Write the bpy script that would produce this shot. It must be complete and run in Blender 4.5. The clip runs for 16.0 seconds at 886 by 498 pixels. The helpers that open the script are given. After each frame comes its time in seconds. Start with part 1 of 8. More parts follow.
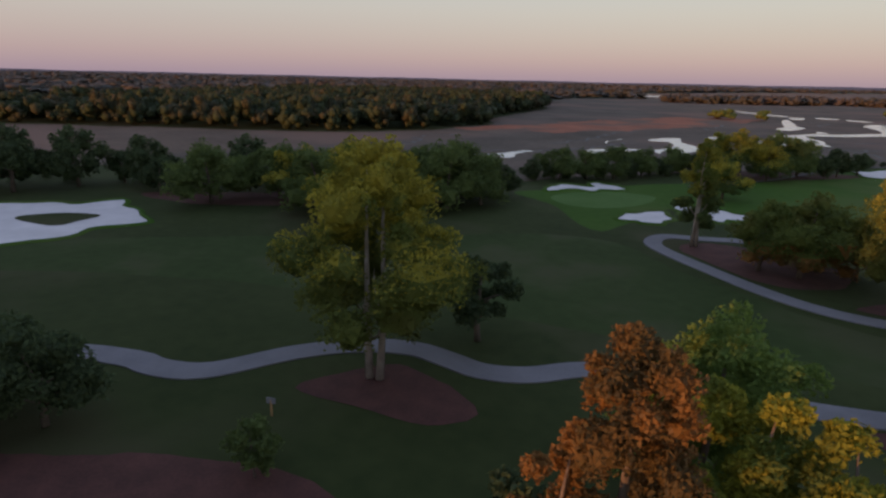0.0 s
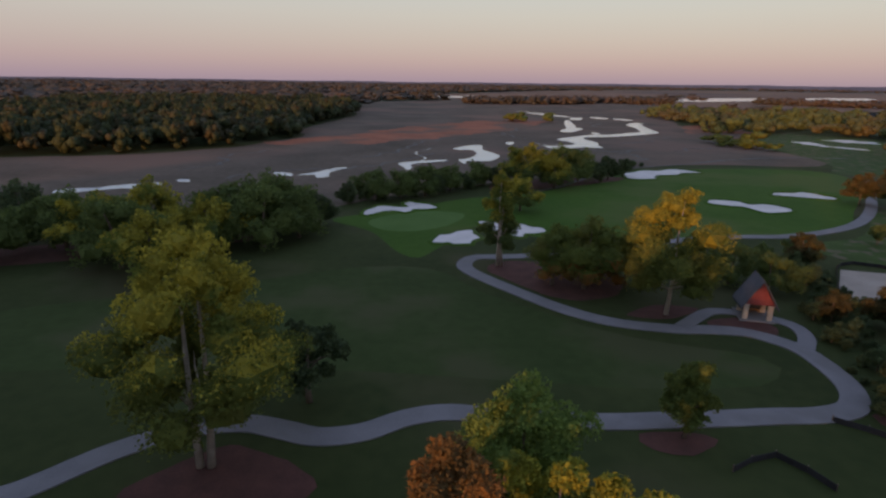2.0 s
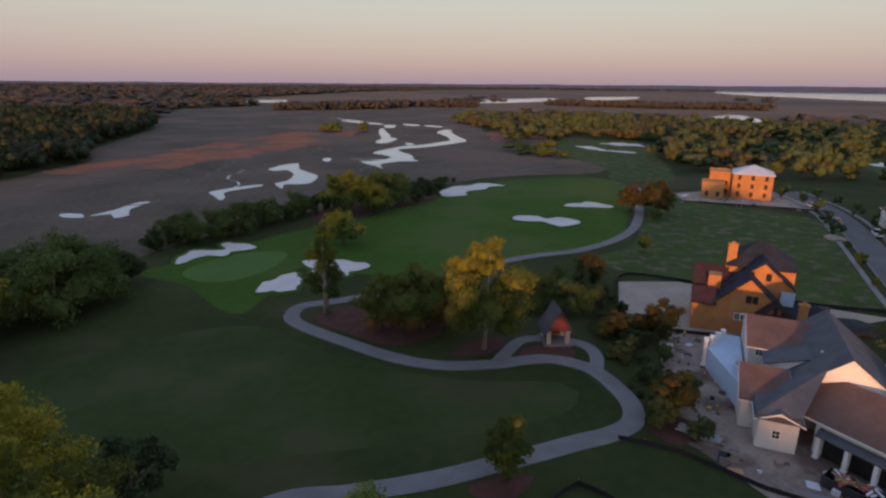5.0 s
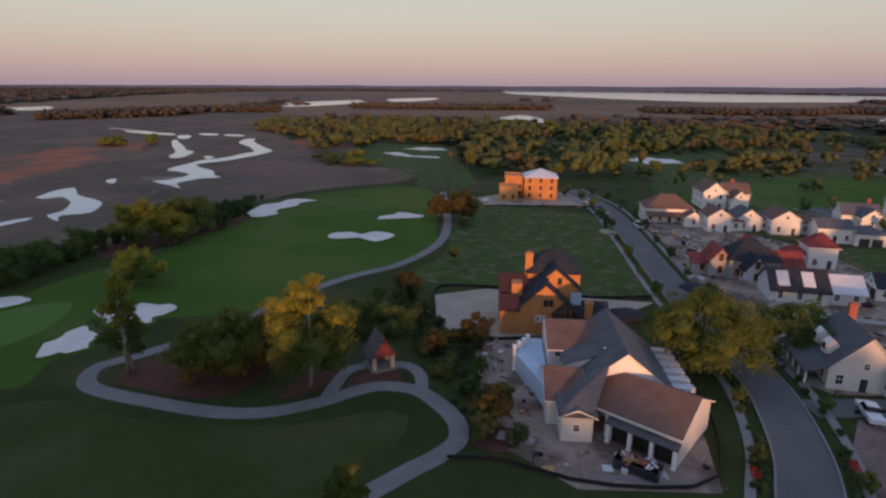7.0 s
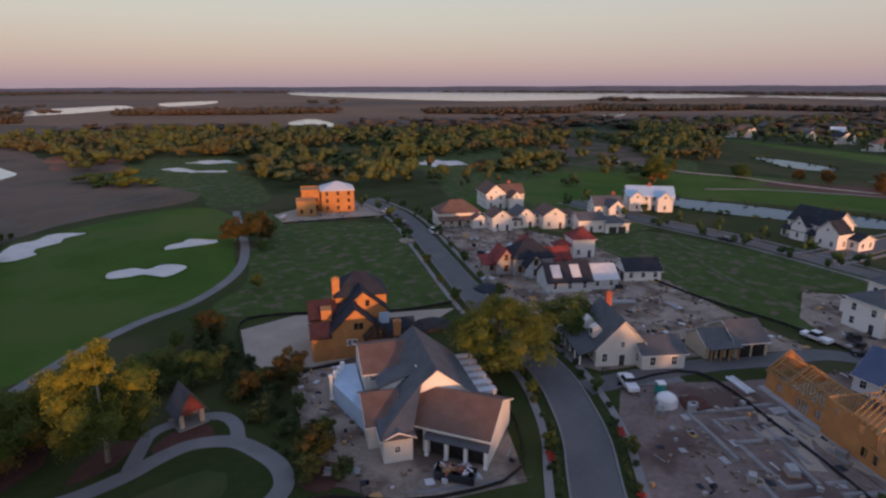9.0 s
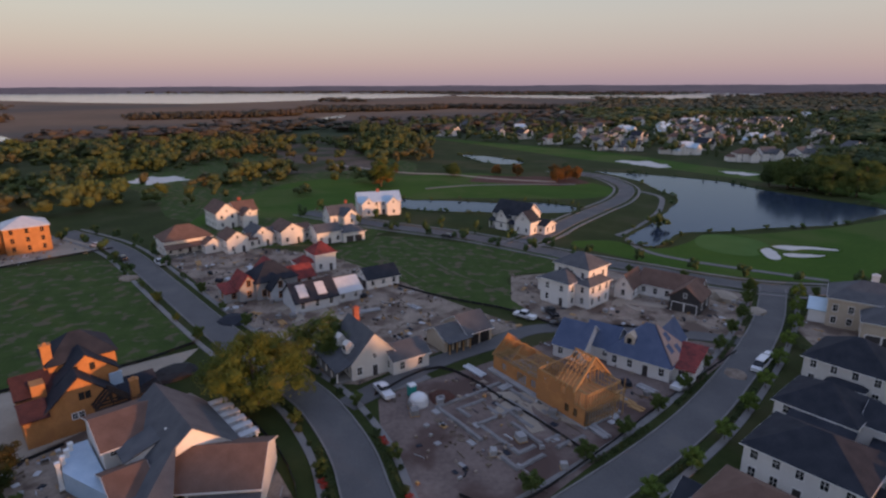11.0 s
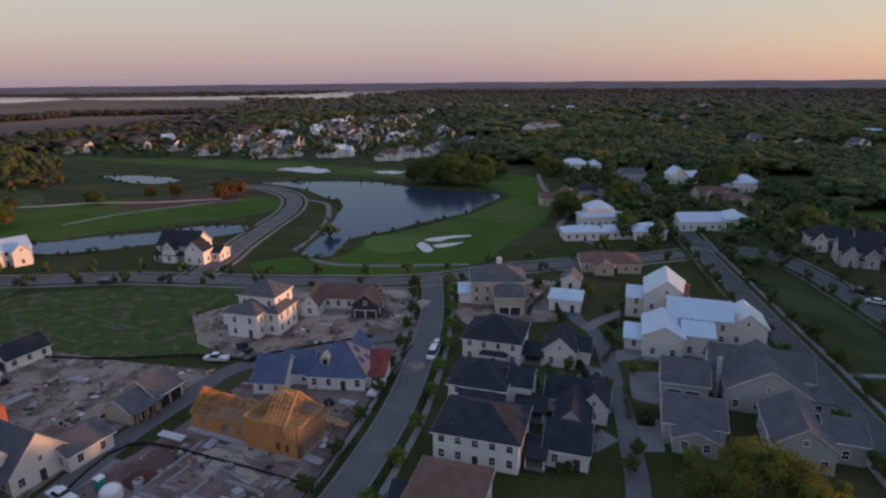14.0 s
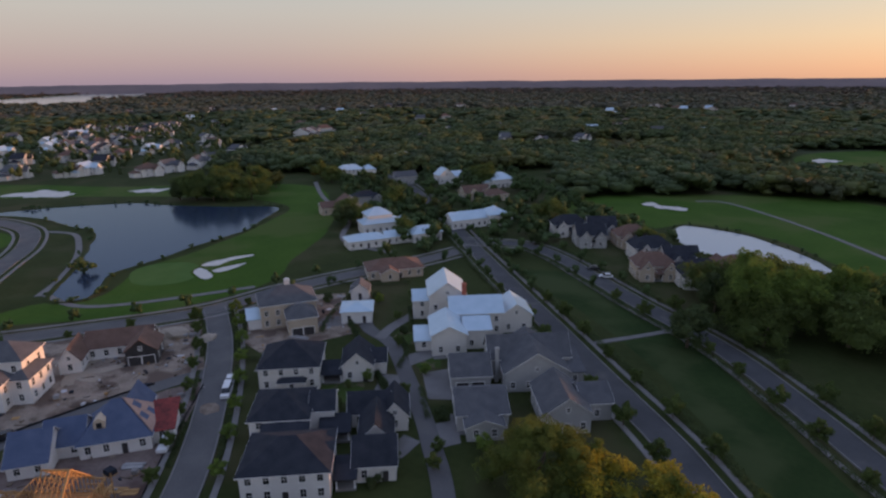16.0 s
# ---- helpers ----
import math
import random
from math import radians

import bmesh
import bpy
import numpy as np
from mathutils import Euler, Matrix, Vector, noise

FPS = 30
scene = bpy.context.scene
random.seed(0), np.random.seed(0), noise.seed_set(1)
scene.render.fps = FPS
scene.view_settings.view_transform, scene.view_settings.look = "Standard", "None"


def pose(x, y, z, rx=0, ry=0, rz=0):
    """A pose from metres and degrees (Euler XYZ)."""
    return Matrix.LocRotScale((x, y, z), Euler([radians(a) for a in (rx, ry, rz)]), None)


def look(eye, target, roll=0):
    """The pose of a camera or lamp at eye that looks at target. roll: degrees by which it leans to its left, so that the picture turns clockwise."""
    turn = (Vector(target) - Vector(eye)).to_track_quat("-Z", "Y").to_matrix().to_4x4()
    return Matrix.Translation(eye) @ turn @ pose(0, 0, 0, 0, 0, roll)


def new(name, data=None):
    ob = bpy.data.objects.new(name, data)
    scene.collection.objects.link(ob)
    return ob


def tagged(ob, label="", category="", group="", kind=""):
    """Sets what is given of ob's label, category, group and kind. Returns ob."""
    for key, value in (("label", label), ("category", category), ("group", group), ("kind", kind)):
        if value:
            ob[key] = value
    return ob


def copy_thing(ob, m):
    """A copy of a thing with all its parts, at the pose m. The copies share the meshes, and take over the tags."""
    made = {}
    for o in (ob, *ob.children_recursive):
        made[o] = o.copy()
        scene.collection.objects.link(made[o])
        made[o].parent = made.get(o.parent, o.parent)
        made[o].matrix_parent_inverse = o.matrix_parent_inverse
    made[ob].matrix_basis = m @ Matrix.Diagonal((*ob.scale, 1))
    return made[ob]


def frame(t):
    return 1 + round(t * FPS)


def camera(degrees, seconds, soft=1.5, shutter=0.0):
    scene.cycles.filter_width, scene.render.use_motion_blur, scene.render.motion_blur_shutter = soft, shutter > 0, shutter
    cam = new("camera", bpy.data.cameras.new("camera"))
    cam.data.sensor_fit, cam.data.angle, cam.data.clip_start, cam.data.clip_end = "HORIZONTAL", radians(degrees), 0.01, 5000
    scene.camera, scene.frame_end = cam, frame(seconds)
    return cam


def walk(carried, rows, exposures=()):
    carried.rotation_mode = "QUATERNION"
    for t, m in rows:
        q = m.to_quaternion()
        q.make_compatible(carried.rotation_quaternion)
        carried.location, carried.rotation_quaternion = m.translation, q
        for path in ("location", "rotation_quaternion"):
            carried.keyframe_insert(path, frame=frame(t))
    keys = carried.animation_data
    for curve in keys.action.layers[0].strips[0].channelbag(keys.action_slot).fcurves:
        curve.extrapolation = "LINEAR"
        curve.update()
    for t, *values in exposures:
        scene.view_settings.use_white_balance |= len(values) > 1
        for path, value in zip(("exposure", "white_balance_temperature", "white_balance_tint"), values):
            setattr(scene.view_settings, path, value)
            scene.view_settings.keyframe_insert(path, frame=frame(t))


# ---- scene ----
cam = camera(75.04, 16.0, soft=2.4)
PATH = [
    (0.0, pose(-0.31, 1.72, 23.70, 73.50, -1.28, 15.63)),
    (0.5, pose(-0.07, 1.62, 25.36, 73.58, -1.13, 10.67)),
    (1.0, pose(0.08, 1.34, 26.83, 73.67, -1.07, 4.71)),
    (1.5, pose(0.13, 1.06, 28.32, 73.77, -0.84, 0.20)),
    (2.0, pose(0.12, 0.93, 29.86, 73.76, -0.79, -2.58)),
    (2.5, pose(0.17, 0.81, 31.34, 73.77, -0.64, -4.65)),
    (3.0, pose(0.16, 0.69, 32.89, 73.78, -0.58, -6.83)),
    (3.5, pose(0.16, 0.56, 34.31, 73.77, -0.56, -9.40)),
    (4.0, pose(0.21, 0.53, 35.62, 73.80, -0.53, -12.59)),
    (6.5, pose(0.70, 0.63, 41.81, 74.03, -0.55, -34.25)),
    (7.0, pose(0.64, 0.60, 42.98, 74.07, -0.42, -39.08)),
    (7.5, pose(0.53, 0.51, 44.16, 74.10, -0.34, -43.71)),
    (8.0, pose(0.34, 0.39, 45.46, 74.10, -0.26, -48.23)),
    (8.5, pose(0.10, 0.25, 46.75, 74.12, -0.14, -53.19)),
    (9.0, pose(-0.12, 0.19, 48.01, 74.13, -0.02, -59.35)),
    (11.5, pose(-1.90, 0.49, 54.32, 74.08, 0.01, -92.02)),
    (12.0, pose(-2.17, 0.71, 55.53, 74.06, 0.06, -97.88)),
    (12.5, pose(-2.43, 0.99, 56.76, 73.99, 0.15, -103.62)),
    (13.0, pose(-2.63, 1.20, 58.02, 73.93, 0.21, -109.08)),
    (13.5, pose(-2.81, 1.39, 59.27, 73.87, 0.29, -114.08)),
    (14.0, pose(-3.05, 1.60, 60.55, 73.82, 0.41, -118.57)),
    (14.5, pose(-3.39, 1.86, 61.81, 73.79, 0.41, -123.11)),
    (15.0, pose(-3.67, 2.10, 63.03, 73.76, 0.45, -128.24)),
    (15.5, pose(-3.90, 2.37, 64.22, 73.73, 0.47, -134.08)),
    (16.0, pose(-4.05, 2.63, 65.39, 73.66, 0.51, -140.56)),
]
walk(cam, PATH)

# ---- world, sun, exposure ----
SUN_DIR = Vector((-0.55, -0.83, 0.055)).normalized()
sky = bpy.data.worlds.new("dusk_sky")
scene.world = sky
sky.use_nodes = True


def build_sky(nt):
    """Dusk sky: pale blue overhead, pink band away from the sun, orange glow on the sunset side, over a weak physical sky."""
    n, l = nt.nodes, nt.links
    n.clear()
    out, add = n.new("ShaderNodeOutputWorld"), n.new("ShaderNodeAddShader")
    b1, b2 = n.new("ShaderNodeBackground"), n.new("ShaderNodeBackground")
    tex = n.new("ShaderNodeTexSky")
    tex.sky_type = "NISHITA"
    tex.sun_disc = False
    tex.sun_elevation = radians(3.5)
    tex.sun_rotation = math.atan2(SUN_DIR.x, SUN_DIR.y)
    b1.inputs["Strength"].default_value = 0.05
    l.new(tex.outputs[0], b1.inputs["Color"])
    co, sep = n.new("ShaderNodeTexCoord"), n.new("ShaderNodeSeparateXYZ")
    l.new(co.outputs["Generated"], sep.inputs[0])

    def ramp(stops):
        r = n.new("ShaderNodeValToRGB")
        e = r.color_ramp.elements
        while len(e) < len(stops):
            e.new(0.5)
        for k, (p, c) in zip(e, stops):
            k.position, k.color = p, (*c, 1)
        l.new(mr.outputs[0], r.inputs[0])
        return r
    mr = n.new("ShaderNodeMapRange")
    mr.inputs["From Min"].default_value, mr.inputs["From Max"].default_value = -0.02, 0.98
    l.new(sep.outputs["Z"], mr.inputs["Value"])
    cool = ramp([(0.0, (0.31, 0.245, 0.325)), (0.02, (0.345, 0.262, 0.338)), (0.05, (0.412, 0.312, 0.352)), (0.085, (0.455, 0.378, 0.388)), (0.12, (0.485, 0.435, 0.425)), (0.16, (0.48, 0.465, 0.46)), (0.34, (0.42, 0.465, 0.625)), (1.0, (0.32, 0.40, 0.69))])
    warm = ramp([(0.0, (0.64, 0.35, 0.25)), (0.03, (0.70, 0.40, 0.28)), (0.075, (0.68, 0.49, 0.36)), (0.14, (0.55, 0.50, 0.45)), (0.34, (0.42, 0.465, 0.615)), (1.0, (0.32, 0.40, 0.69))])
    dot = n.new("ShaderNodeVectorMath")
    dot.operation = "DOT_PRODUCT"
    l.new(co.outputs["Generated"], dot.inputs[0])
    dot.inputs[1].default_value = SUN_DIR
    m2 = n.new("ShaderNodeMapRange")
    m2.interpolation_type = "SMOOTHSTEP"
    m2.inputs["From Min"].default_value, m2.inputs["From Max"].default_value = -0.15, 0.95
    l.new(dot.outputs["Value"], m2.inputs["Value"])
    mix = n.new("ShaderNodeMixRGB")
    l.new(m2.outputs[0], mix.inputs[0])
    l.new(cool.outputs[0], mix.inputs[1])
    l.new(warm.outputs[0], mix.inputs[2])
    l.new(mix.outputs[0], b2.inputs["Color"])
    b2.inputs["Strength"].default_value = 0.97
    l.new(b1.outputs[0], add.inputs[0])
    l.new(b2.outputs[0], add.inputs[1])
    l.new(add.outputs[0], out.inputs[0])


build_sky(sky.node_tree)
sun = new("sun", bpy.data.lights.new("sun", "SUN"))
sun.data.energy, sun.data.angle, sun.data.color = 4.0, radians(1.5), (1.0, 0.45, 0.21)
sun.matrix_world = look((0, 0, 300), Vector((0, 0, 300)) - SUN_DIR)
scene.view_settings.exposure = 0.0

# ---- materials ----


def material(name, c1, c2, scale=1.0, rough=0.85, bump=0.0, fine=8.0, metal=0.0, island=0.0, objrand=0.0, c3=None, c3at=0.62, c3scale=0.02, spec=0.3):
    """Two tones mixed by noise at two sizes, an optional third tone in broad patches, and variation by island or object."""
    m = bpy.data.materials.new(name)
    m.use_nodes = True
    n, l = m.node_tree.nodes, m.node_tree.links
    bs = n["Principled BSDF"]
    bs.inputs["Roughness"].default_value, bs.inputs["Metallic"].default_value = rough, metal
    bs.inputs["Specular IOR Level"].default_value = spec
    geo = n.new("ShaderNodeNewGeometry")

    def tex(s, detail=3.0):
        t = n.new("ShaderNodeTexNoise")
        t.inputs["Scale"].default_value, t.inputs["Detail"].default_value = s, detail
        l.new(geo.outputs["Position"], t.inputs["Vector"])
        return t

    def math2(op, a, b):
        t = n.new("ShaderNodeMath")
        t.operation = op
        for i, v in enumerate((a, b)):
            if isinstance(v, (int, float)):
                t.inputs[i].default_value = v
            else:
                l.new(v, t.inputs[i])
        return t.outputs[0]
    t1, t2 = tex(scale), tex(scale * fine, 2.0)
    f = math2("ADD", math2("MULTIPLY", t1.outputs[0], 0.65), math2("MULTIPLY", t2.outputs[0], 0.35))
    f = math2("MULTIPLY", math2("SUBTRACT", f, 0.34), 3.1)
    if island:
        f = math2("ADD", math2("MULTIPLY", f, 1 - island), math2("MULTIPLY", geo.outputs["Random Per Island"], island))
    if objrand:
        oi = n.new("ShaderNodeObjectInfo")
        f = math2("ADD", f, math2("MULTIPLY", math2("SUBTRACT", oi.outputs["Random"], 0.5), objrand))
    mix = n.new("ShaderNodeMixRGB")
    mix.use_clamp = True
    cl = n.new("ShaderNodeClamp")
    l.new(f, cl.inputs[0])
    l.new(cl.outputs[0], mix.inputs[0])
    mix.inputs[1].default_value, mix.inputs[2].default_value = (*c1, 1), (*c2, 1)
    col = mix.outputs[0]
    if c3:
        t3 = tex(c3scale, 4.0)
        mr = n.new("ShaderNodeMapRange")
        mr.interpolation_type = "SMOOTHSTEP"
        mr.inputs["From Min"].default_value, mr.inputs["From Max"].default_value = c3at - 0.07, c3at + 0.07
        l.new(t3.outputs[0], mr.inputs["Value"])
        mx = n.new("ShaderNodeMixRGB")
        l.new(mr.outputs[0], mx.inputs[0])
        l.new(col, mx.inputs[1])
        mx.inputs[2].default_value = (*c3, 1)
        col = mx.outputs[0]
    l.new(col, bs.inputs["Base Color"])
    if bump:
        bp = n.new("ShaderNodeBump")
        bp.inputs["Strength"].default_value, bp.inputs["Distance"].default_value = min(1.0, bump * 4), bump
        l.new(t2.outputs[0], bp.inputs["Height"])
        l.new(bp.outputs[0], bs.inputs["Normal"])
    return m


def leaf(name, c1, c2, c3=None):
    m = material(name, c1, c2, 0.5, 0.75, 0.0, 4.0, island=0.7, objrand=0.35, c3=c3, c3at=0.56, c3scale=0.22, spec=0.15)
    n, l = m.node_tree.nodes, m.node_tree.links
    bs, out = n["Principled BSDF"], n["Material Output"]
    tr, mix = n.new("ShaderNodeBsdfTranslucent"), n.new("ShaderNodeMixShader")
    l.new(bs.inputs["Base Color"].links[0].from_socket, tr.inputs["Color"])
    mix.inputs[0].default_value = 0.38
    l.new(bs.outputs[0], mix.inputs[1])
    l.new(tr.outputs[0], mix.inputs[2])
    l.new(mix.outputs[0], out.inputs[0])
    return m


GRASS = material("rough_grass", (0.027, 0.038, 0.011), (0.045, 0.056, 0.018), 0.06, 0.95, 0.05, 10, c3=(0.056, 0.056, 0.025), c3at=0.57, c3scale=0.03, spec=0.1)
FAIRWAY = material("fairway_grass", (0.036, 0.080, 0.010), (0.056, 0.106, 0.015), 0.05, 0.95, 0.02, 12, c3=(0.066, 0.098, 0.022), c3at=0.55, c3scale=0.025, spec=0.1)
# Darker copy of the fairway grass, with shade put into its colour.
STRIP = material("shaded_fairway_grass", (0.029, 0.045, 0.012), (0.047, 0.065, 0.020), 0.05, 0.95, 0.03, 12, c3=(0.055, 0.061, 0.025), c3at=0.55, c3scale=0.05, spec=0.1)
LAWN = material("dark_boulevard_lawn", (0.017, 0.033, 0.009), (0.030, 0.051, 0.015), 0.06, 0.95, 0.03, 12, c3=(0.044, 0.060, 0.022), c3at=0.57, c3scale=0.04, spec=0.1)
GREEN = material("putting_green_grass", (0.066, 0.122, 0.028), (0.082, 0.142, 0.038), 0.15, 0.95, 0.0, 6, spec=0.1)
LOTGRASS = material("lot_grass", (0.034, 0.058, 0.014), (0.060, 0.090, 0.024), 0.2, 0.95, 0.05, 9, c3=(0.110, 0.095, 0.060), c3at=0.58, c3scale=0.30, spec=0.1)
CLEARED = material("cleared_brown_ground", (0.075, 0.055, 0.042), (0.145, 0.11, 0.088), 0.05, 0.95, 0.06, 9, c3=(0.05, 0.06, 0.028), c3at=0.52, c3scale=0.03, spec=0.1)
PALEGRASS = material("dry_trodden_grass", (0.085, 0.082, 0.048), (0.135, 0.122, 0.078), 0.5, 0.95, 0.05, 8, c3=(0.055, 0.075, 0.025), c3at=0.52, c3scale=0.4, spec=0.1)
FOOTING = material("muddy_footing_block", (0.17, 0.165, 0.165), (0.25, 0.24, 0.235), 0.6, 0.95, 0.02, 9)
MARSH = material("marsh_reed", (0.074, 0.062, 0.045), (0.142, 0.110, 0.082), 0.03, 0.95, 0.2, 14, c3=(0.155, 0.105, 0.078), c3at=0.56, c3scale=0.011, spec=0.1)
RUSSETMARSH = material("russet_glasswort", (0.20, 0.085, 0.052), (0.30, 0.125, 0.075), 0.05, 0.95, 0.1, 9, c3=(0.13, 0.095, 0.07), c3at=0.53, c3scale=0.035, spec=0.1)
MUDCUT = material("wet_marsh_mud", (0.028, 0.026, 0.023), (0.05, 0.046, 0.04), 0.2, 0.6, 0.0, 6, spec=0.3)
FARMARSH = material("far_marsh_reed", (0.15, 0.095, 0.062), (0.21, 0.135, 0.09), 0.004, 0.95, 0.0, 9, c3=(0.11, 0.085, 0.07), c3at=0.56, c3scale=0.0016, spec=0.1)
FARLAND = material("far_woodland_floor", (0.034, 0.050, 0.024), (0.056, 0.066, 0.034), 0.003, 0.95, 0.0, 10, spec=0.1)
SAND = material("bunker_sand", (0.50, 0.47, 0.44), (0.62, 0.585, 0.55), 0.25, 0.95, 0.02, 20)
MULCH = material("pine_straw_mulch", (0.060, 0.027, 0.020), (0.100, 0.042, 0.031), 0.5, 0.95, 0.05, 9)
DIRT = material("construction_dirt", (0.165, 0.130, 0.104), (0.33, 0.268, 0.215), 0.25, 0.95, 0.08, 7, c3=(0.120, 0.086, 0.068), c3at=0.54, c3scale=0.16)
MUD = material("damp_brown_mud", (0.112, 0.083, 0.074), (0.205, 0.158, 0.140), 0.16, 0.95, 0.08, 8, c3=(0.088, 0.056, 0.048), c3at=0.54, c3scale=0.09)
PALEDIRT = material("pale_sandy_dirt", (0.27, 0.23, 0.185), (0.36, 0.31, 0.25), 0.2, 0.95, 0.06, 9)
ASPHALT = material("worn_asphalt", (0.090, 0.089, 0.092), (0.126, 0.123, 0.124), 0.15, 0.9, 0.01, 22, c3=(0.128, 0.123, 0.119), c3at=0.62, c3scale=0.15)
TARMAC = material("dark_boulevard_asphalt", (0.055, 0.057, 0.062), (0.082, 0.083, 0.088), 0.15, 0.9, 0.01, 22, c3=(0.10, 0.098, 0.096), c3at=0.64, c3scale=0.12)
CONCRETE = material("path_concrete", (0.142, 0.138, 0.138), (0.188, 0.182, 0.18), 0.3, 0.9, 0.01, 20, c3=(0.14, 0.135, 0.13), c3at=0.60, c3scale=0.12)
KERB = material("kerb_concrete", (0.165, 0.16, 0.157), (0.215, 0.208, 0.2), 0.5, 0.9, 0.01, 12)
WHITE = material("white_siding", (0.66, 0.64, 0.62), (0.74, 0.72, 0.70), 0.3, 0.7, 0.0, 10)
CREAM = material("cream_siding", (0.58, 0.555, 0.52), (0.65, 0.625, 0.59), 0.3, 0.75, 0.0, 10)
GREYWALL = material("grey_siding", (0.33, 0.33, 0.33), (0.40, 0.40, 0.39), 0.3, 0.75, 0.0, 10)
TANWALL = material("tan_siding", (0.42, 0.35, 0.27), (0.50, 0.42, 0.33), 0.3, 0.75, 0.0, 10)
OSB = material("raw_sheathing_board", (0.37, 0.165, 0.06), (0.52, 0.24, 0.088), 0.6, 0.85, 0.0, 8, c3=(0.42, 0.19, 0.075), c3at=0.58, c3scale=0.35)
TIMBER = material("raw_pine_lumber", (0.30, 0.175, 0.073), (0.43, 0.26, 0.115), 1.5, 0.8, 0.0, 5, island=0.5)
WRAP = material("pale_blue_house_wrap", (0.36, 0.48, 0.62), (0.46, 0.58, 0.70), 0.5, 0.6, 0.0, 8)
TRIM = material("white_trim", (0.74, 0.73, 0.71), (0.80, 0.79, 0.77), 1.0, 0.6, 0.0, 8)
SHINGLE = material("charcoal_shingle", (0.020, 0.024, 0.033), (0.037, 0.041, 0.052), 0.5, 0.9, 0.03, 14, spec=0.15)
GREYSHINGLE = material("grey_shingle", (0.068, 0.072, 0.082), (0.105, 0.108, 0.118), 0.5, 0.9, 0.03, 14)
BROWNSHINGLE = material("brown_shingle", (0.108, 0.066, 0.052), (0.158, 0.100, 0.080), 0.5, 0.9, 0.03, 14)
BLUESHINGLE = material("slate_blue_shingle", (0.060, 0.085, 0.150), (0.090, 0.115, 0.190), 0.5, 0.9, 0.03, 14)
# Gable red toned down: shade from nearby trees is put into the colour.
REDPAINT = material("shade_darkened_red_paint", (0.19, 0.045, 0.042), (0.26, 0.07, 0.06), 1.2, 0.9, 0.02, 6)
REDFELT = material("red_roof_felt", (0.10, 0.028, 0.028), (0.26, 0.05, 0.045), 0.35, 0.9, 0.0, 4)
METALROOF = material("pale_metal_roof", (0.39, 0.51, 0.60), (0.47, 0.58, 0.67), 0.4, 0.42, 0.0, 12, metal=0.25)
BRICK = material("red_brick", (0.25, 0.075, 0.05), (0.36, 0.13, 0.09), 1.2, 0.9, 0.02, 6)
BLOCK = material("grey_concrete_block", (0.26, 0.26, 0.27), (0.35, 0.345, 0.34), 0.7, 0.9, 0.02, 10)
GLASS = material("dark_window_glass", (0.012, 0.014, 0.018), (0.02, 0.024, 0.03), 0.5, 0.12, 0.0, 4, spec=0.5)
DOOR = material("dark_painted_door", (0.035, 0.035, 0.04), (0.055, 0.05, 0.05), 1.0, 0.5)
FABRIC = material("black_silt_fence_fabric", (0.012, 0.012, 0.014), (0.028, 0.028, 0.03), 0.8, 0.8)
BARK = material("bark", (0.10, 0.075, 0.055), (0.19, 0.15, 0.115), 1.5, 0.95, 0.05, 7)
PALEBARK = material("pale_sycamore_bark", (0.26, 0.22, 0.18), (0.40, 0.35, 0.29), 1.2, 0.9, 0.03, 5)
TEAL = material("teal_plastic", (0.02, 0.22, 0.19), (0.03, 0.27, 0.23), 1.0, 0.5)
TARP = material("pale_tarpaulin", (0.45, 0.47, 0.50), (0.56, 0.58, 0.60), 0.8, 0.5)
CARWHITE = material("white_car_paint", (0.62, 0.63, 0.65), (0.66, 0.67, 0.69), 0.5, 0.25, spec=0.5)
CARDARK = material("dark_car_paint", (0.02, 0.022, 0.028), (0.03, 0.032, 0.04), 0.5, 0.25, spec=0.5)
RUBBER = material("tyre_rubber", (0.012, 0.012, 0.012), (0.02, 0.02, 0.02), 2.0, 0.9)
STEEL = material("galvanised_steel", (0.35, 0.36, 0.37), (0.45, 0.46, 0.47), 1.0, 0.45, metal=0.8)
POPPY = material("red_bedding_flowers", (0.35, 0.03, 0.02), (0.50, 0.07, 0.04), 3.0, 0.8, island=0.6)
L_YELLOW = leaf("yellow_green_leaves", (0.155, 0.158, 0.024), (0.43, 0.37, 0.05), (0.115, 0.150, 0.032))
L_GOLD = leaf("golden_leaves", (0.14, 0.155, 0.02), (0.33, 0.32, 0.042), (0.10, 0.14, 0.034))
L_ORANGE = leaf("russet_orange_leaves", (0.150, 0.078, 0.025), (0.31, 0.160, 0.048), (0.115, 0.080, 0.03))
L_RUSSET = leaf("dull_russet_leaves", (0.060, 0.055, 0.022), (0.125, 0.096, 0.035), (0.05, 0.068, 0.022))
L_GREEN = leaf("mid_green_leaves", (0.066, 0.098, 0.030), (0.138, 0.182, 0.052))
L_LIME = leaf("light_green_leaves", (0.095, 0.150, 0.034), (0.20, 0.275, 0.06))
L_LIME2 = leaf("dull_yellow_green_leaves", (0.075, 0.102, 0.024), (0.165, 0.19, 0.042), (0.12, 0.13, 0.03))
L_DARK = leaf("dark_green_leaves", (0.050, 0.074, 0.034), (0.104, 0.138, 0.054))
L_OLIVE = leaf("olive_autumn_leaves", (0.062, 0.096, 0.025), (0.145, 0.178, 0.040), (0.128, 0.134, 0.033))


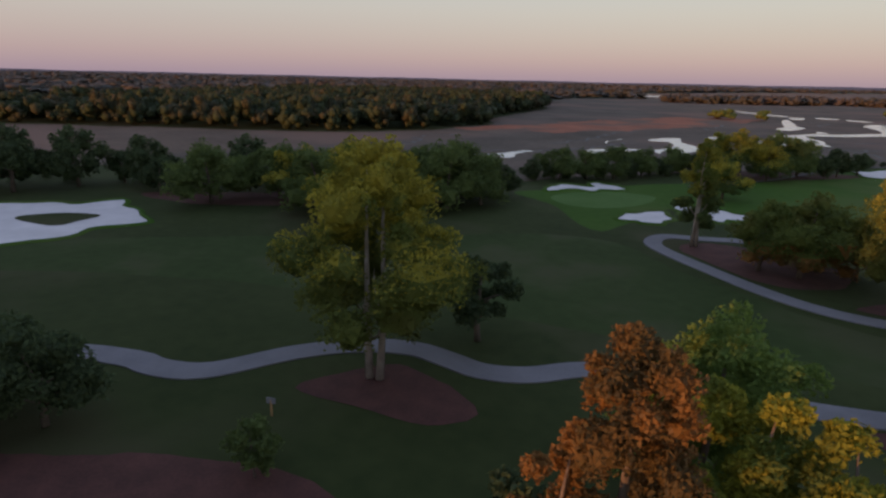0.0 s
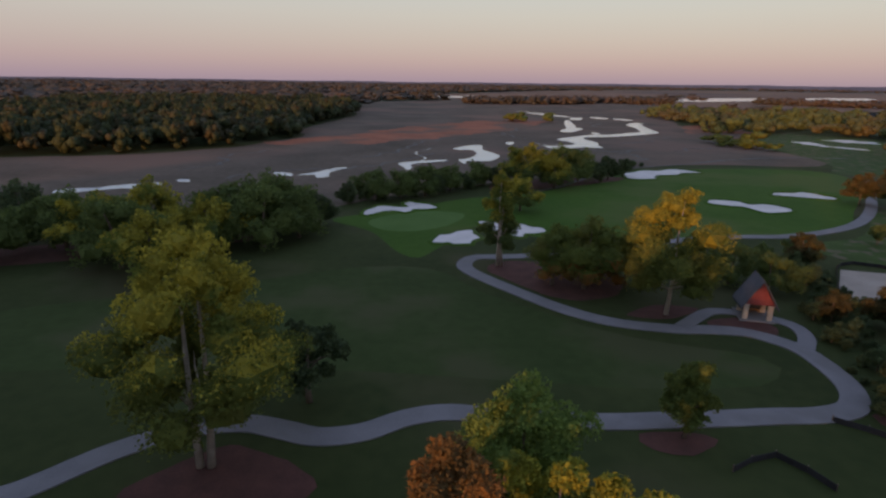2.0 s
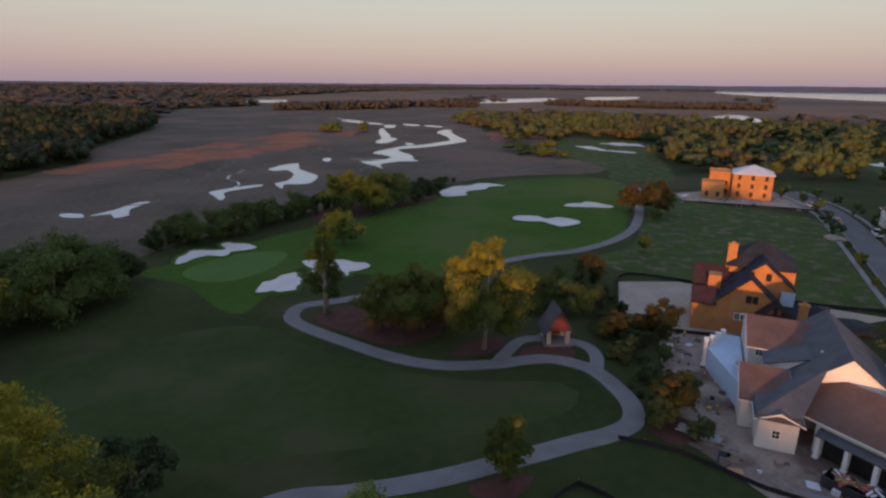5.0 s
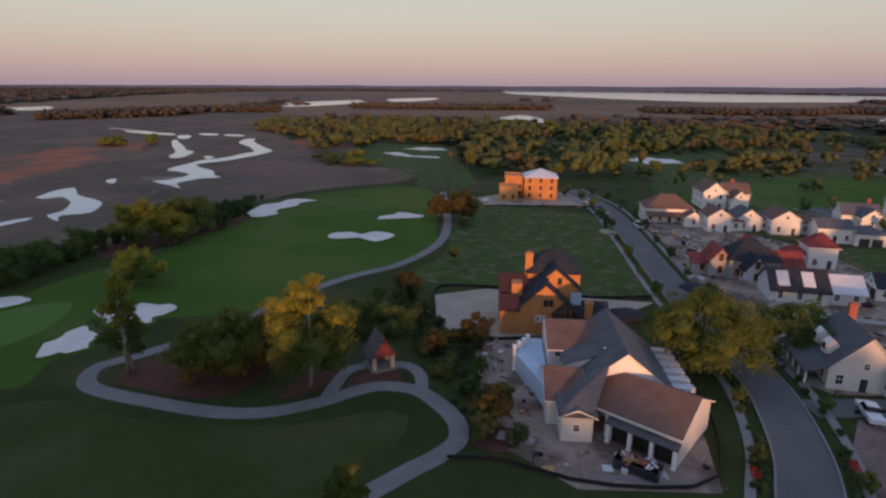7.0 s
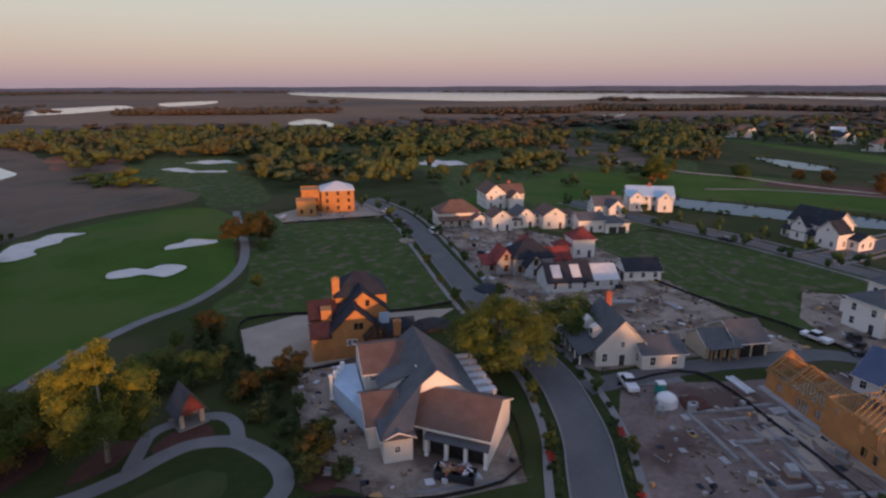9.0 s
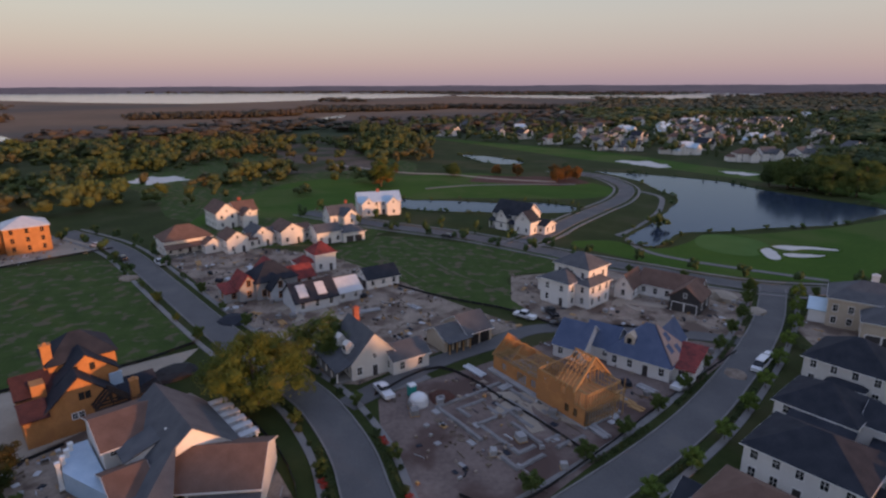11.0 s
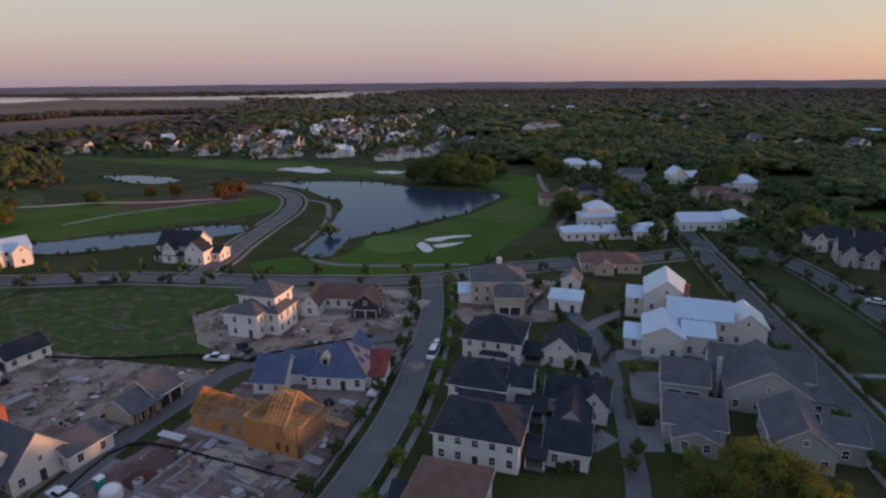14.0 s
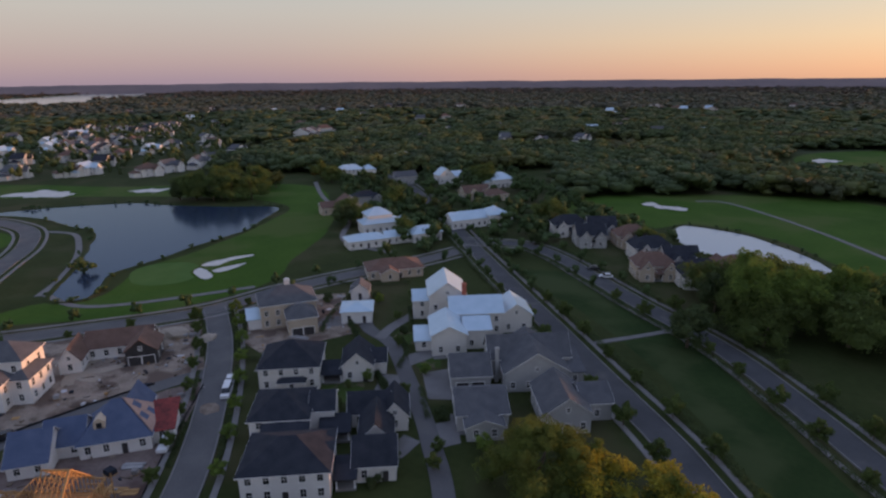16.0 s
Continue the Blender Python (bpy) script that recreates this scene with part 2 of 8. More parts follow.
def woodland(name, stops, size=0.085):
    """Leaves whose hue changes from tree to tree and whose tone changes from clump to clump."""
    m = leaf(name, (0.74, 0.74, 0.74), (0.96, 0.96, 0.96))
    m.node_tree.nodes["Mix Shader"].inputs[0].default_value = 0.14
    n, l = m.node_tree.nodes, m.node_tree.links
    bs = n["Principled BSDF"]
    tone = bs.inputs["Base Color"].links[0].from_socket
    geo, t, r, mul = n.new("ShaderNodeNewGeometry"), n.new("ShaderNodeTexNoise"), n.new("ShaderNodeValToRGB"), n.new("ShaderNodeMixRGB")
    t.inputs["Scale"].default_value, t.inputs["Detail"].default_value = size, 2.5
    l.new(geo.outputs["Position"], t.inputs["Vector"])
    e = r.color_ramp.elements
    while len(e) < len(stops):
        e.new(0.5)
    for k, (pos, c) in zip(e, stops):
        k.position, k.color = pos, (*c, 1)
    l.new(t.outputs[0], r.inputs[0])
    mul.blend_type = "MULTIPLY"
    mul.inputs[0].default_value = 1.0
    l.new(tone, mul.inputs[1])
    l.new(r.outputs[0], mul.inputs[2])
    l.new(mul.outputs[0], bs.inputs["Base Color"])
    for k in n:
        if k.bl_idname == "ShaderNodeBsdfTranslucent":
            l.new(mul.outputs[0], k.inputs["Color"])
    return m


L_WOODS = woodland("mixed_autumn_woodland", [(0.25, (0.062, 0.090, 0.034)), (0.38, (0.100, 0.130, 0.042)), (0.45, (0.112, 0.128, 0.046)), (0.51, (0.080, 0.112, 0.046)), (0.58, (0.118, 0.102, 0.048)), (0.64, (0.092, 0.104, 0.046)), (0.74, (0.070, 0.094, 0.042))], 0.016)
L_WOODDK = woodland("deep_green_woodland", [(0.28, (0.056, 0.080, 0.040)), (0.42, (0.086, 0.120, 0.048)), (0.50, (0.066, 0.094, 0.046)), (0.58, (0.120, 0.142, 0.048)), (0.64, (0.082, 0.090, 0.044)), (0.74, (0.060, 0.082, 0.044))], 0.011)
# Greyed stops put distance haze into the green of the far woods.
L_SOUTHFAR = woodland("far_haze_tinted_green_woodland", [(0.30, (0.080, 0.094, 0.066)), (0.46, (0.112, 0.124, 0.080)), (0.54, (0.096, 0.100, 0.076)), (0.62, (0.130, 0.130, 0.088)), (0.72, (0.084, 0.094, 0.072))], 0.005)
# Lowered stops put the left wood's missing shade into its leaf colour.
L_WOODLEFT = woodland("shade_toned_mixed_woodland", [(0.28, (0.032, 0.046, 0.022)), (0.44, (0.056, 0.070, 0.028)), (0.52, (0.040, 0.055, 0.026)), (0.60, (0.072, 0.062, 0.030)), (0.72, (0.040, 0.052, 0.024))])
L_GARDEN = woodland("garden_tree_leaves", [(0.3, (0.045, 0.080, 0.030)), (0.5, (0.075, 0.115, 0.042)), (0.7, (0.055, 0.088, 0.036))])
# Muted brown-grey stops stand in for haze over distant trees.
L_FARWOOD = woodland("far_haze_tinted_woodland", [(0.3, (0.060, 0.066, 0.058)), (0.46, (0.090, 0.086, 0.070)), (0.54, (0.105, 0.084, 0.068)), (0.66, (0.062, 0.072, 0.058))], 0.006)
# A faint purple emission stands in for haze on the horizon belt.
HORIZON = material("haze_glow_horizon_woods", (0.07, 0.065, 0.07), (0.11, 0.095, 0.095), 0.004, 0.95, 0.0, 8, spec=0.0)
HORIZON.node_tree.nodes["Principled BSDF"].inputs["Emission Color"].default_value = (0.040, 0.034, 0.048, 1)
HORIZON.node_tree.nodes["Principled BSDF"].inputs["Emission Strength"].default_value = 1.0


def water_material(name, body, gloss, rough, ripple):
    """Dark or pale body under a mirror that strengthens towards grazing view."""
    m = bpy.data.materials.new(name)
    m.use_nodes = True
    n, l = m.node_tree.nodes, m.node_tree.links
    n.clear()
    out, mix, df, gl, fr = (n.new("ShaderNode" + k) for k in ("OutputMaterial", "MixShader", "BsdfDiffuse", "BsdfGlossy", "Fresnel"))
    df.inputs["Color"].default_value, gl.inputs["Color"].default_value = (*body, 1), (*gloss, 1)
    gl.inputs["Roughness"].default_value, fr.inputs["IOR"].default_value = rough, 1.33
    geo, t, b = n.new("ShaderNodeNewGeometry"), n.new("ShaderNodeTexNoise"), n.new("ShaderNodeBump")
    t.inputs["Scale"].default_value = 0.35
    l.new(geo.outputs["Position"], t.inputs["Vector"])
    b.inputs["Strength"].default_value, b.inputs["Distance"].default_value = ripple, 0.05
    l.new(t.outputs[0], b.inputs["Height"])
    l.new(b.outputs[0], gl.inputs["Normal"])
    l.new(fr.outputs[0], mix.inputs[0])
    l.new(df.outputs[0], mix.inputs[1])
    l.new(gl.outputs[0], mix.inputs[2])
    l.new(mix.outputs[0], out.inputs[0])
    return m


WATER = water_material("still_pond_water", (0.026, 0.040, 0.066), (0.56, 0.68, 0.84), 0.14, 0.16)
# The pale body puts bright sky sheen into the water's own colour.
CREEK = water_material("sky_sheen_water", (0.36, 0.385, 0.42), (0.92, 0.97, 1.0), 0.12, 0.2)

BAREDECK = material("bare_roof_sheathing", (0.30, 0.205, 0.175), (0.40, 0.28, 0.24), 0.5, 0.9, 0.05, 6)
# Near-black panels on closed walls stand in for shaded openings.
INNERSHADE = material("painted_interior_shade", (0.012, 0.011, 0.012), (0.03, 0.026, 0.024), 0.8, 0.9)
DARKWOOD = material("dark_timber", (0.035, 0.025, 0.022), (0.075, 0.05, 0.04), 2.0, 0.85, 0.2)
REDDARK = material("maroon_shingle", (0.05, 0.022, 0.024), (0.085, 0.036, 0.036), 0.9, 0.9, 0.25)

# ---- mesh tools ----


class Mesh:
    """Collects vertices and faces, then makes one mesh object."""

    def __init__(self):
        self.v, self.f, self.s = [], [], []

    def add(self, verts, faces, slot=0):
        k = len(self.v)
        self.v += [tuple(p) for p in verts]
        self.f += [tuple(i + k for i in q) for q in faces]
        self.s += [slot] * len(faces)
        return self

    def box(self, x0, y0, z0, x1, y1, z1, slot=0):
        return self.add([(x0, y0, z0), (x1, y0, z0), (x1, y1, z0), (x0, y1, z0), (x0, y0, z1), (x1, y0, z1), (x1, y1, z1), (x0, y1, z1)],
                        [(3, 2, 1, 0), (4, 5, 6, 7), (0, 1, 5, 4), (1, 2, 6, 5), (2, 3, 7, 6), (3, 0, 4, 7)], slot)

    def beam(self, a, b, w, slot=0):
        """A square bar of width w from a to b."""
        a, b = Vector(a), Vector(b)
        d = (b - a).normalized()
        s = d.cross(Vector((0, 0, 1)) if abs(d.z) < 0.95 else Vector((1, 0, 0))).normalized() * w / 2
        t = d.cross(s).normalized() * w / 2
        return self.add([p + i * s + j * t for p in (a, b) for i, j in ((-1, -1), (1, -1), (1, 1), (-1, 1))],
                        [(3, 2, 1, 0), (4, 5, 6, 7), (0, 1, 5, 4), (1, 2, 6, 5), (2, 3, 7, 6), (3, 0, 4, 7)], slot)

    def tube(self, pts, radii, sides=7, slot=0):
        """A tapered tube along points."""
        rings = []
        for i, (p, r) in enumerate(zip(pts, radii)):
            p = Vector(p)
            d = (Vector(pts[min(i + 1, len(pts) - 1)]) - Vector(pts[max(i - 1, 0)])).normalized()
            s = d.cross(Vector((0.31, 0.95, 0.02))).normalized()
            t = d.cross(s)
            rings.append([p + r * (math.cos(a) * s + math.sin(a) * t) for a in [2 * math.pi * k / sides for k in range(sides)]])
        fs = [(i * sides + k, i * sides + (k + 1) % sides, (i + 1) * sides + (k + 1) % sides, (i + 1) * sides + k) for i in range(len(pts) - 1) for k in range(sides)]
        fs += [tuple(range(sides))[::-1], tuple(range((len(pts) - 1) * sides, len(pts) * sides))]
        return self.add([q for r in rings for q in r], fs, slot)

    def extrude(self, prof, p0, axis, length, slot=0):
        """A closed profile (list of (a, z)) pushed along x or y."""
        n = len(prof)
        if axis == "x":
            v = [(p0[0] + t, p0[1] + a, z) for t in (0, length) for a, z in prof]
        else:
            v = [(p0[0] + a, p0[1] + t, z) for t in (0, length) for a, z in prof]
        f = [(i, (i + 1) % n, n + (i + 1) % n, n + i) for i in range(n)] + [tuple(range(n))[::-1], tuple(range(n, 2 * n))]
        return self.add(v, f, slot)

    def data(self, name, *mats, smooth=False):
        me = bpy.data.meshes.new(name)
        me.from_pydata(self.v, [], self.f)
        for m in mats:
            me.materials.append(m)
        if len(mats) > 1:
            me.polygons.foreach_set("material_index", self.s)
        if smooth:
            me.polygons.foreach_set("use_smooth", [True] * len(self.f))
        me.validate()
        bm = bmesh.new()
        bm.from_mesh(me)
        if len(bm.faces) < 20000:
            bmesh.ops.recalc_face_normals(bm, faces=bm.faces)
            bm.to_mesh(me)
        bm.free()
        return me


def part(name, me, parent, label="", at=None):
    ob = new(name, me)
    ob.parent = parent
    if at is not None:
        ob.matrix_basis = at
    return tagged(ob, label)


def root(name, x, y, deg=0.0, z=0.0):
    ob = new(name)
    ob.matrix_basis = pose(x, y, z, 0, 0, deg)
    return ob


def smooth_line(pts, closed=False, step=1.5):
    """Catmull-Rom curve through points, resampled."""
    P = [np.array(p, float) for p in pts]
    n = len(P)
    out = []
    for i in range(n if closed else n - 1):
        p0, p1, p2, p3 = (P[(i + k) % n] if closed else P[min(max(i + k, 0), n - 1)] for k in (-1, 0, 1, 2))
        m = max(2, int(np.linalg.norm(p2 - p1) / step))
        for j in range(m):
            t = j / m
            out.append(0.5 * (2 * p1 + (p2 - p0) * t + (2 * p0 - 5 * p1 + 4 * p2 - p3) * t * t + (3 * p1 - p0 - 3 * p2 + p3) * t ** 3))
    if not closed:
        out.append(P[-1])
    return np.array(out)


def offset(line, d):
    t = np.gradient(line, axis=0)
    t /= np.maximum(np.linalg.norm(t, axis=1), 1e-6)[:, None]
    return line + d * np.stack([-t[:, 1], t[:, 0]], 1)


def ribbon(name, line, width, z, mat, low=-0.05, wobble=0.0, seed=0):
    """A slab that follows a line; width may be one number or one for each point."""
    m = Mesh()
    w = np.full(len(line), width) if np.isscalar(width) else np.array(width)
    rng = np.random.default_rng(seed)
    if wobble:
        w = w + wobble * np.convolve(rng.normal(size=len(line)), np.ones(3) / 3, "same")
    t = np.gradient(line, axis=0)
    t /= np.maximum(np.linalg.norm(t, axis=1), 1e-6)[:, None]
    nr = np.stack([-t[:, 1], t[:, 0]], 1) * w[:, None] / 2
    a, b = line + nr, line - nr
    n = len(line)
    v = [(*p, z) for p in a] + [(*p, z) for p in b] + [(*p, low) for p in a] + [(*p, low) for p in b]
    f = []
    for i in range(n - 1):
        f += [(i, n + i, n + i + 1, i + 1), (i, i + 1, 2 * n + i + 1, 2 * n + i), (n + i, 3 * n + i, 3 * n + i + 1, n + i + 1)]
    f += [(0, 2 * n, 3 * n, n), (n - 1, 2 * n - 1, 4 * n - 1, 3 * n - 1)]
    return new(name, m.add(v, f).data(name, mat))


def sheet(name, pts, z, mat, step=2.0, wobble=0.0, seed=0, smooth=True):
    """A flat patch inside a closed outline."""
    z *= 0.4
    o = smooth_line(pts, True, step) if smooth else np.array(pts, float)
    if wobble:
        rng = np.random.default_rng(seed)
        o = o + np.stack([np.convolve(rng.normal(size=len(o)), np.ones(3) / 2, "same") for _ in (0, 1)], 1) * wobble
    bm = bmesh.new()
    vs = [bm.verts.new((*p, z)) for p in o]
    bmesh.ops.triangle_fill(bm, use_beauty=True, use_dissolve=False, edges=[bm.edges.new((vs[i], vs[(i + 1) % len(vs)])) for i in range(len(vs))])
    for fc in bm.faces:
        if fc.normal.z < 0:
            fc.normal_flip()
    me = bpy.data.meshes.new(name)
    bm.to_mesh(me)
    bm.free()
    me.materials.append(mat)
    return new(name, me), o


def rim(name, outline, width, height, z, mat, parent=None):
    """A rounded lip along a closed outline."""
    m = Mesh()
    n = len(outline)
    c = outline.mean(0)
    area = sum(outline[i][0] * outline[(i + 1) % n][1] - outline[(i + 1) % n][0] * outline[i][1] for i in range(n))
    nx, pv = np.roll(outline, -1, 0), np.roll(outline, 1, 0)
    t = nx - pv
    t /= np.maximum(np.linalg.norm(t, axis=1), 1e-6)[:, None]
    nr = np.stack([t[:, 1], -t[:, 0]], 1) * (1 if area > 0 else -1)
    prof = [(-0.15, 0.0), (0.05, 0.75), (0.3, 1.0), (0.65, 0.55), (1.0, -0.1)]
    v = [(*(outline[i] + nr[i] * a * width), z + h * height) for a, h in prof for i in range(n)]
    f = [(k * n + i, k * n + (i + 1) % n, (k + 1) * n + (i + 1) % n, (k + 1) * n + i) for k in range(len(prof) - 1) for i in range(n)]
    me = m.add(v, f).data(name, mat, smooth=True)
    return part(name, me, parent) if parent else new(name, me)

# ---- ground, marsh, water ----


def ground_disc():
    m = Mesh()
    rad = [0, 60, 150, 300, 600, 1200, 2400, 4750]
    k = 96
    v = [(0, 0, 0)] + [(r * math.cos(2 * math.pi * i / k), r * math.sin(2 * math.pi * i / k), 0) for r in rad[1:] for i in range(k)]
    f = [(0, 1 + i, 1 + (i + 1) % k) for i in range(k)]
    s = [0] * k
    for j in range(len(rad) - 2):
        for i in range(k):
            f.append((1 + j * k + i, 1 + (j + 1) * k + i, 1 + (j + 1) * k + (i + 1) % k, 1 + j * k + (i + 1) % k))
            s.append(1 if j >= 3 else 0)
    m.add(v, f)
    m.s = s
    return new("ground", m.data("ground", GRASS, FARLAND))


tagged(ground_disc(), "dark rough grass and far woodland floor", "ground", kind="structure")

marsh_pts = [(-265.5, 112.4), (-159.7, 114.5), (-79.8, 136.7), (-41.7, 132.2), (-21.4, 135.6), (-7.2, 152.6), (25.3, 175.8), (73, 208.9), (110.2, 219.5), (156.6, 218.2), (176.2, 250.5), (183.7, 285.1), (185, 360.1), (216.7, 494.2), (291, 640.2),
             (369, 796), (233, 970), (75, 970), (-50, 862), (-66.2, 618.5), (-51.8, 531.4), (-70.7, 372.8), (-61.6, 324.6), (-72.9, 287.2), (-93.8, 257.9), (-125.1, 233.8), (-275.1, 193)]
tagged(sheet("marsh", marsh_pts, 0.04, MARSH, 8, 1.2, 3)[0], "brown and russet tidal marsh grass beside creeks", "marsh", kind="structure")
far_marsh = [(291, 640.2), (373.8, 592.6), (516.9, 462.4), (599, 423.8), (773, 318), (848, 124), (912, 29), (1162, -114), (2043, -402), (3031, -386), (3866, 806), (3028, 2476), (1758, 3215), (727, 2588), (174, 1654), (-33, 1152), (75, 970), (369, 796)]
tagged(sheet("far_marsh", far_marsh, 0.03, FARMARSH, 25, 4, 4)[0], "distant russet tidal marsh towards the river", "marsh", kind="structure")

WATERS = {
    "tidal_creek": [(17.4, 267.2), (23.0, 279.3), (31.9, 284.5), (31.1, 265.6), (35.3, 243.7), (29.1, 226.1), (20.6, 226.5), (19.1, 217.6), (17.4, 223.1), (16.9, 230.4), (21.4, 233.9), (26.1, 247.4), (25.4, 263.9), (20.5, 264.1)],
    "tidal_creek_bend": [(62.2, 285.0), (67.9, 283.8), (77.2, 289.2), (81.2, 296.6), (80.4, 306.1), (76.8, 315.7), (83.0, 325.8), (91.6, 334.7), (103.3, 345.9), (117.2, 350.7), (134.0, 364.6), (143.8, 371.6), (149.8, 390.6), (154.6, 418.4), (158.6, 438.2), (172.3, 459.5), (179.1, 457.0), (170.2, 437.2), (161.0, 399.2), (155.3, 369.8), (140.4, 353.6), (127.9, 344.6), (113.6, 336.7), (101.1, 332.9), (94.7, 328.5), (93.6, 313.5), (94.6, 300.7), (90.7, 286.7), (90.4, 277.0), (82.1, 278.8), (77.2, 276.8), (70.3, 272.3), (67.8, 264.4), (66.9, 255.2), (65.0, 267.5)],
    "tidal_pool": [(92.3, 369.4), (95.0, 382.0), (102.9, 398.3), (111.3, 437.4), (123.4, 482.1), (127.2, 482.5), (121.7, 458.9), (117.1, 430.2), (112.0, 405.9), (113.5, 394.6), (102.7, 372.8), (95.8, 365.2)],
    "tidal_pool_far": [(137.6, 521.3), (147.2, 518.4), (137.5, 491.6), (131.1, 491.3)],
    "tidal_creek_side": [(115.6, 605.5), (128.2, 573.9), (140.8, 543.3), (136.1, 529.6), (122.0, 551.5), (112.2, 588.5)],
    "tidal_creek_tail": [(-6.4, 217.8), (0.0, 224.1), (11.5, 229.2), (10.8, 224.9), (-0.5, 216.7), (-1.0, 206.2), (-2.8, 201.7), (-4.3, 208.2)],
    "tidal_pool_small": [(46.3, 298.3), (50.5, 301.9), (48.0, 288.6), (45.4, 288.7)],
    "tidal_creek_west": [(-97.0, 159.6), (-93.7, 163.0), (-88.3, 164.7), (-85.5, 168.0), (-75.5, 173.7), (-73.2, 169.1), (-77.1, 163.6), (-81.4, 163.1), (-86.1, 160.1), (-94.6, 155.3)],
    "tidal_creek_middle": [(-37.9, 188.3), (-33.7, 194.8), (-27.6, 205.9), (-24.0, 205.0), (-28.4, 195.7), (-27.4, 186.2), (-30.9, 183.6), (-32.9, 189.7)],
    "tidal_puddle": [(-46.4, 194.0), (-40.7, 192.2), (-40.0, 186.7), (-44.7, 188.9)],
    "tidal_puddle_west": [(-71.9, 178.4), (-68.8, 178.7), (-67.4, 174.4), (-70.3, 174.7)],
    "tidal_strip": [(160.1, 535.2), (170.9, 521.4), (163.9, 506.7), (156.3, 516.5)],
    "tidal_strip_east": [(174.3, 513.6), (183.5, 502.0), (180.5, 485.9), (170.9, 498.0)],
    "tidal_puddle_east": [(110.5, 365.1), (114.2, 359.1), (109.2, 350.8), (107.3, 353.0)],
    "golf_pond": [(395.9, -52), (373.6, -65.9), (363.3, -89.1), (349.3, -114.8), (332.7, -135.1), (310.3, -144.1), (283.8, -160.1), (259.7, -176.3), (240.5, -153.2), (229.7, -139), (225.1, -121.4), (221.2, -106.4), (215.9, -92.4), (212, -73.5), (199.8, -64), (191.9, -56.8), (198.8, -49), (212.8, -56.4), (229.1, -67.1), (253.1, -79.6), (279.7, -92.3), (304.7, -90), (342.3, -83.7)],
    "pond_inlet": [(453.4, 18.6), (442.5, -5.1), (413.4, -26.7), (398.5, -16.1), (413.3, 3.3)],
    "canal_pond": [(283.6, 59.8), (268.9, 36.8), (268.3, 18.2), (264.3, -3.9), (266.4, -22.1), (257.7, -39.8), (245.9, -37), (242.6, -20.3), (242.4, -0.2), (243.4, 19.1), (248.3, 35.5), (262, 54.3)],
    "boulevard_pond": [(71, -244.1), (74.5, -266.1), (49.9, -265.4), (31.6, -253.5), (19.3, -241.9), (11.4, -231.1), (-1.8, -224.1), (-17, -209), (-17.2, -178.5), (-1.5, -190.4), (4.8, -208.3), (13.5, -222.1), (22.7, -230.9), (35.6, -225.9), (54.2, -225.7)],
    "wide_river": [(3000, 3000), (2163, 2122), (1850, 1500), (1720, 1190), (1660, 860), (1820, 730), (2080, 600), (2400, 420), (2800, 200), (3100, 180), (3560, 560), (3600, 1376), (3560, 1800), (3500, 2500), (3450, 3100)],
    "river_arm": [(489, 1156), (600, 1290), (690, 1340), (830, 1400), (790, 1280), (735, 1202), (551, 1075), (466, 1064)],
    "river_bend": [(-200, 1290), (44, 1246), (123, 1271), (104, 1120), (39, 1124), (-180, 1200)],
    "river_inlet": [(1000, 1477), (1216, 1537), (1036, 1322), (854, 1237)],
    "marsh_channel_east": [(842, 279), (970, 270), (1040, 252), (976, 241), (877, 252)],
    "marsh_channel": [(574, 579), (648, 606), (571, 495), (534, 467), (563, 526), (532, 530)],
    "river_reach": [(2900, 150), (2655, -53), (2400, -384), (2246, -560), (2036, -720), (2730, -1000), (3450, -1620), (3950, -2150), (4150, -2000), (3900, -1374), (3208, -865), (3011, -267), (3100, 150)],
}
for k, o in WATERS.items():
    far = max(abs(c) for p in o for c in p) > 800
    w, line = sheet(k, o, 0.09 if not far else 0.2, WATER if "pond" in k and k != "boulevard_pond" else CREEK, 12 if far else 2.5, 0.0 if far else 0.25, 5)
    tagged(w, "still water mirroring the pale dusk sky", "water", kind="structure")
    if k in ("golf_pond", "canal_pond", "boulevard_pond", "pond_inlet"):
        tagged(rim("pond_bank", line, 2.0, 0.22, 0.06, GRASS), "grassy pond bank", "bank", kind="structure")
for st, wide in (([(60.2, 296), (70, 290), (76, 287)], 0.9), ([(108.6, 643.9), (122.7, 606.9), (132.9, 551.3)], 3.0), ([(-3, 214), (4, 232), (0, 250), (7, 268)], 0.6)):
    line = smooth_line(st, step=1.6)
    tagged(ribbon("marsh_stream", line, wide * (0.55 + 0.9 * np.sin(np.arange(len(line)) * 0.31 + wide) ** 2), 0.06, CREEK, wobble=0.5, seed=int(wide * 9)), "narrow tidal stream winding through marsh grass", "water", kind="structure")
tagged(sheet("russet_marsh", [(-73, 286), (-40, 338), (6, 408), (46, 462), (100, 480), (98, 446), (72, 400), (37, 352), (10, 318), (-30, 286), (-60, 272)], 0.07, RUSSETMARSH, 4, 3.0, 9)[0], "russet band of glasswort in the tidal marsh", "marsh", kind="structure")
tagged(sheet("russet_marsh_patch", [(176, 372), (196, 420), (214, 440), (226, 400), (206, 350), (188, 330)], 0.07, RUSSETMARSH, 4, 2.4, 10)[0], "russet patch of glasswort by the creek", "marsh", kind="structure")
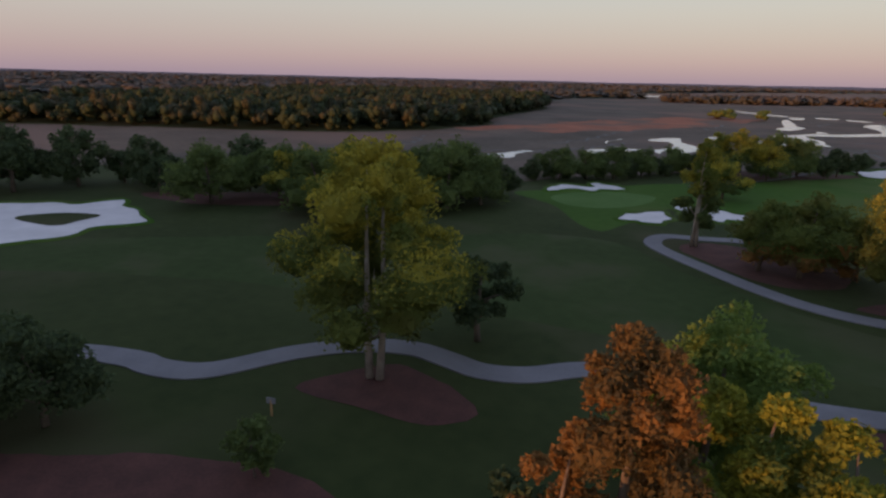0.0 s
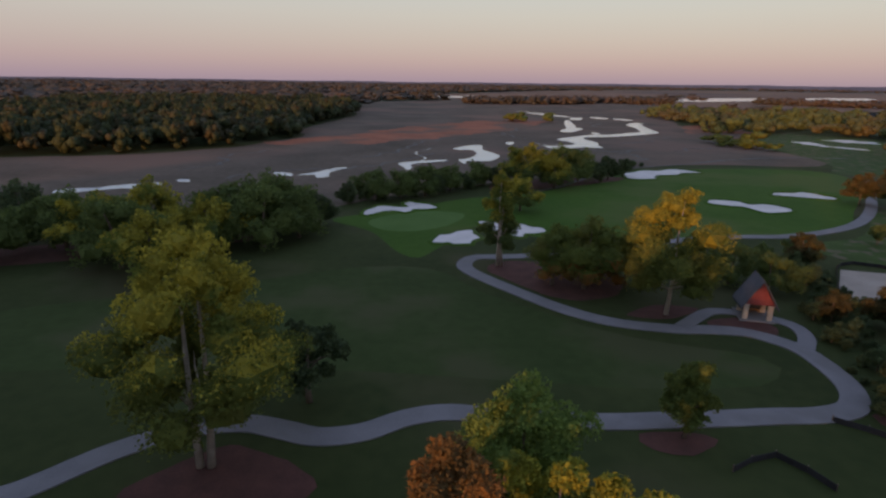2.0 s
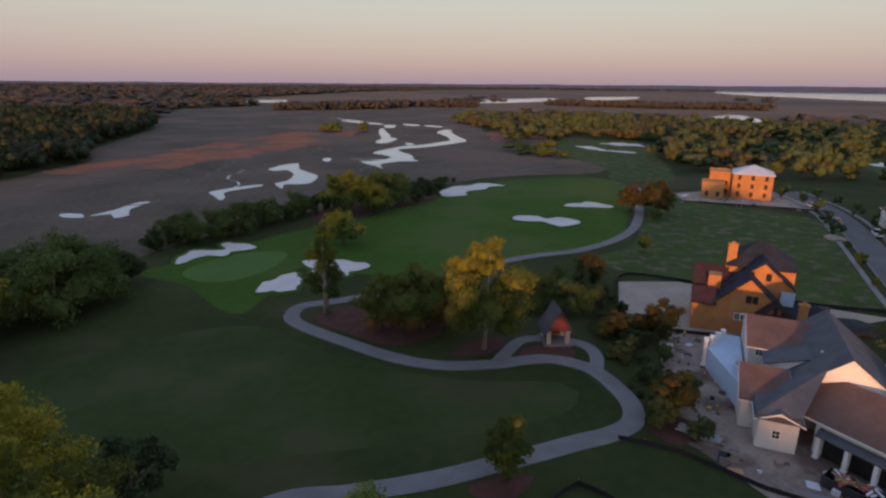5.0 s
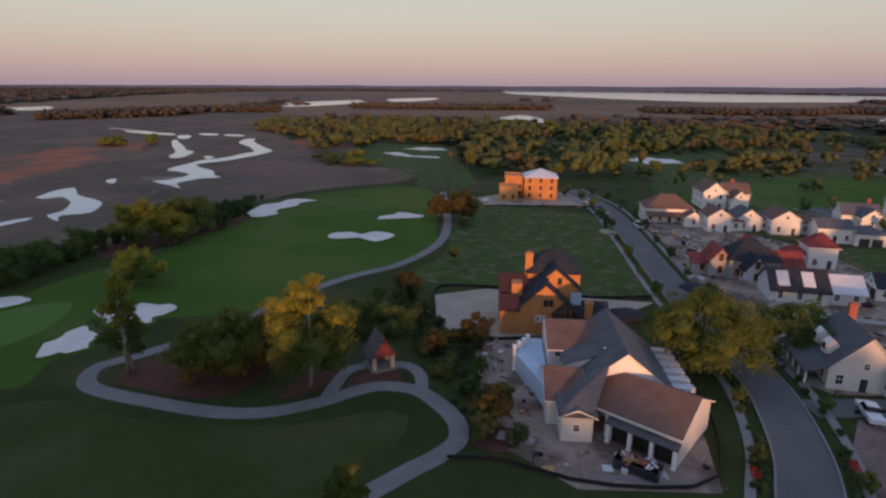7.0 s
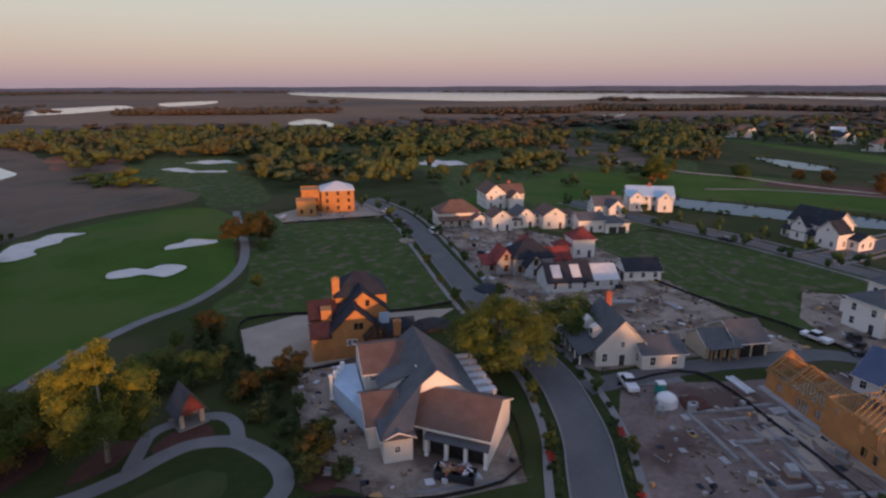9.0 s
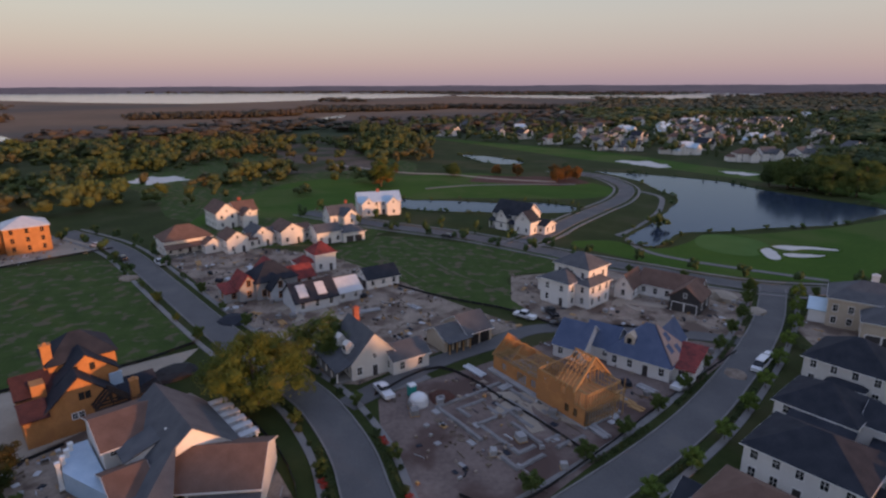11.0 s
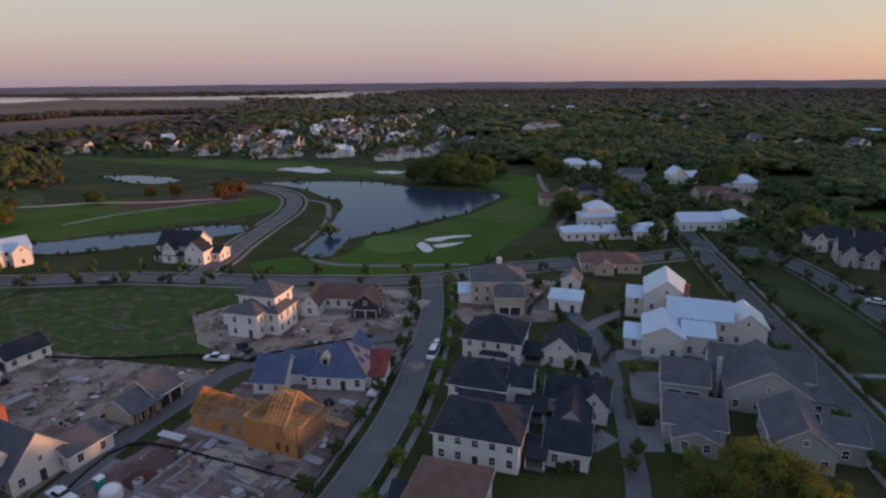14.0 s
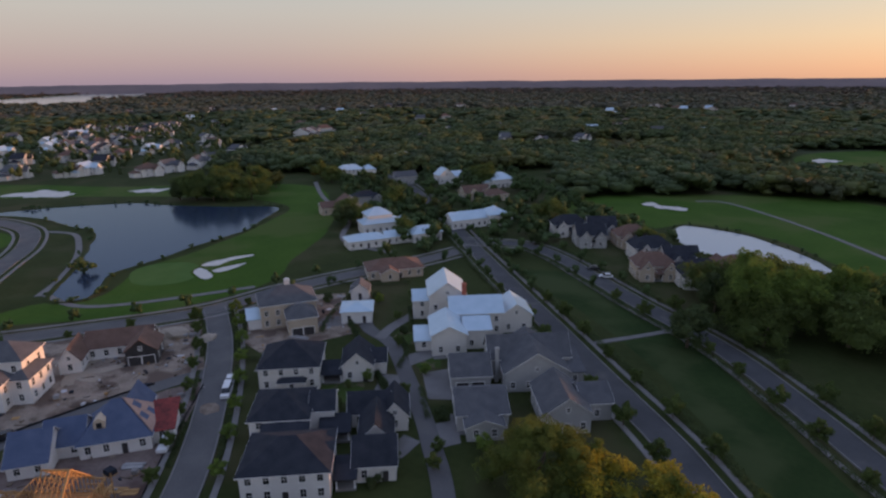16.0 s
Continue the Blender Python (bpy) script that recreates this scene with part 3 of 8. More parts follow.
# dark mud cuts and the ditch along the edge of the course
for k, st in enumerate(([(20, 150), (41, 168), (54, 184), (73, 206), (104, 221), (133, 237), (164, 245), (186, 243)], [(-60, 182), (-44, 198), (-22, 206), (-6, 224), (6, 250)], [(36, 232), (52, 246), (60, 262), (75, 270), (90, 262), (104, 268)], [(120, 262), (132, 276), (150, 282), (158, 300), (172, 306)], [(-20, 236), (-6, 262), (4, 300), (22, 322)],
                         [(108, 300), (126, 310), (132, 330), (150, 338)], [(60, 320), (52, 350), (66, 380), (60, 410)], [(-80, 196), (-70, 214), (-76, 236), (-62, 256)], [(84, 226), (96, 240), (92, 256), (106, 272)], [(140, 400), (128, 420), (140, 446), (130, 470)])):
    line = smooth_line(st, step=1.5)
    line = line + np.stack([1.5 * np.sin(np.arange(len(line)) * 0.7 + k), 1.5 * np.cos(np.arange(len(line)) * 0.53 + 2 * k)], 1) * (k > 0)
    tagged(ribbon("mud_cut", line, 1.5 if k == 0 else 1.1, 0.045, MUDCUT, wobble=0.5, seed=40 + k), "dark muddy cut through marsh grass", "ditch", kind="structure")
# ---- golf course ----
tagged(sheet("fairway_back", [(149.9, 199.3), (160.7, 216.1), (168.9, 240.7), (173.5, 290.6), (186.1, 340.5), (238.6, 368.9), (269.7, 340.9), (249.7, 297.6), (217.8, 251.3), (193.8, 215.3), (170.8, 188.9)], 0.06, LOTGRASS, 4, 0.5, 1)[0], "rough green and tan fairway by the marsh", "fairway", kind="structure")
tagged(sheet("cleared_ground", [(344.4, 137.1), (363.1, 84.8), (382.5, 74.8), (456.7, 99.9), (551.4, 156.9), (521.1, 178.9), (422.4, 160.8)], 0.06, CLEARED, 5, 3.0, 1)[0], "bare brown cleared ground with scrub", "ground", kind="structure")
tagged(sheet("fairway", [(0.4, 98), (-9.4, 116.5), (-18.6, 127.2), (-2.7, 136.6), (10.8, 149.4), (36.9, 162.2), (78, 201.5), (124, 210.1), (147.8, 201.4), (141.8, 173.5), (125, 154.8), (111.9, 139.9), (97.8, 123), (85.2, 114), (75, 112.6), (62.6, 113.2), (50.1, 110.3), (37.6, 105.9), (24.3, 112.6), (13.2, 120.5)], 0.05, FAIRWAY, 3, 0.3, 1)[0],
       "mown bright green fairway", "fairway", kind="structure")
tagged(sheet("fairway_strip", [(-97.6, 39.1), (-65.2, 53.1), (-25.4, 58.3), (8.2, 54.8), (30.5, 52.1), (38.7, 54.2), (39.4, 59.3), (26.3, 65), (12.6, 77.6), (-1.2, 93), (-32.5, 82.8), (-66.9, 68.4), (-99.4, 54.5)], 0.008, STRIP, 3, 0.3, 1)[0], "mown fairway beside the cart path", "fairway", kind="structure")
tagged(sheet("lawn", [(158.7, 189.2), (133.3, 151.6), (112.3, 133.8), (93.4, 113.9), (77.5, 106), (77.2, 96.9), (87.1, 85.5), (107.6, 62.4), (127.7, 82.7), (163, 114.7), (151.6, 149.3)], 0.055, LOTGRASS, 3, 0.3, 1)[0], "open grass lot beside the street", "lawn", kind="structure")
tagged(sheet("field", [(174.1, 52.1), (158, 39.5), (131.9, -4.5), (138, -10.8), (157.1, -7.4), (166.3, -35), (180.5, -19.3), (193.1, 9.7), (198.8, 39.7)], 0.055, LOTGRASS, 3, 0.3, 1)[0], "empty grass building lot with bare patches", "field", kind="structure")
tagged(sheet("fairway_pond", [(192.8, -29.8), (199.2, -44), (189.8, -57.7), (195.6, -67.9), (209.4, -81.3), (214.6, -106.2), (234.3, -152), (259.1, -182.1), (309.5, -173), (382.5, -120.9), (430.3, -72.8), (517, -6.5), (598.9, 55.9), (552.4, -7.7), (473, -103.5), (398.5, -150.9), (307.9, -228.2), (236.8, -194.8), (198.5, -159.5), (174.3, -122.5), (158.7, -100.4), (164, -64.9)], 0.05, FAIRWAY, 4, 0.3, 1)[0],
       "mown fairway round the pond", "fairway", kind="structure")
tagged(sheet("course_rough", [(217.5, 123.6), (290.5, 188.5), (316.5, 232.6), (438.4, 200.6), (461.8, 122.4), (399.1, 50.4), (322.7, 57.9), (256, 114.6)], 0.035, LOTGRASS, 5, 2.0, 1)[0], "olive and tan rough between fairways", "rough", kind="structure")
tagged(sheet("meadow", [(211.7, 56.9), (255.2, 56.8), (274.1, 11.9), (278.2, -48.4), (304.3, -67.1), (334.6, -50.1), (356.5, 9), (334, 67.2), (316.2, 106.9), (245.7, 118.9), (201.4, 109.7)], 0.045, FAIRWAY, 4, 0.3, 1)[0], "green fairway behind the houses", "fairway", kind="structure")
tagged(sheet("fairway_boulevard", [(148.3, -286.4), (108, -240.7), (83, -253.1), (74.6, -271.2), (49.5, -271.2), (28.3, -258.2), (8.1, -236.7), (-26.6, -225), (-18.2, -311.6), (9.5, -373), (76.2, -356.3)], 0.05, FAIRWAY, 4, 0.3, 1)[0], "green fairway behind the boulevard pond", "fairway", kind="structure")
tagged(sheet("fairway_far", [(67.3, -522), (70.3, -598.7), (4.8, -667.1), (-35.2, -604.9), (4.5, -514.4)], 0.05, FAIRWAY, 6, 0.3, 1)[0], "distant green fairway in the woods", "fairway", kind="structure")
tagged(sheet("mall_lawn", [(99.3, -159.7), (71.6, -147.6), (40.3, -126.4), (15, -101), (-7.2, -78), (-14.1, -88.9), (6.4, -113.4), (27.7, -137), (48.4, -155.9), (82.5, -173.2)], 0.05, LAWN, 3, 0.2, 1)[0], "long green lawn between boulevard lanes", "lawn", kind="structure")
for pts in ([(-10, 125.8), (0, 134.9), (11.1, 133), (7.8, 122.6), (0.2, 116.5), (-6.9, 117.7)], [(207.8, -77.7), (210.9, -86), (203.3, -96), (192.1, -95.6), (183.3, -86.3), (186.7, -76.6), (196.1, -72.9)]):
    tagged(sheet("putting_green", pts, 0.08, GREEN, 1.5)[0], "smooth pale green putting green", "putting green", kind="structure")

BUNKERS = [
    [(-95.5, 62.8), (-104, 69.4), (-103.1, 78.3), (-99.1, 83.1), (-91.2, 86.1), (-82.3, 86.8), (-77.3, 83.2), (-73.6, 75.5), (-73.6, 68.4), (-77, 65.1), (-83.4, 59.5)],
    [(-11.6, 131.7), (-11.9, 138.3), (-9.5, 140.3), (-7.0, 141.5), (-4.0, 140.0), (-1.5, 140.5), (-3.1, 143.7), (-0.7, 145.7), (2.6, 145.4), (4.4, 141.6), (3.2, 137.2), (0.0, 135.9), (-2.6, 134.0), (-7.0, 134.9), (-9.3, 132.4)],
    [(3.6, 109.4), (4.3, 111.8), (6.4, 114.4), (8.1, 117.2), (10.9, 116.4), (12.4, 115.1), (12.9, 111.9), (11.3, 108.0), (9.1, 106.2), (6.0, 106.2), (4.1, 107.7)],
    [(13.5, 122.1), (16.2, 124.6), (19.0, 124.5), (22.6, 123.0), (26.8, 119.5), (25.8, 115.5), (23.2, 112.8), (20.8, 112.2), (17.2, 114.8), (15.4, 115.0), (14.9, 118.0)],
    [(69.4, 197.2), (75.6, 198.6), (81.4, 203.9), (87.0, 203.8), (92.6, 207.4), (97.6, 205.3), (100.3, 198.9), (92.3, 196.7), (89.8, 193.5), (81.6, 192.0), (78.4, 184.8), (72.7, 183.4), (68.9, 185.1), (70.6, 190.6)],
    [(102.3, 159.7), (105.3, 162.3), (109.7, 161.3), (113.2, 163.2), (117.0, 154.4), (114.0, 151.2), (107.6, 153.9), (101.1, 156.9)],
    [(78.1, 149.7), (81.7, 151.0), (85.8, 148.6), (86.4, 144.7), (91.9, 145.0), (94.4, 139.4), (90.3, 134.8), (85.1, 134.7), (83.9, 140.7), (80.4, 141.7), (76.5, 144.8)],
    [(208.7, 316.7), (217.2, 313.4), (216.5, 294.6), (222.9, 282.1), (216.8, 274.5), (207.0, 292.2), (204.6, 307.8)],
    [(234.0, 326.8), (248.8, 329.0), (257.2, 312.9), (249.3, 303.4), (236.6, 313.0)],
    [(308.3, 205.2), (328.9, 196.9), (325.2, 172.7), (302.3, 180.6)],
    [(423.2, -93.9), (422.8, -117.2), (390.9, -124.5), (396.4, -105.6)],
    [(374.6, -147.2), (374.2, -160.7), (361.8, -168), (359.7, -154.4)],
    [(195, -97.2), (197, -104.7), (193.6, -117.2), (190, -116.3), (191.7, -106.4), (189.8, -101.6)],
    [(108.5, -302.7), (105.3, -310.7), (96.9, -304.3), (86.1, -307.3), (84.6, -298.3), (96.8, -295.7)],
    [(64.4, -546.6), (57.2, -563.8), (43.5, -555.9), (53.9, -537.1)],
    [(186.9, -96.2), (186.8, -103.3), (184.7, -109.6), (182, -103.9), (181.5, -97.5)],
    [(190.4, -91.6), (192.5, -95.8), (182.7, -94.8), (178, -90.9), (182.6, -90)],
]
for i, b in enumerate(BUNKERS):
    o = smooth_line(b, True, 1.4)
    d = o - o.mean(0)
    a = np.arctan2(d[:, 1], d[:, 0])
    o = o.mean(0) + d * (1 + (0.0 if i in (4, 5, 6) or i == 12 or i > 14 else 1.0) * (0.15 * np.sin(5 * a + i) + 0.08 * np.sin(9 * a + 2.3 * i)))[:, None]
    s, line = sheet("sand_bunker", o, 0.10, SAND, 1.4, 0.30 if i < 7 or i == 12 or i > 14 else 0.7, i, smooth=False)
    tagged(s, "pale sand bunker with grass lip", "bunker", "golf bunkers")
    rim("lip", line, 0.9, 0.32, 0.05, FAIRWAY, s)
isl, line = sheet("grass_island", [(-92.7, 71.9), (-89.5, 77), (-81.6, 78.3), (-81.7, 73.9), (-82.7, 70.2)], 0.3, GRASS, 1.2, 0.1, 2)
tagged(isl, "grass tongue inside a sand bunker", "grass", kind="structure")

CART = [(-70, 18), (-58, 29), (-46, 36.5), (-38, 37.8), (-34.5, 37.2), (-30.2, 38), (-24.9, 43.2), (-20, 46.2), (-15.3, 47.1), (-11.8, 46.1), (-8.4, 44.9), (-4.5, 45.5), (-0.6, 47.7), (3.5, 48.5), (8.6, 47.4), (16.7, 46.6), (23.7, 46.7), (29.9, 46.9), (34.2, 47.1), (38.5, 47.2), (42.4, 48.4), (44.8, 52), (45.6, 57), (45.2, 61.5), (42, 65.4), (38, 66.6), (32.8, 67), (25.8, 69.2), (20.3, 73.7), (14.5, 81.5), (9.6, 89), (8.3, 93.5), (10.6, 97.8), (17.6, 98.4), (32, 101), (48, 108), (63.5, 112), (78.5, 113), (97, 121.5), (114, 137.5), (136.6, 166.5), (150, 184)]
tagged(ribbon("cart_path", smooth_line(CART, step=0.9), 2.65, 0.12, CONCRETE, wobble=0.06), "pale concrete cart path curving across the golf course", "path", kind="structure")
tagged(ribbon("pavilion_path", smooth_line([(34.2, 67.6), (37.6, 70.6), (40.4, 72.6), (43.2, 72.4), (46.9, 70.4), (48.9, 67.6), (48.3, 64.2), (46.2, 61.2)], step=0.7), 2.0, 0.135, CONCRETE, wobble=0.05), "concrete path looping past the pavilion", "path", kind="structure")
for i, pts in enumerate(([(-22, 37.9), (-19.6, 41.1), (-15.7, 43.9), (-10.1, 41.6), (-7.1, 38.3), (-9.5, 36.1), (-15.1, 36)], [(28.8, 72.5), (34.7, 75.3), (39.2, 74.1), (34.8, 70.4), (29.3, 70.6)], [(12, 91.6), (17.9, 95.9), (30.9, 88.8), (29.9, 79.4), (21.5, 77.3), (16.3, 83.3)],
                         [(20, 44.8), (24, 45), (26.9, 43.5), (23.2, 41.3), (20, 42.2)], [(43.3, 47), (48.4, 47.9), (49.1, 43.4), (44, 43)], [(-40.2, 23), (-28.2, 26.8), (-17.3, 28.6), (-12.4, 25.4), (-22.2, 21.2), (-37.8, 19.3)], [(37.7, 68.3), (43.8, 70.8), (46.2, 67.5), (43.3, 64.1)], [(-73.1, 91.9), (-49.3, 100), (-29.7, 110.4), (-36.2, 115.4), (-70.1, 105), (-89.7, 96.5)],
                         [(23.2, 163), (48.7, 171.9), (68.8, 185.2), (57.9, 188.2), (27.2, 177.9)])):
    tagged(sheet("mulch_bed", pts, 0.075, MULCH, 1.2, 0.2, i)[0], "red-brown mulch bed under trees", "mulch bed", "mulch beds", "structure")

# ---- streets ----
ROADS = {
    "street_long": ([(35, 1), (48, 8.3), (61.8, 14.8), (70.5, 18.6), (78.1, 23.2), (85.8, 29), (93, 36.5), (109.4, 54.5), (122, 67.5), (141.8, 87), (160, 105), (170.5, 116), (180, 128), (186.5, 138.5), (196, 156)], 6.4, ASPHALT, True),
    "street_cross": ([(57, -6), (65.7, -15.8), (75.5, -26.2), (86.6, -36.6), (101.3, -48.1), (115.4, -58), (130, -67.1), (145, -74.8), (152, -78)], 5.8, ASPHALT, True),
    "street_pond": ([(237, 78), (226, 58), (214, 35), (203, 10), (194, -5), (176, -31), (165, -50), (158, -62), (151.5, -78), (149.5, -98), (146, -115), (141.5, -130), (135, -150), (130.6, -172.9)], 6.6, ASPHALT, True),
    "street_shore": ([(190, -11), (208, -23), (223.5, -31.4), (252, -49.2), (274.4, -63.3), (300, -73), (322, -74.5), (351, -66.8), (372, -42)], 7.2, ASPHALT, True),
    "boulevard_near": ([(-4, -70), (13.7, -87), (24, -96.4), (43, -111), (61.5, -125.5), (81, -140.5), (99.6, -155), (128, -177), (171, -211.5), (219, -247.4), (260, -277), (312, -318)], 6.3, TARMAC, True),
    "boulevard_far": ([(-24, -95), (-8, -110.5), (2, -121), (18.4, -137), (31.5, -147), (53.7, -160), (75, -174), (95, -187), (115, -194), (138, -184)], 6.4, TARMAC, True),
    "alley": ([(85, 23.5), (95, 15.6), (104, 7.2), (111.5, -2), (120, -12.5), (120.5, -31), (118.5, -48), (115.5, -58)], 4.6, ASPHALT, False),
    "lane": ([(36, -47.5), (49, -60.6), (56, -66.5), (64.5, -73.5), (77.5, -83), (88, -90.5), (95, -94.5), (105.5, -97), (115, -105), (126, -115)], 3.8, ASPHALT, False),
    "driveway": ([(98.1, -94.1), (100.6, -101.9), (101.7, -111.2)], 3.2, CONCRETE, False),
    "shore_path": ([(206.3, -48.2), (219.5, -58.6), (241.7, -71.3), (262.3, -79.7), (284.8, -85.5), (300, -79.5)], 2.4, CONCRETE, False),
    "golf_track": ([(299.6, 31.5), (310.9, 10.6), (317, -19.7), (319.2, -49.7)], 2.4, CONCRETE, False),
    "back_track": ([(389.3, 103.8), (367.9, 71.1), (354.7, 48), (349.8, 21.4), (335.6, -6.3), (326.3, -40)], 3.5, PALEDIRT, False),
    "pond_path": ([(159.1, -96.5), (175.2, -65.3), (187.4, -52.7), (206.2, -50.2)], 2.2, CONCRETE, False),
    "course_path": ([(148.7, -152.6), (180.1, -153.9), (209.9, -182.2), (263.2, -210.3), (308.3, -240.7)], 2.6, CONCRETE, False),
    "mall_path": ([(52.8, -126.2), (45.3, -137.3), (37.7, -149.5)], 1.8, CONCRETE, False),
    "ring_path": ([(-10.4, -247.8), (22.8, -288), (56.8, -320.6), (76.3, -332.5), (86.9, -325.9)], 2.2, CONCRETE, False),
    "far_road": ([(452.2, -336), (397.4, -400.2), (351.5, -463.9), (280.3, -508.7), (157.6, -586.5)], 7.0, ASPHALT, False),
}
for i, (k, (pts, w, mat, kerbs)) in enumerate(ROADS.items()):
    line = smooth_line(pts, step=2.0)
    tagged(ribbon(k, line, w, 0.10 + 0.002 * i, mat), "grey worn street surface" if kerbs else "narrow paved lane or path", "road", kind="structure")
    if kerbs:
        for s in (1, -1):
            tagged(ribbon("kerb", offset(line, s * (w / 2 + 0.14)), 0.28, 0.24, KERB), "pale concrete kerb along the street", "kerb", kind="structure")
            tagged(ribbon("pavement", offset(line, s * (w / 2 + 2.6)), 1.15, 0.15 + 0.002 * i, KERB), "pale concrete pavement beside the street", "pavement", kind="structure")

DRIVES = [([(76.7, -87.1), (73.1, -92.8), (65.1, -85), (68.2, -79.2)], "pale concrete yard"), ([(62.1, -71.6), (58.7, -77), (53.2, -71.4), (56.1, -66.2)], "pale concrete yard"), ([(85.8, -91.8), (83.4, -99.1), (79.5, -96.4), (81.3, -88)], "pale concrete yard"), ([(78.8, -72.9), (83.7, -81), (79.4, -83.7), (74.8, -75.7)], "pale concrete drive"), ([(67.7, -79.7), (72, -84.8), (68.1, -88), (63.9, -82.4)], "pale concrete drive"), ([(56.3, -72.2), (61, -77.8), (57.3, -80.5), (53, -74.9)], "pale concrete drive"), ([(61.8, -59.3), (63.4, -66.7), (59.4, -67), (58.7, -61.1)], "pale concrete drive"), ([(91.6, -79.9), (93.1, -87.4), (89.2, -87.2), (87.5, -81.2)], "pale concrete drive"),
          ([(117.6, -88), (121.2, -95), (115.7, -100.1), (111.7, -93.6)], "pale concrete drive"), ([(79.1, -93.9), (83.8, -99.5), (80.4, -102.7), (76.3, -96.7)], "pale concrete drive"), ([(103.2, 5.6), (99.8, 10.4), (106.8, 2.4), (110.1, 1.8)], "pale concrete drive"), ([(97.4, 11.2), (92.4, 17.4), (90.3, 15.9), (95.7, 9.5)], "pale concrete drive"), ([(56.9, 25.8), (60, 22.1), (50.6, 31.7), (48.4, 35.4)], "pale concrete drive")]
for i, (pts, lb) in enumerate(DRIVES):
    tagged(sheet("driveway", pts, 0.092 + 0.001 * i, CONCRETE, smooth=False)[0], lb + " between a lane and a garage", "driveway", kind="structure")
YARDS = [[(87.3, -62), (92.4, -68.2), (83.8, -75.6), (78.7, -69.5)], [(73.4, -65.3), (77.7, -69.9), (72.3, -74.1), (67.1, -68.9)], [(94.3, -93.8), (97.3, -100.7), (89.9, -105.2), (85.9, -98.2)], [(79.4, -88.1), (83.7, -92.7), (79.2, -96.8), (75, -91.8)]]
for pts in YARDS:
    tagged(sheet("garden_lawn", pts, 0.085, LOTGRASS, smooth=False)[0], "small clipped lawn between houses", "lawn", kind="structure")

# ---- building lots ----
LOTS = [
    ([(62.6, 68.4), (53.1, 56.2), (45.4, 45.9), (46.5, 33.4), (58.5, 23.2), (71.4, 32.9), (81.2, 43.2), (86.9, 52.5), (73.5, 67.3)], DIRT),
    ([(71.9, 90.7), (63.5, 79.6), (62.4, 71.5), (71, 65.2), (80.5, 59.7), (104.8, 59.6), (95.1, 70.6), (83.6, 86.9)], PALEDIRT),
    ([(169.6, 105.3), (149.8, 84.2), (122.8, 60), (100.3, 35.4), (92.2, 26.0), (91.8, 22.6), (99.0, 16.0), (107.4, 8.2), (114.6, -1.2), (121.2, -8.6), (135.4, 7.9), (153.7, 26.6), (173.8, 49.9), (183.8, 83.5), (178.7, 104.1)], DIRT),
    ([(93.3, 13.2), (87.4, 18.6), (80.5, 16.8), (74.3, 13.7), (63.3, 8.5), (58.8, 2.1), (60.3, -5.1), (90.9, -33.4), (112.5, -54.2), (115.6, -46.6), (116.8, -31.3), (114.6, -15), (100.7, 1.7)], MUD),
    ([(157.1, -7.4), (137.8, -6.8), (124.5, -14.4), (121.9, -44.5), (117.7, -56.2), (145.4, -70), (159.2, -54.8), (166.2, -37)], DIRT),
    ([(143.3, -84.2), (123.8, -70.5), (115.8, -70), (109.6, -81.6), (105.6, -91.6), (130.8, -111), (141.7, -99.7)], DIRT),
    ([(152.4, 165.9), (144.8, 152.2), (166.8, 134.1), (176.4, 124.5), (189.6, 152.1), (172.9, 166.9)], PALEDIRT),
    ([(176.2, 112.3), (192, 116.1), (222.5, 107.2), (229.4, 69.4), (208.2, 35), (197.5, 42), (184.2, 58.2), (177.8, 83.6)], LOTGRASS),
    ([(324.6, 10.1), (348.6, 4.3), (346.4, -50.5), (324.8, -59.8), (313.6, -39.6)], MULCH),
]
for i, (pts, mat) in enumerate(LOTS):
    tagged(sheet("building_lot", pts, 0.065 + 0.002 * i, mat, 2.0, 0.35, i, smooth=False)[0], "bare trodden earth of a building site", "ground", kind="structure")

for i, pts in enumerate(([(176, 20), (158, 8), (146, -4)], [(186, 36), (174, 33), (160, 24), (150, 16)], [(190, 14), (178, 2), (168, -12)], [(196, 30), (182, 20), (172, 6)], [(152, 22), (163, 34), (172, 46)])):
    tagged(ribbon("worn_track", smooth_line(pts, step=1.5), 0.9 + 0.3 * (i % 2), 0.07 + 0.002 * i, PALEGRASS, wobble=0.5, seed=60 + i), "faint dry track across a grass field", "track", kind="structure")

# ---- trees ----


def low_ico():
    g = (1 + 5 ** 0.5) / 2
    v = np.array([(-1, g, 0), (1, g, 0), (-1, -g, 0), (1, -g, 0), (0, -1, g), (0, 1, g), (0, -1, -g), (0, 1, -g), (g, 0, -1), (g, 0, 1), (-g, 0, -1), (-g, 0, 1)]) / math.hypot(1, g)
    f = [(i, j, k) for i in range(12) for j in range(i + 1, 12) for k in range(j + 1, 12) if max(np.linalg.norm(v[i] - v[j]), np.linalg.norm(v[j] - v[k]), np.linalg.norm(v[i] - v[k])) < 1.1]
    f = [q if np.dot(np.cross(v[q[1]] - v[q[0]], v[q[2]] - v[q[0]]), v[q[0]]) > 0 else q[::-1] for q in f]
    return v, np.array(f)


def ico(sub):
    bm = bmesh.new()
    bmesh.ops.create_icosphere(bm, subdivisions=sub, radius=1.0)
    v = np.array([p.co[:] for p in bm.verts])
    f = np.array([[q.index for q in fc.verts] for fc in bm.faces])
    bm.free()
    return v, f


ICO0, ICO1, ICO2 = low_ico(), ico(1), ico(2)


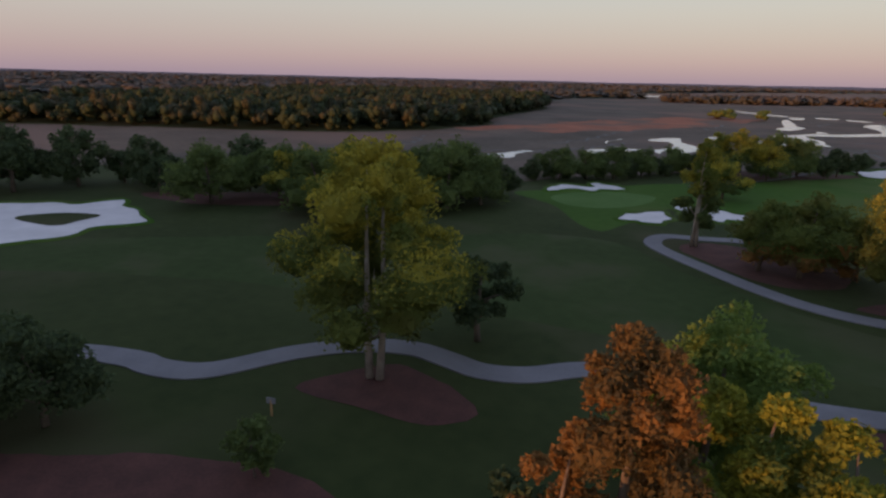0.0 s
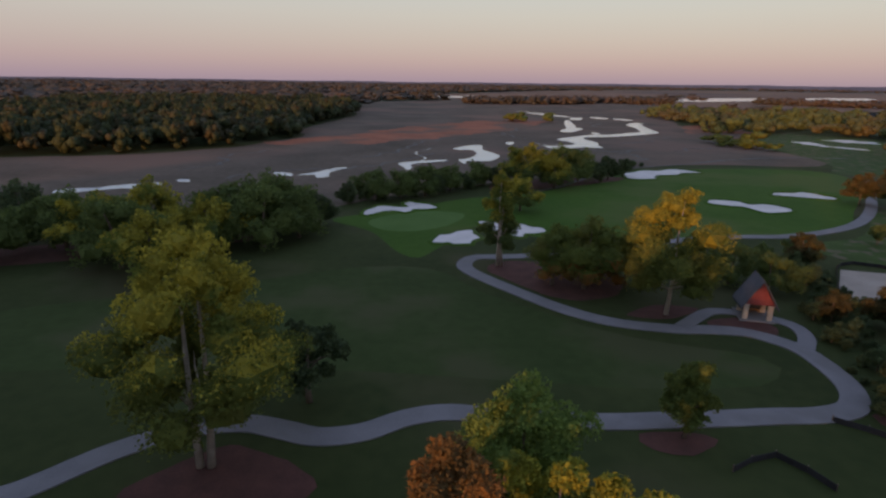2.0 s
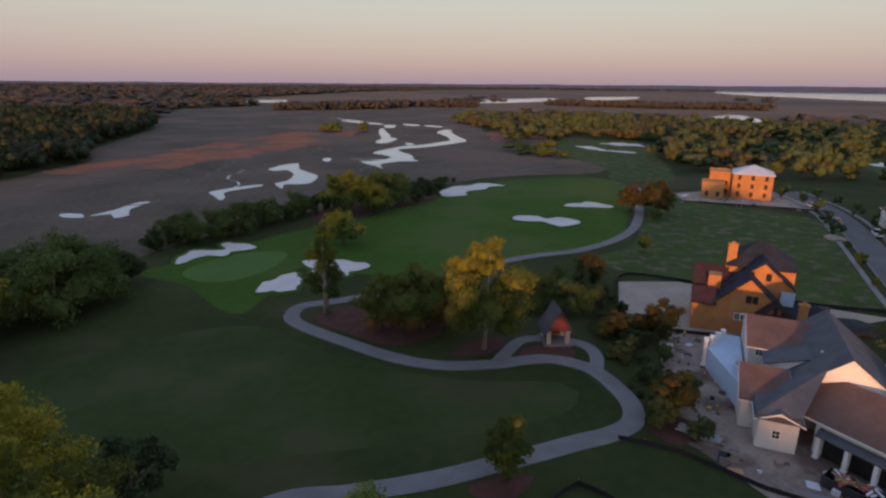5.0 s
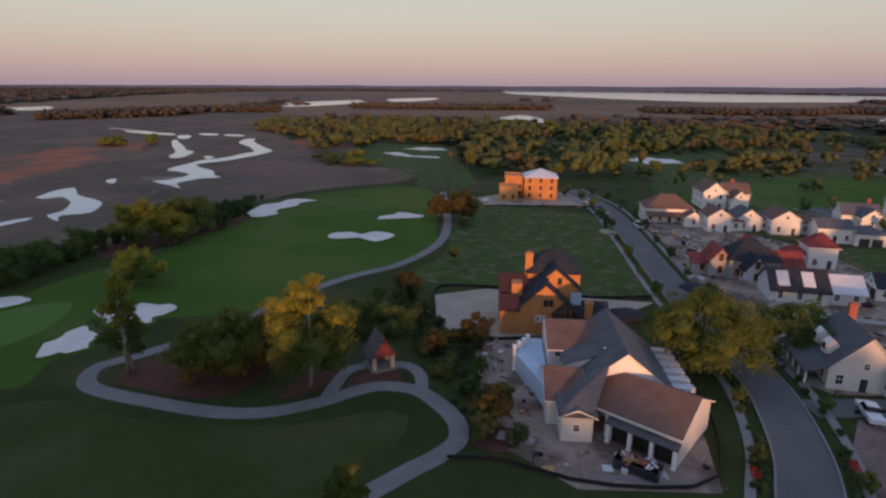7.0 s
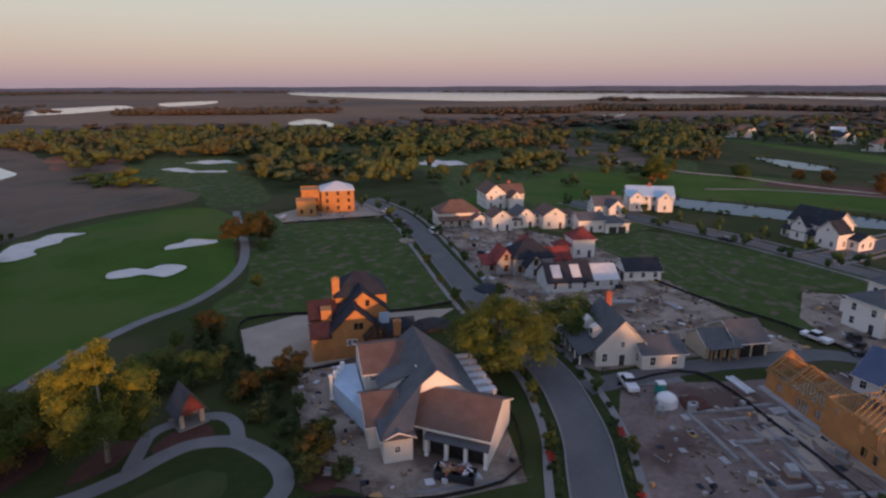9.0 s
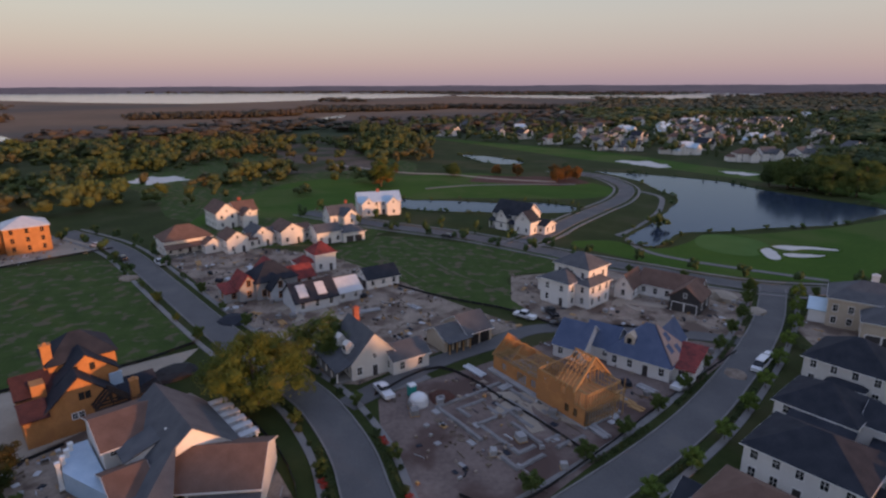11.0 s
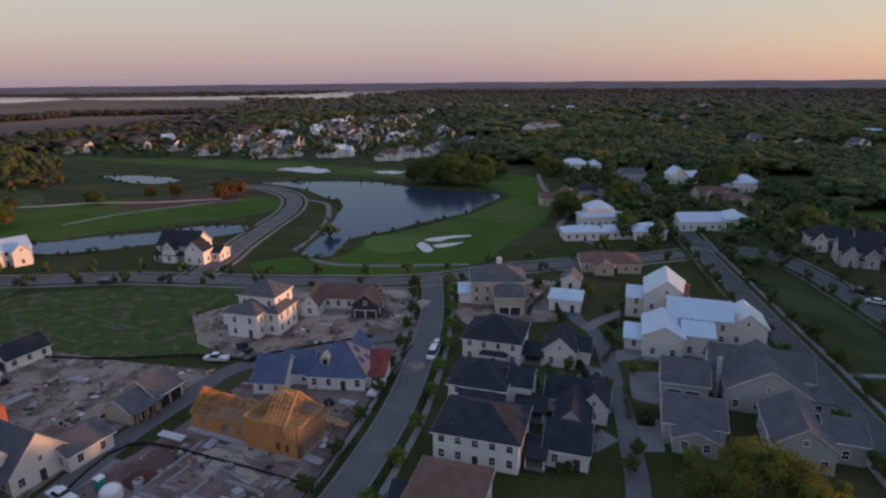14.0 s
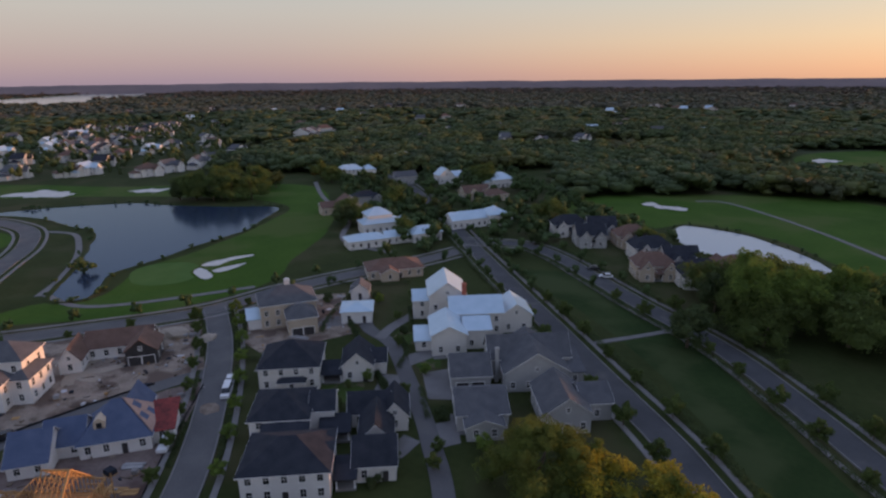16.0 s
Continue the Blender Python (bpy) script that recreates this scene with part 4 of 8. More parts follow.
def bulk_mesh(name, V, F, mat, smooth=False, mat2=None, split=0.0, blend=1.0):
    """One mesh from arrays; faces under the height split take mat2, with a ragged edge."""
    me = bpy.data.meshes.new(name)
    me.from_pydata(V.tolist(), [], F)
    me.materials.append(mat)
    if mat2:
        me.materials.append(mat2)
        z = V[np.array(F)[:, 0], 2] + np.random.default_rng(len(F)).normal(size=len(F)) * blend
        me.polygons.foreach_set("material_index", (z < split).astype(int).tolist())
    if smooth:
        me.polygons.foreach_set("use_smooth", [True] * len(F))
    return me


def leaf_cloud(rng, centres, radii, count, size):
    """Small folded leaf clumps on and in the shells of lobes: vertices and faces."""
    k = rng.choice(len(centres), count, p=radii ** 2 / (radii ** 2).sum())
    d = rng.normal(size=(count, 3))
    d /= np.linalg.norm(d, axis=1)[:, None]
    d[:, 2] = np.where(d[:, 2] < -0.5, -d[:, 2], d[:, 2])
    r = radii[k] * rng.uniform(0.6, 1.18, count)
    c = centres[k] + d * r[:, None] * np.array([1, 1, 0.85])
    a = rng.normal(size=(count, 3)) + d * 0.5
    a /= np.linalg.norm(a, axis=1)[:, None]
    b = np.cross(a, rng.normal(size=(count, 3)))
    b /= np.linalg.norm(b, axis=1)[:, None]
    s = size * rng.uniform(0.6, 1.35, count)[:, None]
    n = np.cross(a, b)
    V = np.stack([c - a * s, c + b * s * 0.6 + n * s * 0.25, c + a * s, c - b * s * 0.6 + n * s * 0.25], 1).reshape(-1, 3)
    i = np.arange(count) * 4
    F = np.concatenate([np.stack([i, i + 1, i + 2], 1), np.stack([i, i + 2, i + 3], 1)])
    return V, F


def tree_parts(seed, h, cw, bark_mat, leaf_mat, leaves=2200, size=0.3, trunk=0.28, low=0.25, lobes=11, stems=1, shape="round", core=0.62, leaf2=None, split=0.5, fat=1.0, jag=0.0):
    """Meshes of one tree: a tapered trunk with limbs, and a crown of leaf clumps round lobes."""
    rng = np.random.default_rng(seed)
    z0, z1 = h * low, h
    cs, rs = [], []
    for i in range(lobes):
        t = (i + 0.5) / lobes
        z = z0 + (z1 - z0) * (0.12 + 0.76 * t)
        if shape == "cone":
            reach = cw / 2 * (1 - 0.75 * t)
        elif shape == "plume":
            reach = cw / 2 * (0.7 + 0.3 * min(1, t / 0.3) if t < 0.45 else 1.0 - 1.35 * (t - 0.45))
        elif shape == "tall":
            reach = cw / 2 * (0.75 if t < 0.5 else 0.75 - 0.7 * (t - 0.5))
        else:
            reach = cw / 2 * math.sin(math.pi * (0.22 + 0.68 * t))
        reach *= 1 + jag * rng.uniform(-1, 1)
        z += jag * 0.12 * h * rng.uniform(-1, 1)
        ang = i * 2.4 + rng.uniform(-0.5, 0.5) * (1 + 3 * jag)
        q = rng.uniform(0.5, 0.98) * reach
        cs.append((q * math.cos(ang), q * math.sin(ang), z))
        rs.append(fat * max(0.12 * cw, reach * rng.uniform(0.30, 0.47)))
    cs, rs = np.array(cs), np.array(rs)
    sat = rng.normal(size=(lobes * 3, 3)) + np.repeat(cs * np.array([1, 1, 0]) / (cw / 2) * 1.2, 3, 0) + np.array([0, 0, 0.35])
    sat /= np.linalg.norm(sat, axis=1)[:, None]
    big = np.repeat(rs, 3)
    cs2, rs2 = np.concatenate([cs, np.repeat(cs, 3, 0) + sat * big[:, None] * 0.95]), np.concatenate([rs, big * rng.uniform(0.32, 0.58, lobes * 3)])
    V, F = leaf_cloud(rng, cs2, rs2, leaves, size)
    Vs, Fs, k = [V], [F], len(V)
    for c, r in zip(cs, rs):
        w = ICO1[0] * r * core * rng.uniform(0.75, 1.15, (len(ICO1[0]), 1)) * np.array([1, 1, 0.85]) + c
        Vs.append(w)
        Fs.append(ICO1[1] + k)
        k += len(w)
    crown = bulk_mesh("crown", np.concatenate(Vs), np.concatenate(Fs).tolist(), leaf_mat, False, leaf2, h * split, h * 0.07)
    m = Mesh()
    for s in range(stems):
        ox = (s - (stems - 1) / 2) * trunk * 3.0
        top = cs[-1 - s]
        pts = [(ox, 0, -0.2), (ox * 1.1 + 0.03 * h * rng.uniform(-1, 1), 0.02 * h * rng.uniform(-1, 1), h * 0.3), (ox * 0.8 + top[0] * 0.4, top[1] * 0.4, h * 0.62), (top[0] * 0.8, top[1] * 0.8, top[2])]
        m.tube(pts, [trunk * 1.25, trunk * 0.85, trunk * 0.5, trunk * 0.12], 8)
        for c in cs[s::stems][:6]:
            base = (ox * 1.05, 0, min(c[2] * 0.75, h * 0.55))
            mid = ((base[0] + c[0]) * 0.55, c[1] * 0.45, (base[2] + c[2]) / 2 + 0.02 * h)
            m.tube([base, mid, tuple(c)], [trunk * 0.42, trunk * 0.26, trunk * 0.07], 5)
    return m.data("trunk", bark_mat, smooth=True), crown


def tree(x, y, parts_, label, category="tree", group="", deg=0.0, scale=1.0, name="tree"):
    ob = root(name, x, y, deg)
    part("trunk", parts_[0], ob)
    part("crown", parts_[1], ob)
    ob.matrix_basis = pose(x, y, 0, 0, 0, deg) @ Matrix.Scale(scale, 4)
    return tagged(ob, label, category, group)


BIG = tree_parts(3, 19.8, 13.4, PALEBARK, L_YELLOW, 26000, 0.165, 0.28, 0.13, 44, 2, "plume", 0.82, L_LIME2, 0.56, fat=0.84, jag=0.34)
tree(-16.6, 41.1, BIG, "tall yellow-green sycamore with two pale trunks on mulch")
tree(-10.1, 50.7, tree_parts(5, 8.6, 7.0, BARK, L_DARK, 2600, 0.26), "small dark green tree behind a sycamore")
tree(1.9, 21.3, tree_parts(7, 16.4, 7.6, BARK, L_ORANGE, 21000, 0.125, 0.3, 0.06, 28, 1, "tall", 0.85), "russet orange autumn cypress beside green trees")
tree(6.5, 31.0, tree_parts(8, 13.2, 9.4, BARK, L_LIME, 17000, 0.15, 0.25, 0.06, 22, 1, "plume", 0.7, fat=1.15, jag=0.3), "light green tree beside a russet cypress")
tree(6.7, 24.8, tree_parts(9, 13.3, 6.2, BARK, L_GOLD, 10000, 0.15, 0.22, 0.2, 11), "bright yellow autumn tree in a close group")
tree(10.8, 23.6, tree_parts(10, 12.4, 7.0, BARK, L_GOLD, 8000, 0.16, 0.22, 0.2, 10), "golden autumn tree in a close group")
tree(-0.9, 21.6, tree_parts(11, 12.0, 4.4, BARK, L_ORANGE, 6000, 0.14, 0.2, 0.15, 9, 1, "tall"), "smaller russet tree in a close group")
tree(-2.5, 24.8, tree_parts(12, 6.2, 4.6, BARK, L_DARK, 1800, 0.24), "dark evergreen shrub tree under a russet cypress")
tree(23.7, 44, tree_parts(13, 7.8, 4.4, BARK, L_OLIVE, 5000, 0.17, 0.16, 0.10, 14, 1, "tall", 0.8, fat=1.5), "small olive-green oak on a mulch ring")
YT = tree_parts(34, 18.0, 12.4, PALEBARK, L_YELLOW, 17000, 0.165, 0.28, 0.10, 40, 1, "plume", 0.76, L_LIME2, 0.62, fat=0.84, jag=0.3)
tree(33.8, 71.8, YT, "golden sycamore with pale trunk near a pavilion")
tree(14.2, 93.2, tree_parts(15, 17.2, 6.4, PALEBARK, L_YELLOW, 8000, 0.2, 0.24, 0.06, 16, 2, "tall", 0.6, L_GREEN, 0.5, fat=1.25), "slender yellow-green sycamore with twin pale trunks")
OAK = tree_parts(16, 13.4, 15.4, BARK, L_OLIVE, 21000, 0.18, 0.5, 0.06, 46, 1, "round", 0.62, L_GREEN, 0.36, fat=0.85, jag=0.16)
tree(84.3, 39.0, OAK, "broad live oak with yellowing crown beside the street")
BR = tree_parts(17, 11.2, 9.4, BARK, L_OLIVE, 5000, 0.22, 0.3, 0.04, 14, 1, "round", 0.75, L_ORANGE, 0.3, fat=1.35, jag=0.25)
DK = tree_parts(18, 9.2, 8.2, BARK, L_DARK, 3600, 0.24, 0.25, 0.08, 13, 1, "round", 0.75, fat=1.25, jag=0.25)
GR = tree_parts(19, 11.5, 12.4, BARK, L_GREEN, 4600, 0.29, 0.34, 0.08, 15, 1, "round", 0.7, fat=1.2, jag=0.25)
YG = tree_parts(20, 11.5, 12.0, BARK, L_YELLOW, 4600, 0.29, 0.34, 0.08, 15, 1, "round", 0.7, L_GREEN, 0.45, fat=1.2, jag=0.25)
OR = tree_parts(21, 6.6, 5.4, BARK, L_RUSSET, 3600, 0.17, 0.16, 0.10, 11, 1, "round", 0.75, fat=1.3)
OR2 = tree_parts(21, 6.6, 5.4, BARK, L_ORANGE, 2400, 0.2, 0.16, 0.10, 11, 1, "round", 0.75, fat=1.3)
SM = tree_parts(22, 4.4, 2.6, BARK, L_GREEN, 1000, 0.18, 0.07, 0.14, 10, 1, "round", 0.85, fat=1.5)
LM = tree_parts(23, 4.8, 2.8, BARK, L_LIME, 1100, 0.17, 0.08, 0.14, 10, 1, "round", 0.85, fat=1.5)
BU = tree_parts(24, 3.0, 3.4, BARK, L_DARK, 900, 0.2, 0.07, 0.02, 10, 1, "round", 0.85, fat=1.45)
SPOTS = [
    (BR, "autumn brown and green tree by the cart path", [(25.4, 81.8, 1.0), (21, 83.6, 0.85), (28.7, 86.7, 0.8), (32.2, 83.1, 0.75)]),
    (GR, "green tree by the pavilion", [(52.7, 79.8, 0.55), (48.9, 83.9, 0.6)]),
    (DK, "dark evergreen tree by the pavilion", [(59.2, 80.9, 0.5), (41.9, 84.7, 0.6), (57.4, 69.5, 0.36), (53.7, 63.4, 0.3)]),
    (OR, "small orange-brown autumn oak", [(47.6, 47.5, 0.95), (60.7, 65.4, 1.05), (54.9, 69, 0.7), (65.9, 92.1, 0.95), (120.4, 137.9, 1.7), (117.5, 145.9, 1.3)]),
    (SM, "small young green tree", [(90.8, 106.3, 1.0), (115.5, 131.8, 0.9), (67.8, 98, 0.9), (59.9, 94, 0.9), (56, 59.2, 0.7), (53.3, 51, 0.7), (27.6, 93.4, 0.8), (-18.9, 27.5, 0.95)]),
    (YG, "yellowing oak on the edge of the marsh", [(-55.4, 100.2, 0.95), (-48.6, 108, 1.05), (-35.9, 100.8, 0.9), (-39.8, 86.7, 0.95), (33, 170.8, 1.1), (40.7, 167.3, 0.85), (25.2, 136.3, 0.75)]),
    (GR, "green oak on the edge of the golf course", [(-27.9, 116.4, 1.05), (-70.9, 93.4, 1.0), (-47.7, 92.5, 1.05), (-27.9, 104.8, 1.05), (-22.7, 111.2, 0.85), (-33.9, 111.8, 1.0), (-61.7, 102.2, 0.95), (44.4, 174.2, 1.05), (51.2, 179.8, 0.9), (2.5, 154.2, 0.75), (9.7, 161.9, 0.65), (-10.4, 148.6, 0.7), (18, 170.3, 0.65), (-4, 151.9, 0.65), (102.8, 31.6, 0.8)]),
    (DK, "dark green tree on the edge of the marsh", [(-71.5, 106.7, 1.25), (-106.7, 97.7, 1.35), (-101.4, 104.6, 0.8), (-93.2, 103.3, 1.2), (-113, 88.2, 1.5), (-80.1, 102.6, 0.9), (-87, 98.7, 0.8), (-120.6, 94.4, 1.2), (-35.7, 28, 0.9), (-40.4, 29.3, 0.85), (-37.4, 24.3, 0.7), (-126.9, 82, 1.3), (61.6, 182.5, 0.85), (68.5, 188.1, 0.7), (56.8, 176.4, 0.6), (23.4, 173.7, 0.6), (29.3, 178, 0.6), (-16.9, 143.9, 0.6), (6, 156.7, 0.6), (13.6, 165.1, 0.55), (-20.2, 121.2, 0.8), (-40.3, 114.9, 0.9)]),
]
for meshes, label, spots in SPOTS:
    for i, (x, y, s) in enumerate(spots):
        tree(x, y, meshes, label, deg=57 * i + x, scale=s)
for i, (x, y, s) in enumerate([(-121.6 + 5.46 * k + 2.4 * math.sin(k * 5.1), 103 + 0.73 * k + 3 * math.sin(k * 2.3) + 0.8 * k * (k > 14), 0.75 + 0.3 * math.sin(k * 3.7)) for k in range(19)]):
    tree(x, y, BU, "dark shrub in the hedge along the marsh", "shrub", "marsh hedge", 40 * i, s, "shrub")
for i in range(26):
    x = -16.9 + 4.07 * i
    tree(x, 144.8 + 0.69 * (x + 16.9) + 2.5 * math.sin(i * 2.9), BU, "dark shrub in the hedge along the marsh", "shrub", "marsh hedge", 47 * i, 0.8 + 0.3 * math.sin(i * 1.7), "shrub")

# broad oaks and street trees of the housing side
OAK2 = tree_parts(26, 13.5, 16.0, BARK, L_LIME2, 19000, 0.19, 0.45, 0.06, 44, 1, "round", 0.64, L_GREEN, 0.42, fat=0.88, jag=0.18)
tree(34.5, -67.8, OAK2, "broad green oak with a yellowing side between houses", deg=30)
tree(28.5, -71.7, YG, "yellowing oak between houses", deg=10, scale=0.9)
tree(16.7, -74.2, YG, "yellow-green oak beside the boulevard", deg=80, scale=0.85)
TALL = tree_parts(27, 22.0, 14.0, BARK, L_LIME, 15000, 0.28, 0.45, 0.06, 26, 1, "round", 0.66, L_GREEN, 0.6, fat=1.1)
for i, (x, y, s) in enumerate([(22.6, -155.5, 1.0), (14.2, -162.1, 0.92), (26.9, -167.5, 0.95), (5.5, -171.6, 0.9)]):
    tree(x, y, TALL, "tall light green oak by the boulevard pond", deg=95 * i, scale=s)
for i, (x, y, s) in enumerate([(33.2, -138.6, 1.3), (36.4, -175.3, 1.2), (4.6, -186.8, 1.3), (-1.7, -176.5, 1.5), (-9.5, -162.2, 1.3), (18.4, -151.2, 1.0), (-15.6, -150, 1.2), (-9.5, -193.7, 1.3), (34.5, -167.4, 1.3), (22.9, -177.5, 1.5), (12.8, -182, 1.4), (1.7, -163.5, 1.3)]):
    tree(x, y, (DK, GR, DK, GR)[i % 4], "large oak by the boulevard pond", deg=71 * i, scale=s)
for i, (x, y, s) in enumerate([(197.2, -169, 1.25), (201.2, -176.1, 1.1), (191.5, -177.6, 1.0), (331.3, -195.1, 1.4), (320.1, -203.5, 1.3), (340.3, -188.5, 1.3), (311.7, -211.9, 1.2), (348, -203.3, 1.3), (315.3, -251.5, 1.2), (306.2, -256.9, 1.1), (296.5, -245.1, 1.0), (305.8, 56.5, 1.25), (314.6, 62.7, 1.0), (345, 19.6, 0.7), (356.3, 56.4, 0.6)]):
    tree(x, y, (DK, GR, BR)[i % 3], "rounded tree beside the pond fairway", deg=67 * i, scale=s)
for i, (x, y, s) in enumerate([(297, -172, 1.35), (305, -165, 1.5), (313, -159, 1.5), (322, -154, 1.35), (309, -172, 1.6), (319, -165, 1.5), (291, -181, 1.2)]):
    tree(x, y, (GR, DK)[i % 2], "dense tree standing on the pond bank", deg=53 * i, scale=s)
for i, (x, y, s) in enumerate([(331.3, -46.1, 1.35), (335.4, -52.2, 1.2), (326.3, -40, 1.2), (339, -40.3, 1.3), (344.5, -18.6, 1.2), (349.3, -6.8, 1.0)]):
    tree(x, y, OR2, "orange autumn tree on the pond shore", deg=67 * i, scale=s)


FAR_STREET = []


def street_trees(road, gap, d, meshes, label, start=3, s0=1.0):
    line = smooth_line(ROADS[road][0], step=2.0)
    side = offset(line, d)
    for i in range(start, len(side) - 2, gap):
        if math.hypot(*side[i]) > 172:
            FAR_STREET.append(tuple(side[i]))
            continue
        tree(side[i][0], side[i][1], meshes, label, "tree", "street trees", 37 * i, s0 * (0.9 + 0.2 * math.sin(i * 1.3)))


for d in (5.4, -5.4):
    street_trees("boulevard_near", 6, d, SM, "young street tree along the boulevard", s0=1.15)
    street_trees("boulevard_far", 6, d, SM, "young street tree along the boulevard", s0=1.15)
    street_trees("street_cross", 5, d, LM if d < 0 else SM, "young street tree on the verge", s0=1.15)
    street_trees("street_pond", 7, d, SM, "young street tree on the verge", s0=0.8)
    street_trees("street_long", 7, d, SM, "young street tree on the verge", s0=0.75)

# ---- woods: crowns past counting, one sheet of trees for each wood ----


def crown_templates(seed, n=9, cards=34, lobes=5, size=0.2):
    rng = np.random.default_rng(seed)
    v0, f0 = ICO0
    out = []
    for _ in range(n):
        cs = rng.normal(size=(lobes, 3)) * np.array([0.42, 0.42, 0.36])
        cs[:, 2] += 0.1
        rs = rng.uniform(0.38, 0.62, lobes)
        Vs, Fs, k = [], [], 0
        for c, r in zip(cs, rs):
            Vs.append(v0 * r * 0.85 * rng.uniform(0.8, 1.15, (len(v0), 1)) + c)
            Fs.append(f0 + k)
            k += len(v0)
        V, F = leaf_cloud(rng, cs, rs, cards, size)
        out.append((np.concatenate(Vs + [V]), np.concatenate(Fs + [F + k])))
    return out


FULLT, LEANT, TINYT = crown_templates(1, 10, 120, 7, 0.15), crown_templates(2, 8, 44, 5, 0.2), crown_templates(3, 8, 14, 3, 0.28)


def woods(name, spots, mat, label, lean=0, height=(8.2, 14.2), width=(3.3, 5.5), seed=0, z=0.0):
    rng = np.random.default_rng(seed)
    Vs, Fs, k = [], [], 0
    T = (FULLT, LEANT, TINYT)[int(lean)]
    for x, y in spots:
        v, f = T[rng.integers(len(T))]
        h, w, a = rng.uniform(*height), rng.uniform(*width), rng.uniform(0, 6.28)
        c, s = math.cos(a), math.sin(a)
        p = v * np.array([w, w, h * 0.5])
        p = np.stack([p[:, 0] * c - p[:, 1] * s + x, p[:, 0] * s + p[:, 1] * c + y, p[:, 2] + h * 0.52 + z], 1)
        Vs.append(p)
        Fs.append(f + k)
        k += len(p)
    return tagged(new(name, bulk_mesh(name, np.concatenate(Vs), np.concatenate(Fs).tolist(), mat, True)), label, "woods", kind="stuff")


def inside(pts, poly):
    x, y = pts[:, 0], pts[:, 1]
    r = np.zeros(len(pts), bool)
    n = len(poly)
    for i in range(n):
        (x0, y0), (x1, y1) = poly[i], poly[(i + 1) % n]
        c = (y0 > y) != (y1 > y)
        r ^= c & (x < (x1 - x0) * (y - y0) / (y1 - y0 + 1e-9) + x0)
    return r


def scatter(poly, gap, seed, keep=1.0, holes=()):
    rng = np.random.default_rng(seed)
    p = np.array(poly)
    lo, hi = p.min(0), p.max(0)
    gx, gy = np.meshgrid(np.arange(lo[0], hi[0], gap), np.arange(lo[1], hi[1], gap))
    q = np.stack([gx.ravel(), gy.ravel()], 1)
    q = q + rng.uniform(-0.5, 0.5, q.shape) * gap
    q = q[inside(q, poly) & (rng.random(len(q)) < keep)]
    for h in holes:
        q = q[~inside(q, h)]
    return q


woods("far_street_trees", FAR_STREET, L_GARDEN, "young street trees along far streets", seed=17, height=(4, 5.5), width=(1.4, 2.1))
W_LEFT = [(-313.6, 192.8), (-125.3, 236.6), (-94, 260.7), (-73.1, 290.1), (-61.8, 327.5), (-70.7, 372.8), (-51.8, 531.4), (-66.2, 618.5), (-121, 722), (-345, 687)]
woods("marsh_wood", scatter(W_LEFT, 7.4, 1), L_WOODLEFT, "mixed green and russet woodland beyond the marsh", seed=1, height=(8, 14), width=(4, 6.4))
W_MID = [(178.7, 300.4), (183.4, 371.5), (204, 405.7), (218, 562.7), (380.4, 543), (472.5, 379), (549.3, 250.9), (546.7, 129), (453, 46.2), (400.7, 58.8), (325.1, 90.3), (312.3, 137.8), (282.2, 166.7), (214.1, 172.1), (189.5, 205.5), (190.9, 240.1), (222.8, 288.6)]
CLEAR = [[(149.9, 199.3), (160.7, 216.1), (168.9, 240.7), (173.5, 290.6), (186.1, 340.5), (238.6, 368.9), (269.7, 340.9), (249.7, 297.6), (217.8, 251.3), (193.8, 215.3), (170.8, 188.9)], [(344.4, 137.1), (363.1, 84.8), (382.5, 74.8), (456.7, 99.9), (551.4, 156.9), (521.1, 178.9), (422.4, 160.8)], [(220.7, 189.9), (317.4, 222.7), (410.9, 176.1), (433.7, 145.2), (323.5, 147.7), (272, 170.9)], [(284.6, 257.7), (308.2, 325.2), (399.4, 294.4), (384.5, 246)], [(199.2, 274.5), (195.5, 329.6), (262.9, 341.1), (271.4, 297), (234.3, 268.6)], [(292.4, 163.5), (288.4, 213.4), (338.1, 212.4), (342.3, 162.4)], [(316.8, 51.7), (325.8, 117.1), (423.9, 124.3), (416.9, 47.6)], [(175.7, 120.5), (171.4, 180.9), (216.5, 180.1), (220.7, 119.5)]]
woods("course_wood", scatter(W_MID, 8.8, 2, 0.58, CLEAR), L_WOODS, "autumn woodland between fairways", seed=2, height=(6, 12), width=(4.2, 7.2))
woods("shore_wood", scatter([(453, 46.2), (543.5, 117.7), (684.7, 166.7), (822, 32), (896, -67), (749, 15), (625.5, 91.4), (524.8, 43.5)], 11, 3, 0.6), L_WOODDK, "dark woodland near the marsh shore", seed=3)
W_TOWN = [(156.6, -296.3), (203, -393.2), (299.7, -292.9), (401, -224.3), (489.9, -327.6), (522.3, -497.3), (377, -774), (85, -868), (-26, -682), (70.3, -598.7), (72.4, -503.5), (-3.7, -503.8), (-19.1, -397.2), (11.9, -377.1), (75.6, -361)]
VILLAGE_GROUND = [(426.2, -141.7), (417.2, -244.1), (476.8, -284.2), (613.5, -354.5), (782, -478), (1003, -573), (1106, -403), (886, -269), (686, -61), (602.4, 71.3), (513.5, -35.9)]
# Clearings; the first and third are widened to keep the camera's view open.
WOODGAP = [[(309.7, -462.5), (170.2, -561.5), (178.3, -649.6), (347.7, -561.8), (382.2, -511.4)], VILLAGE_GROUND, [(87.6, -457.7), (91.4, -620.3), (1, -695), (-56.3, -621.5), (-6.2, -446.4)], [(471.7, -327.1), (354, -445.3), (272.8, -494.4), (273.8, -522.8), (378, -474.1), (488.2, -341.8)]]
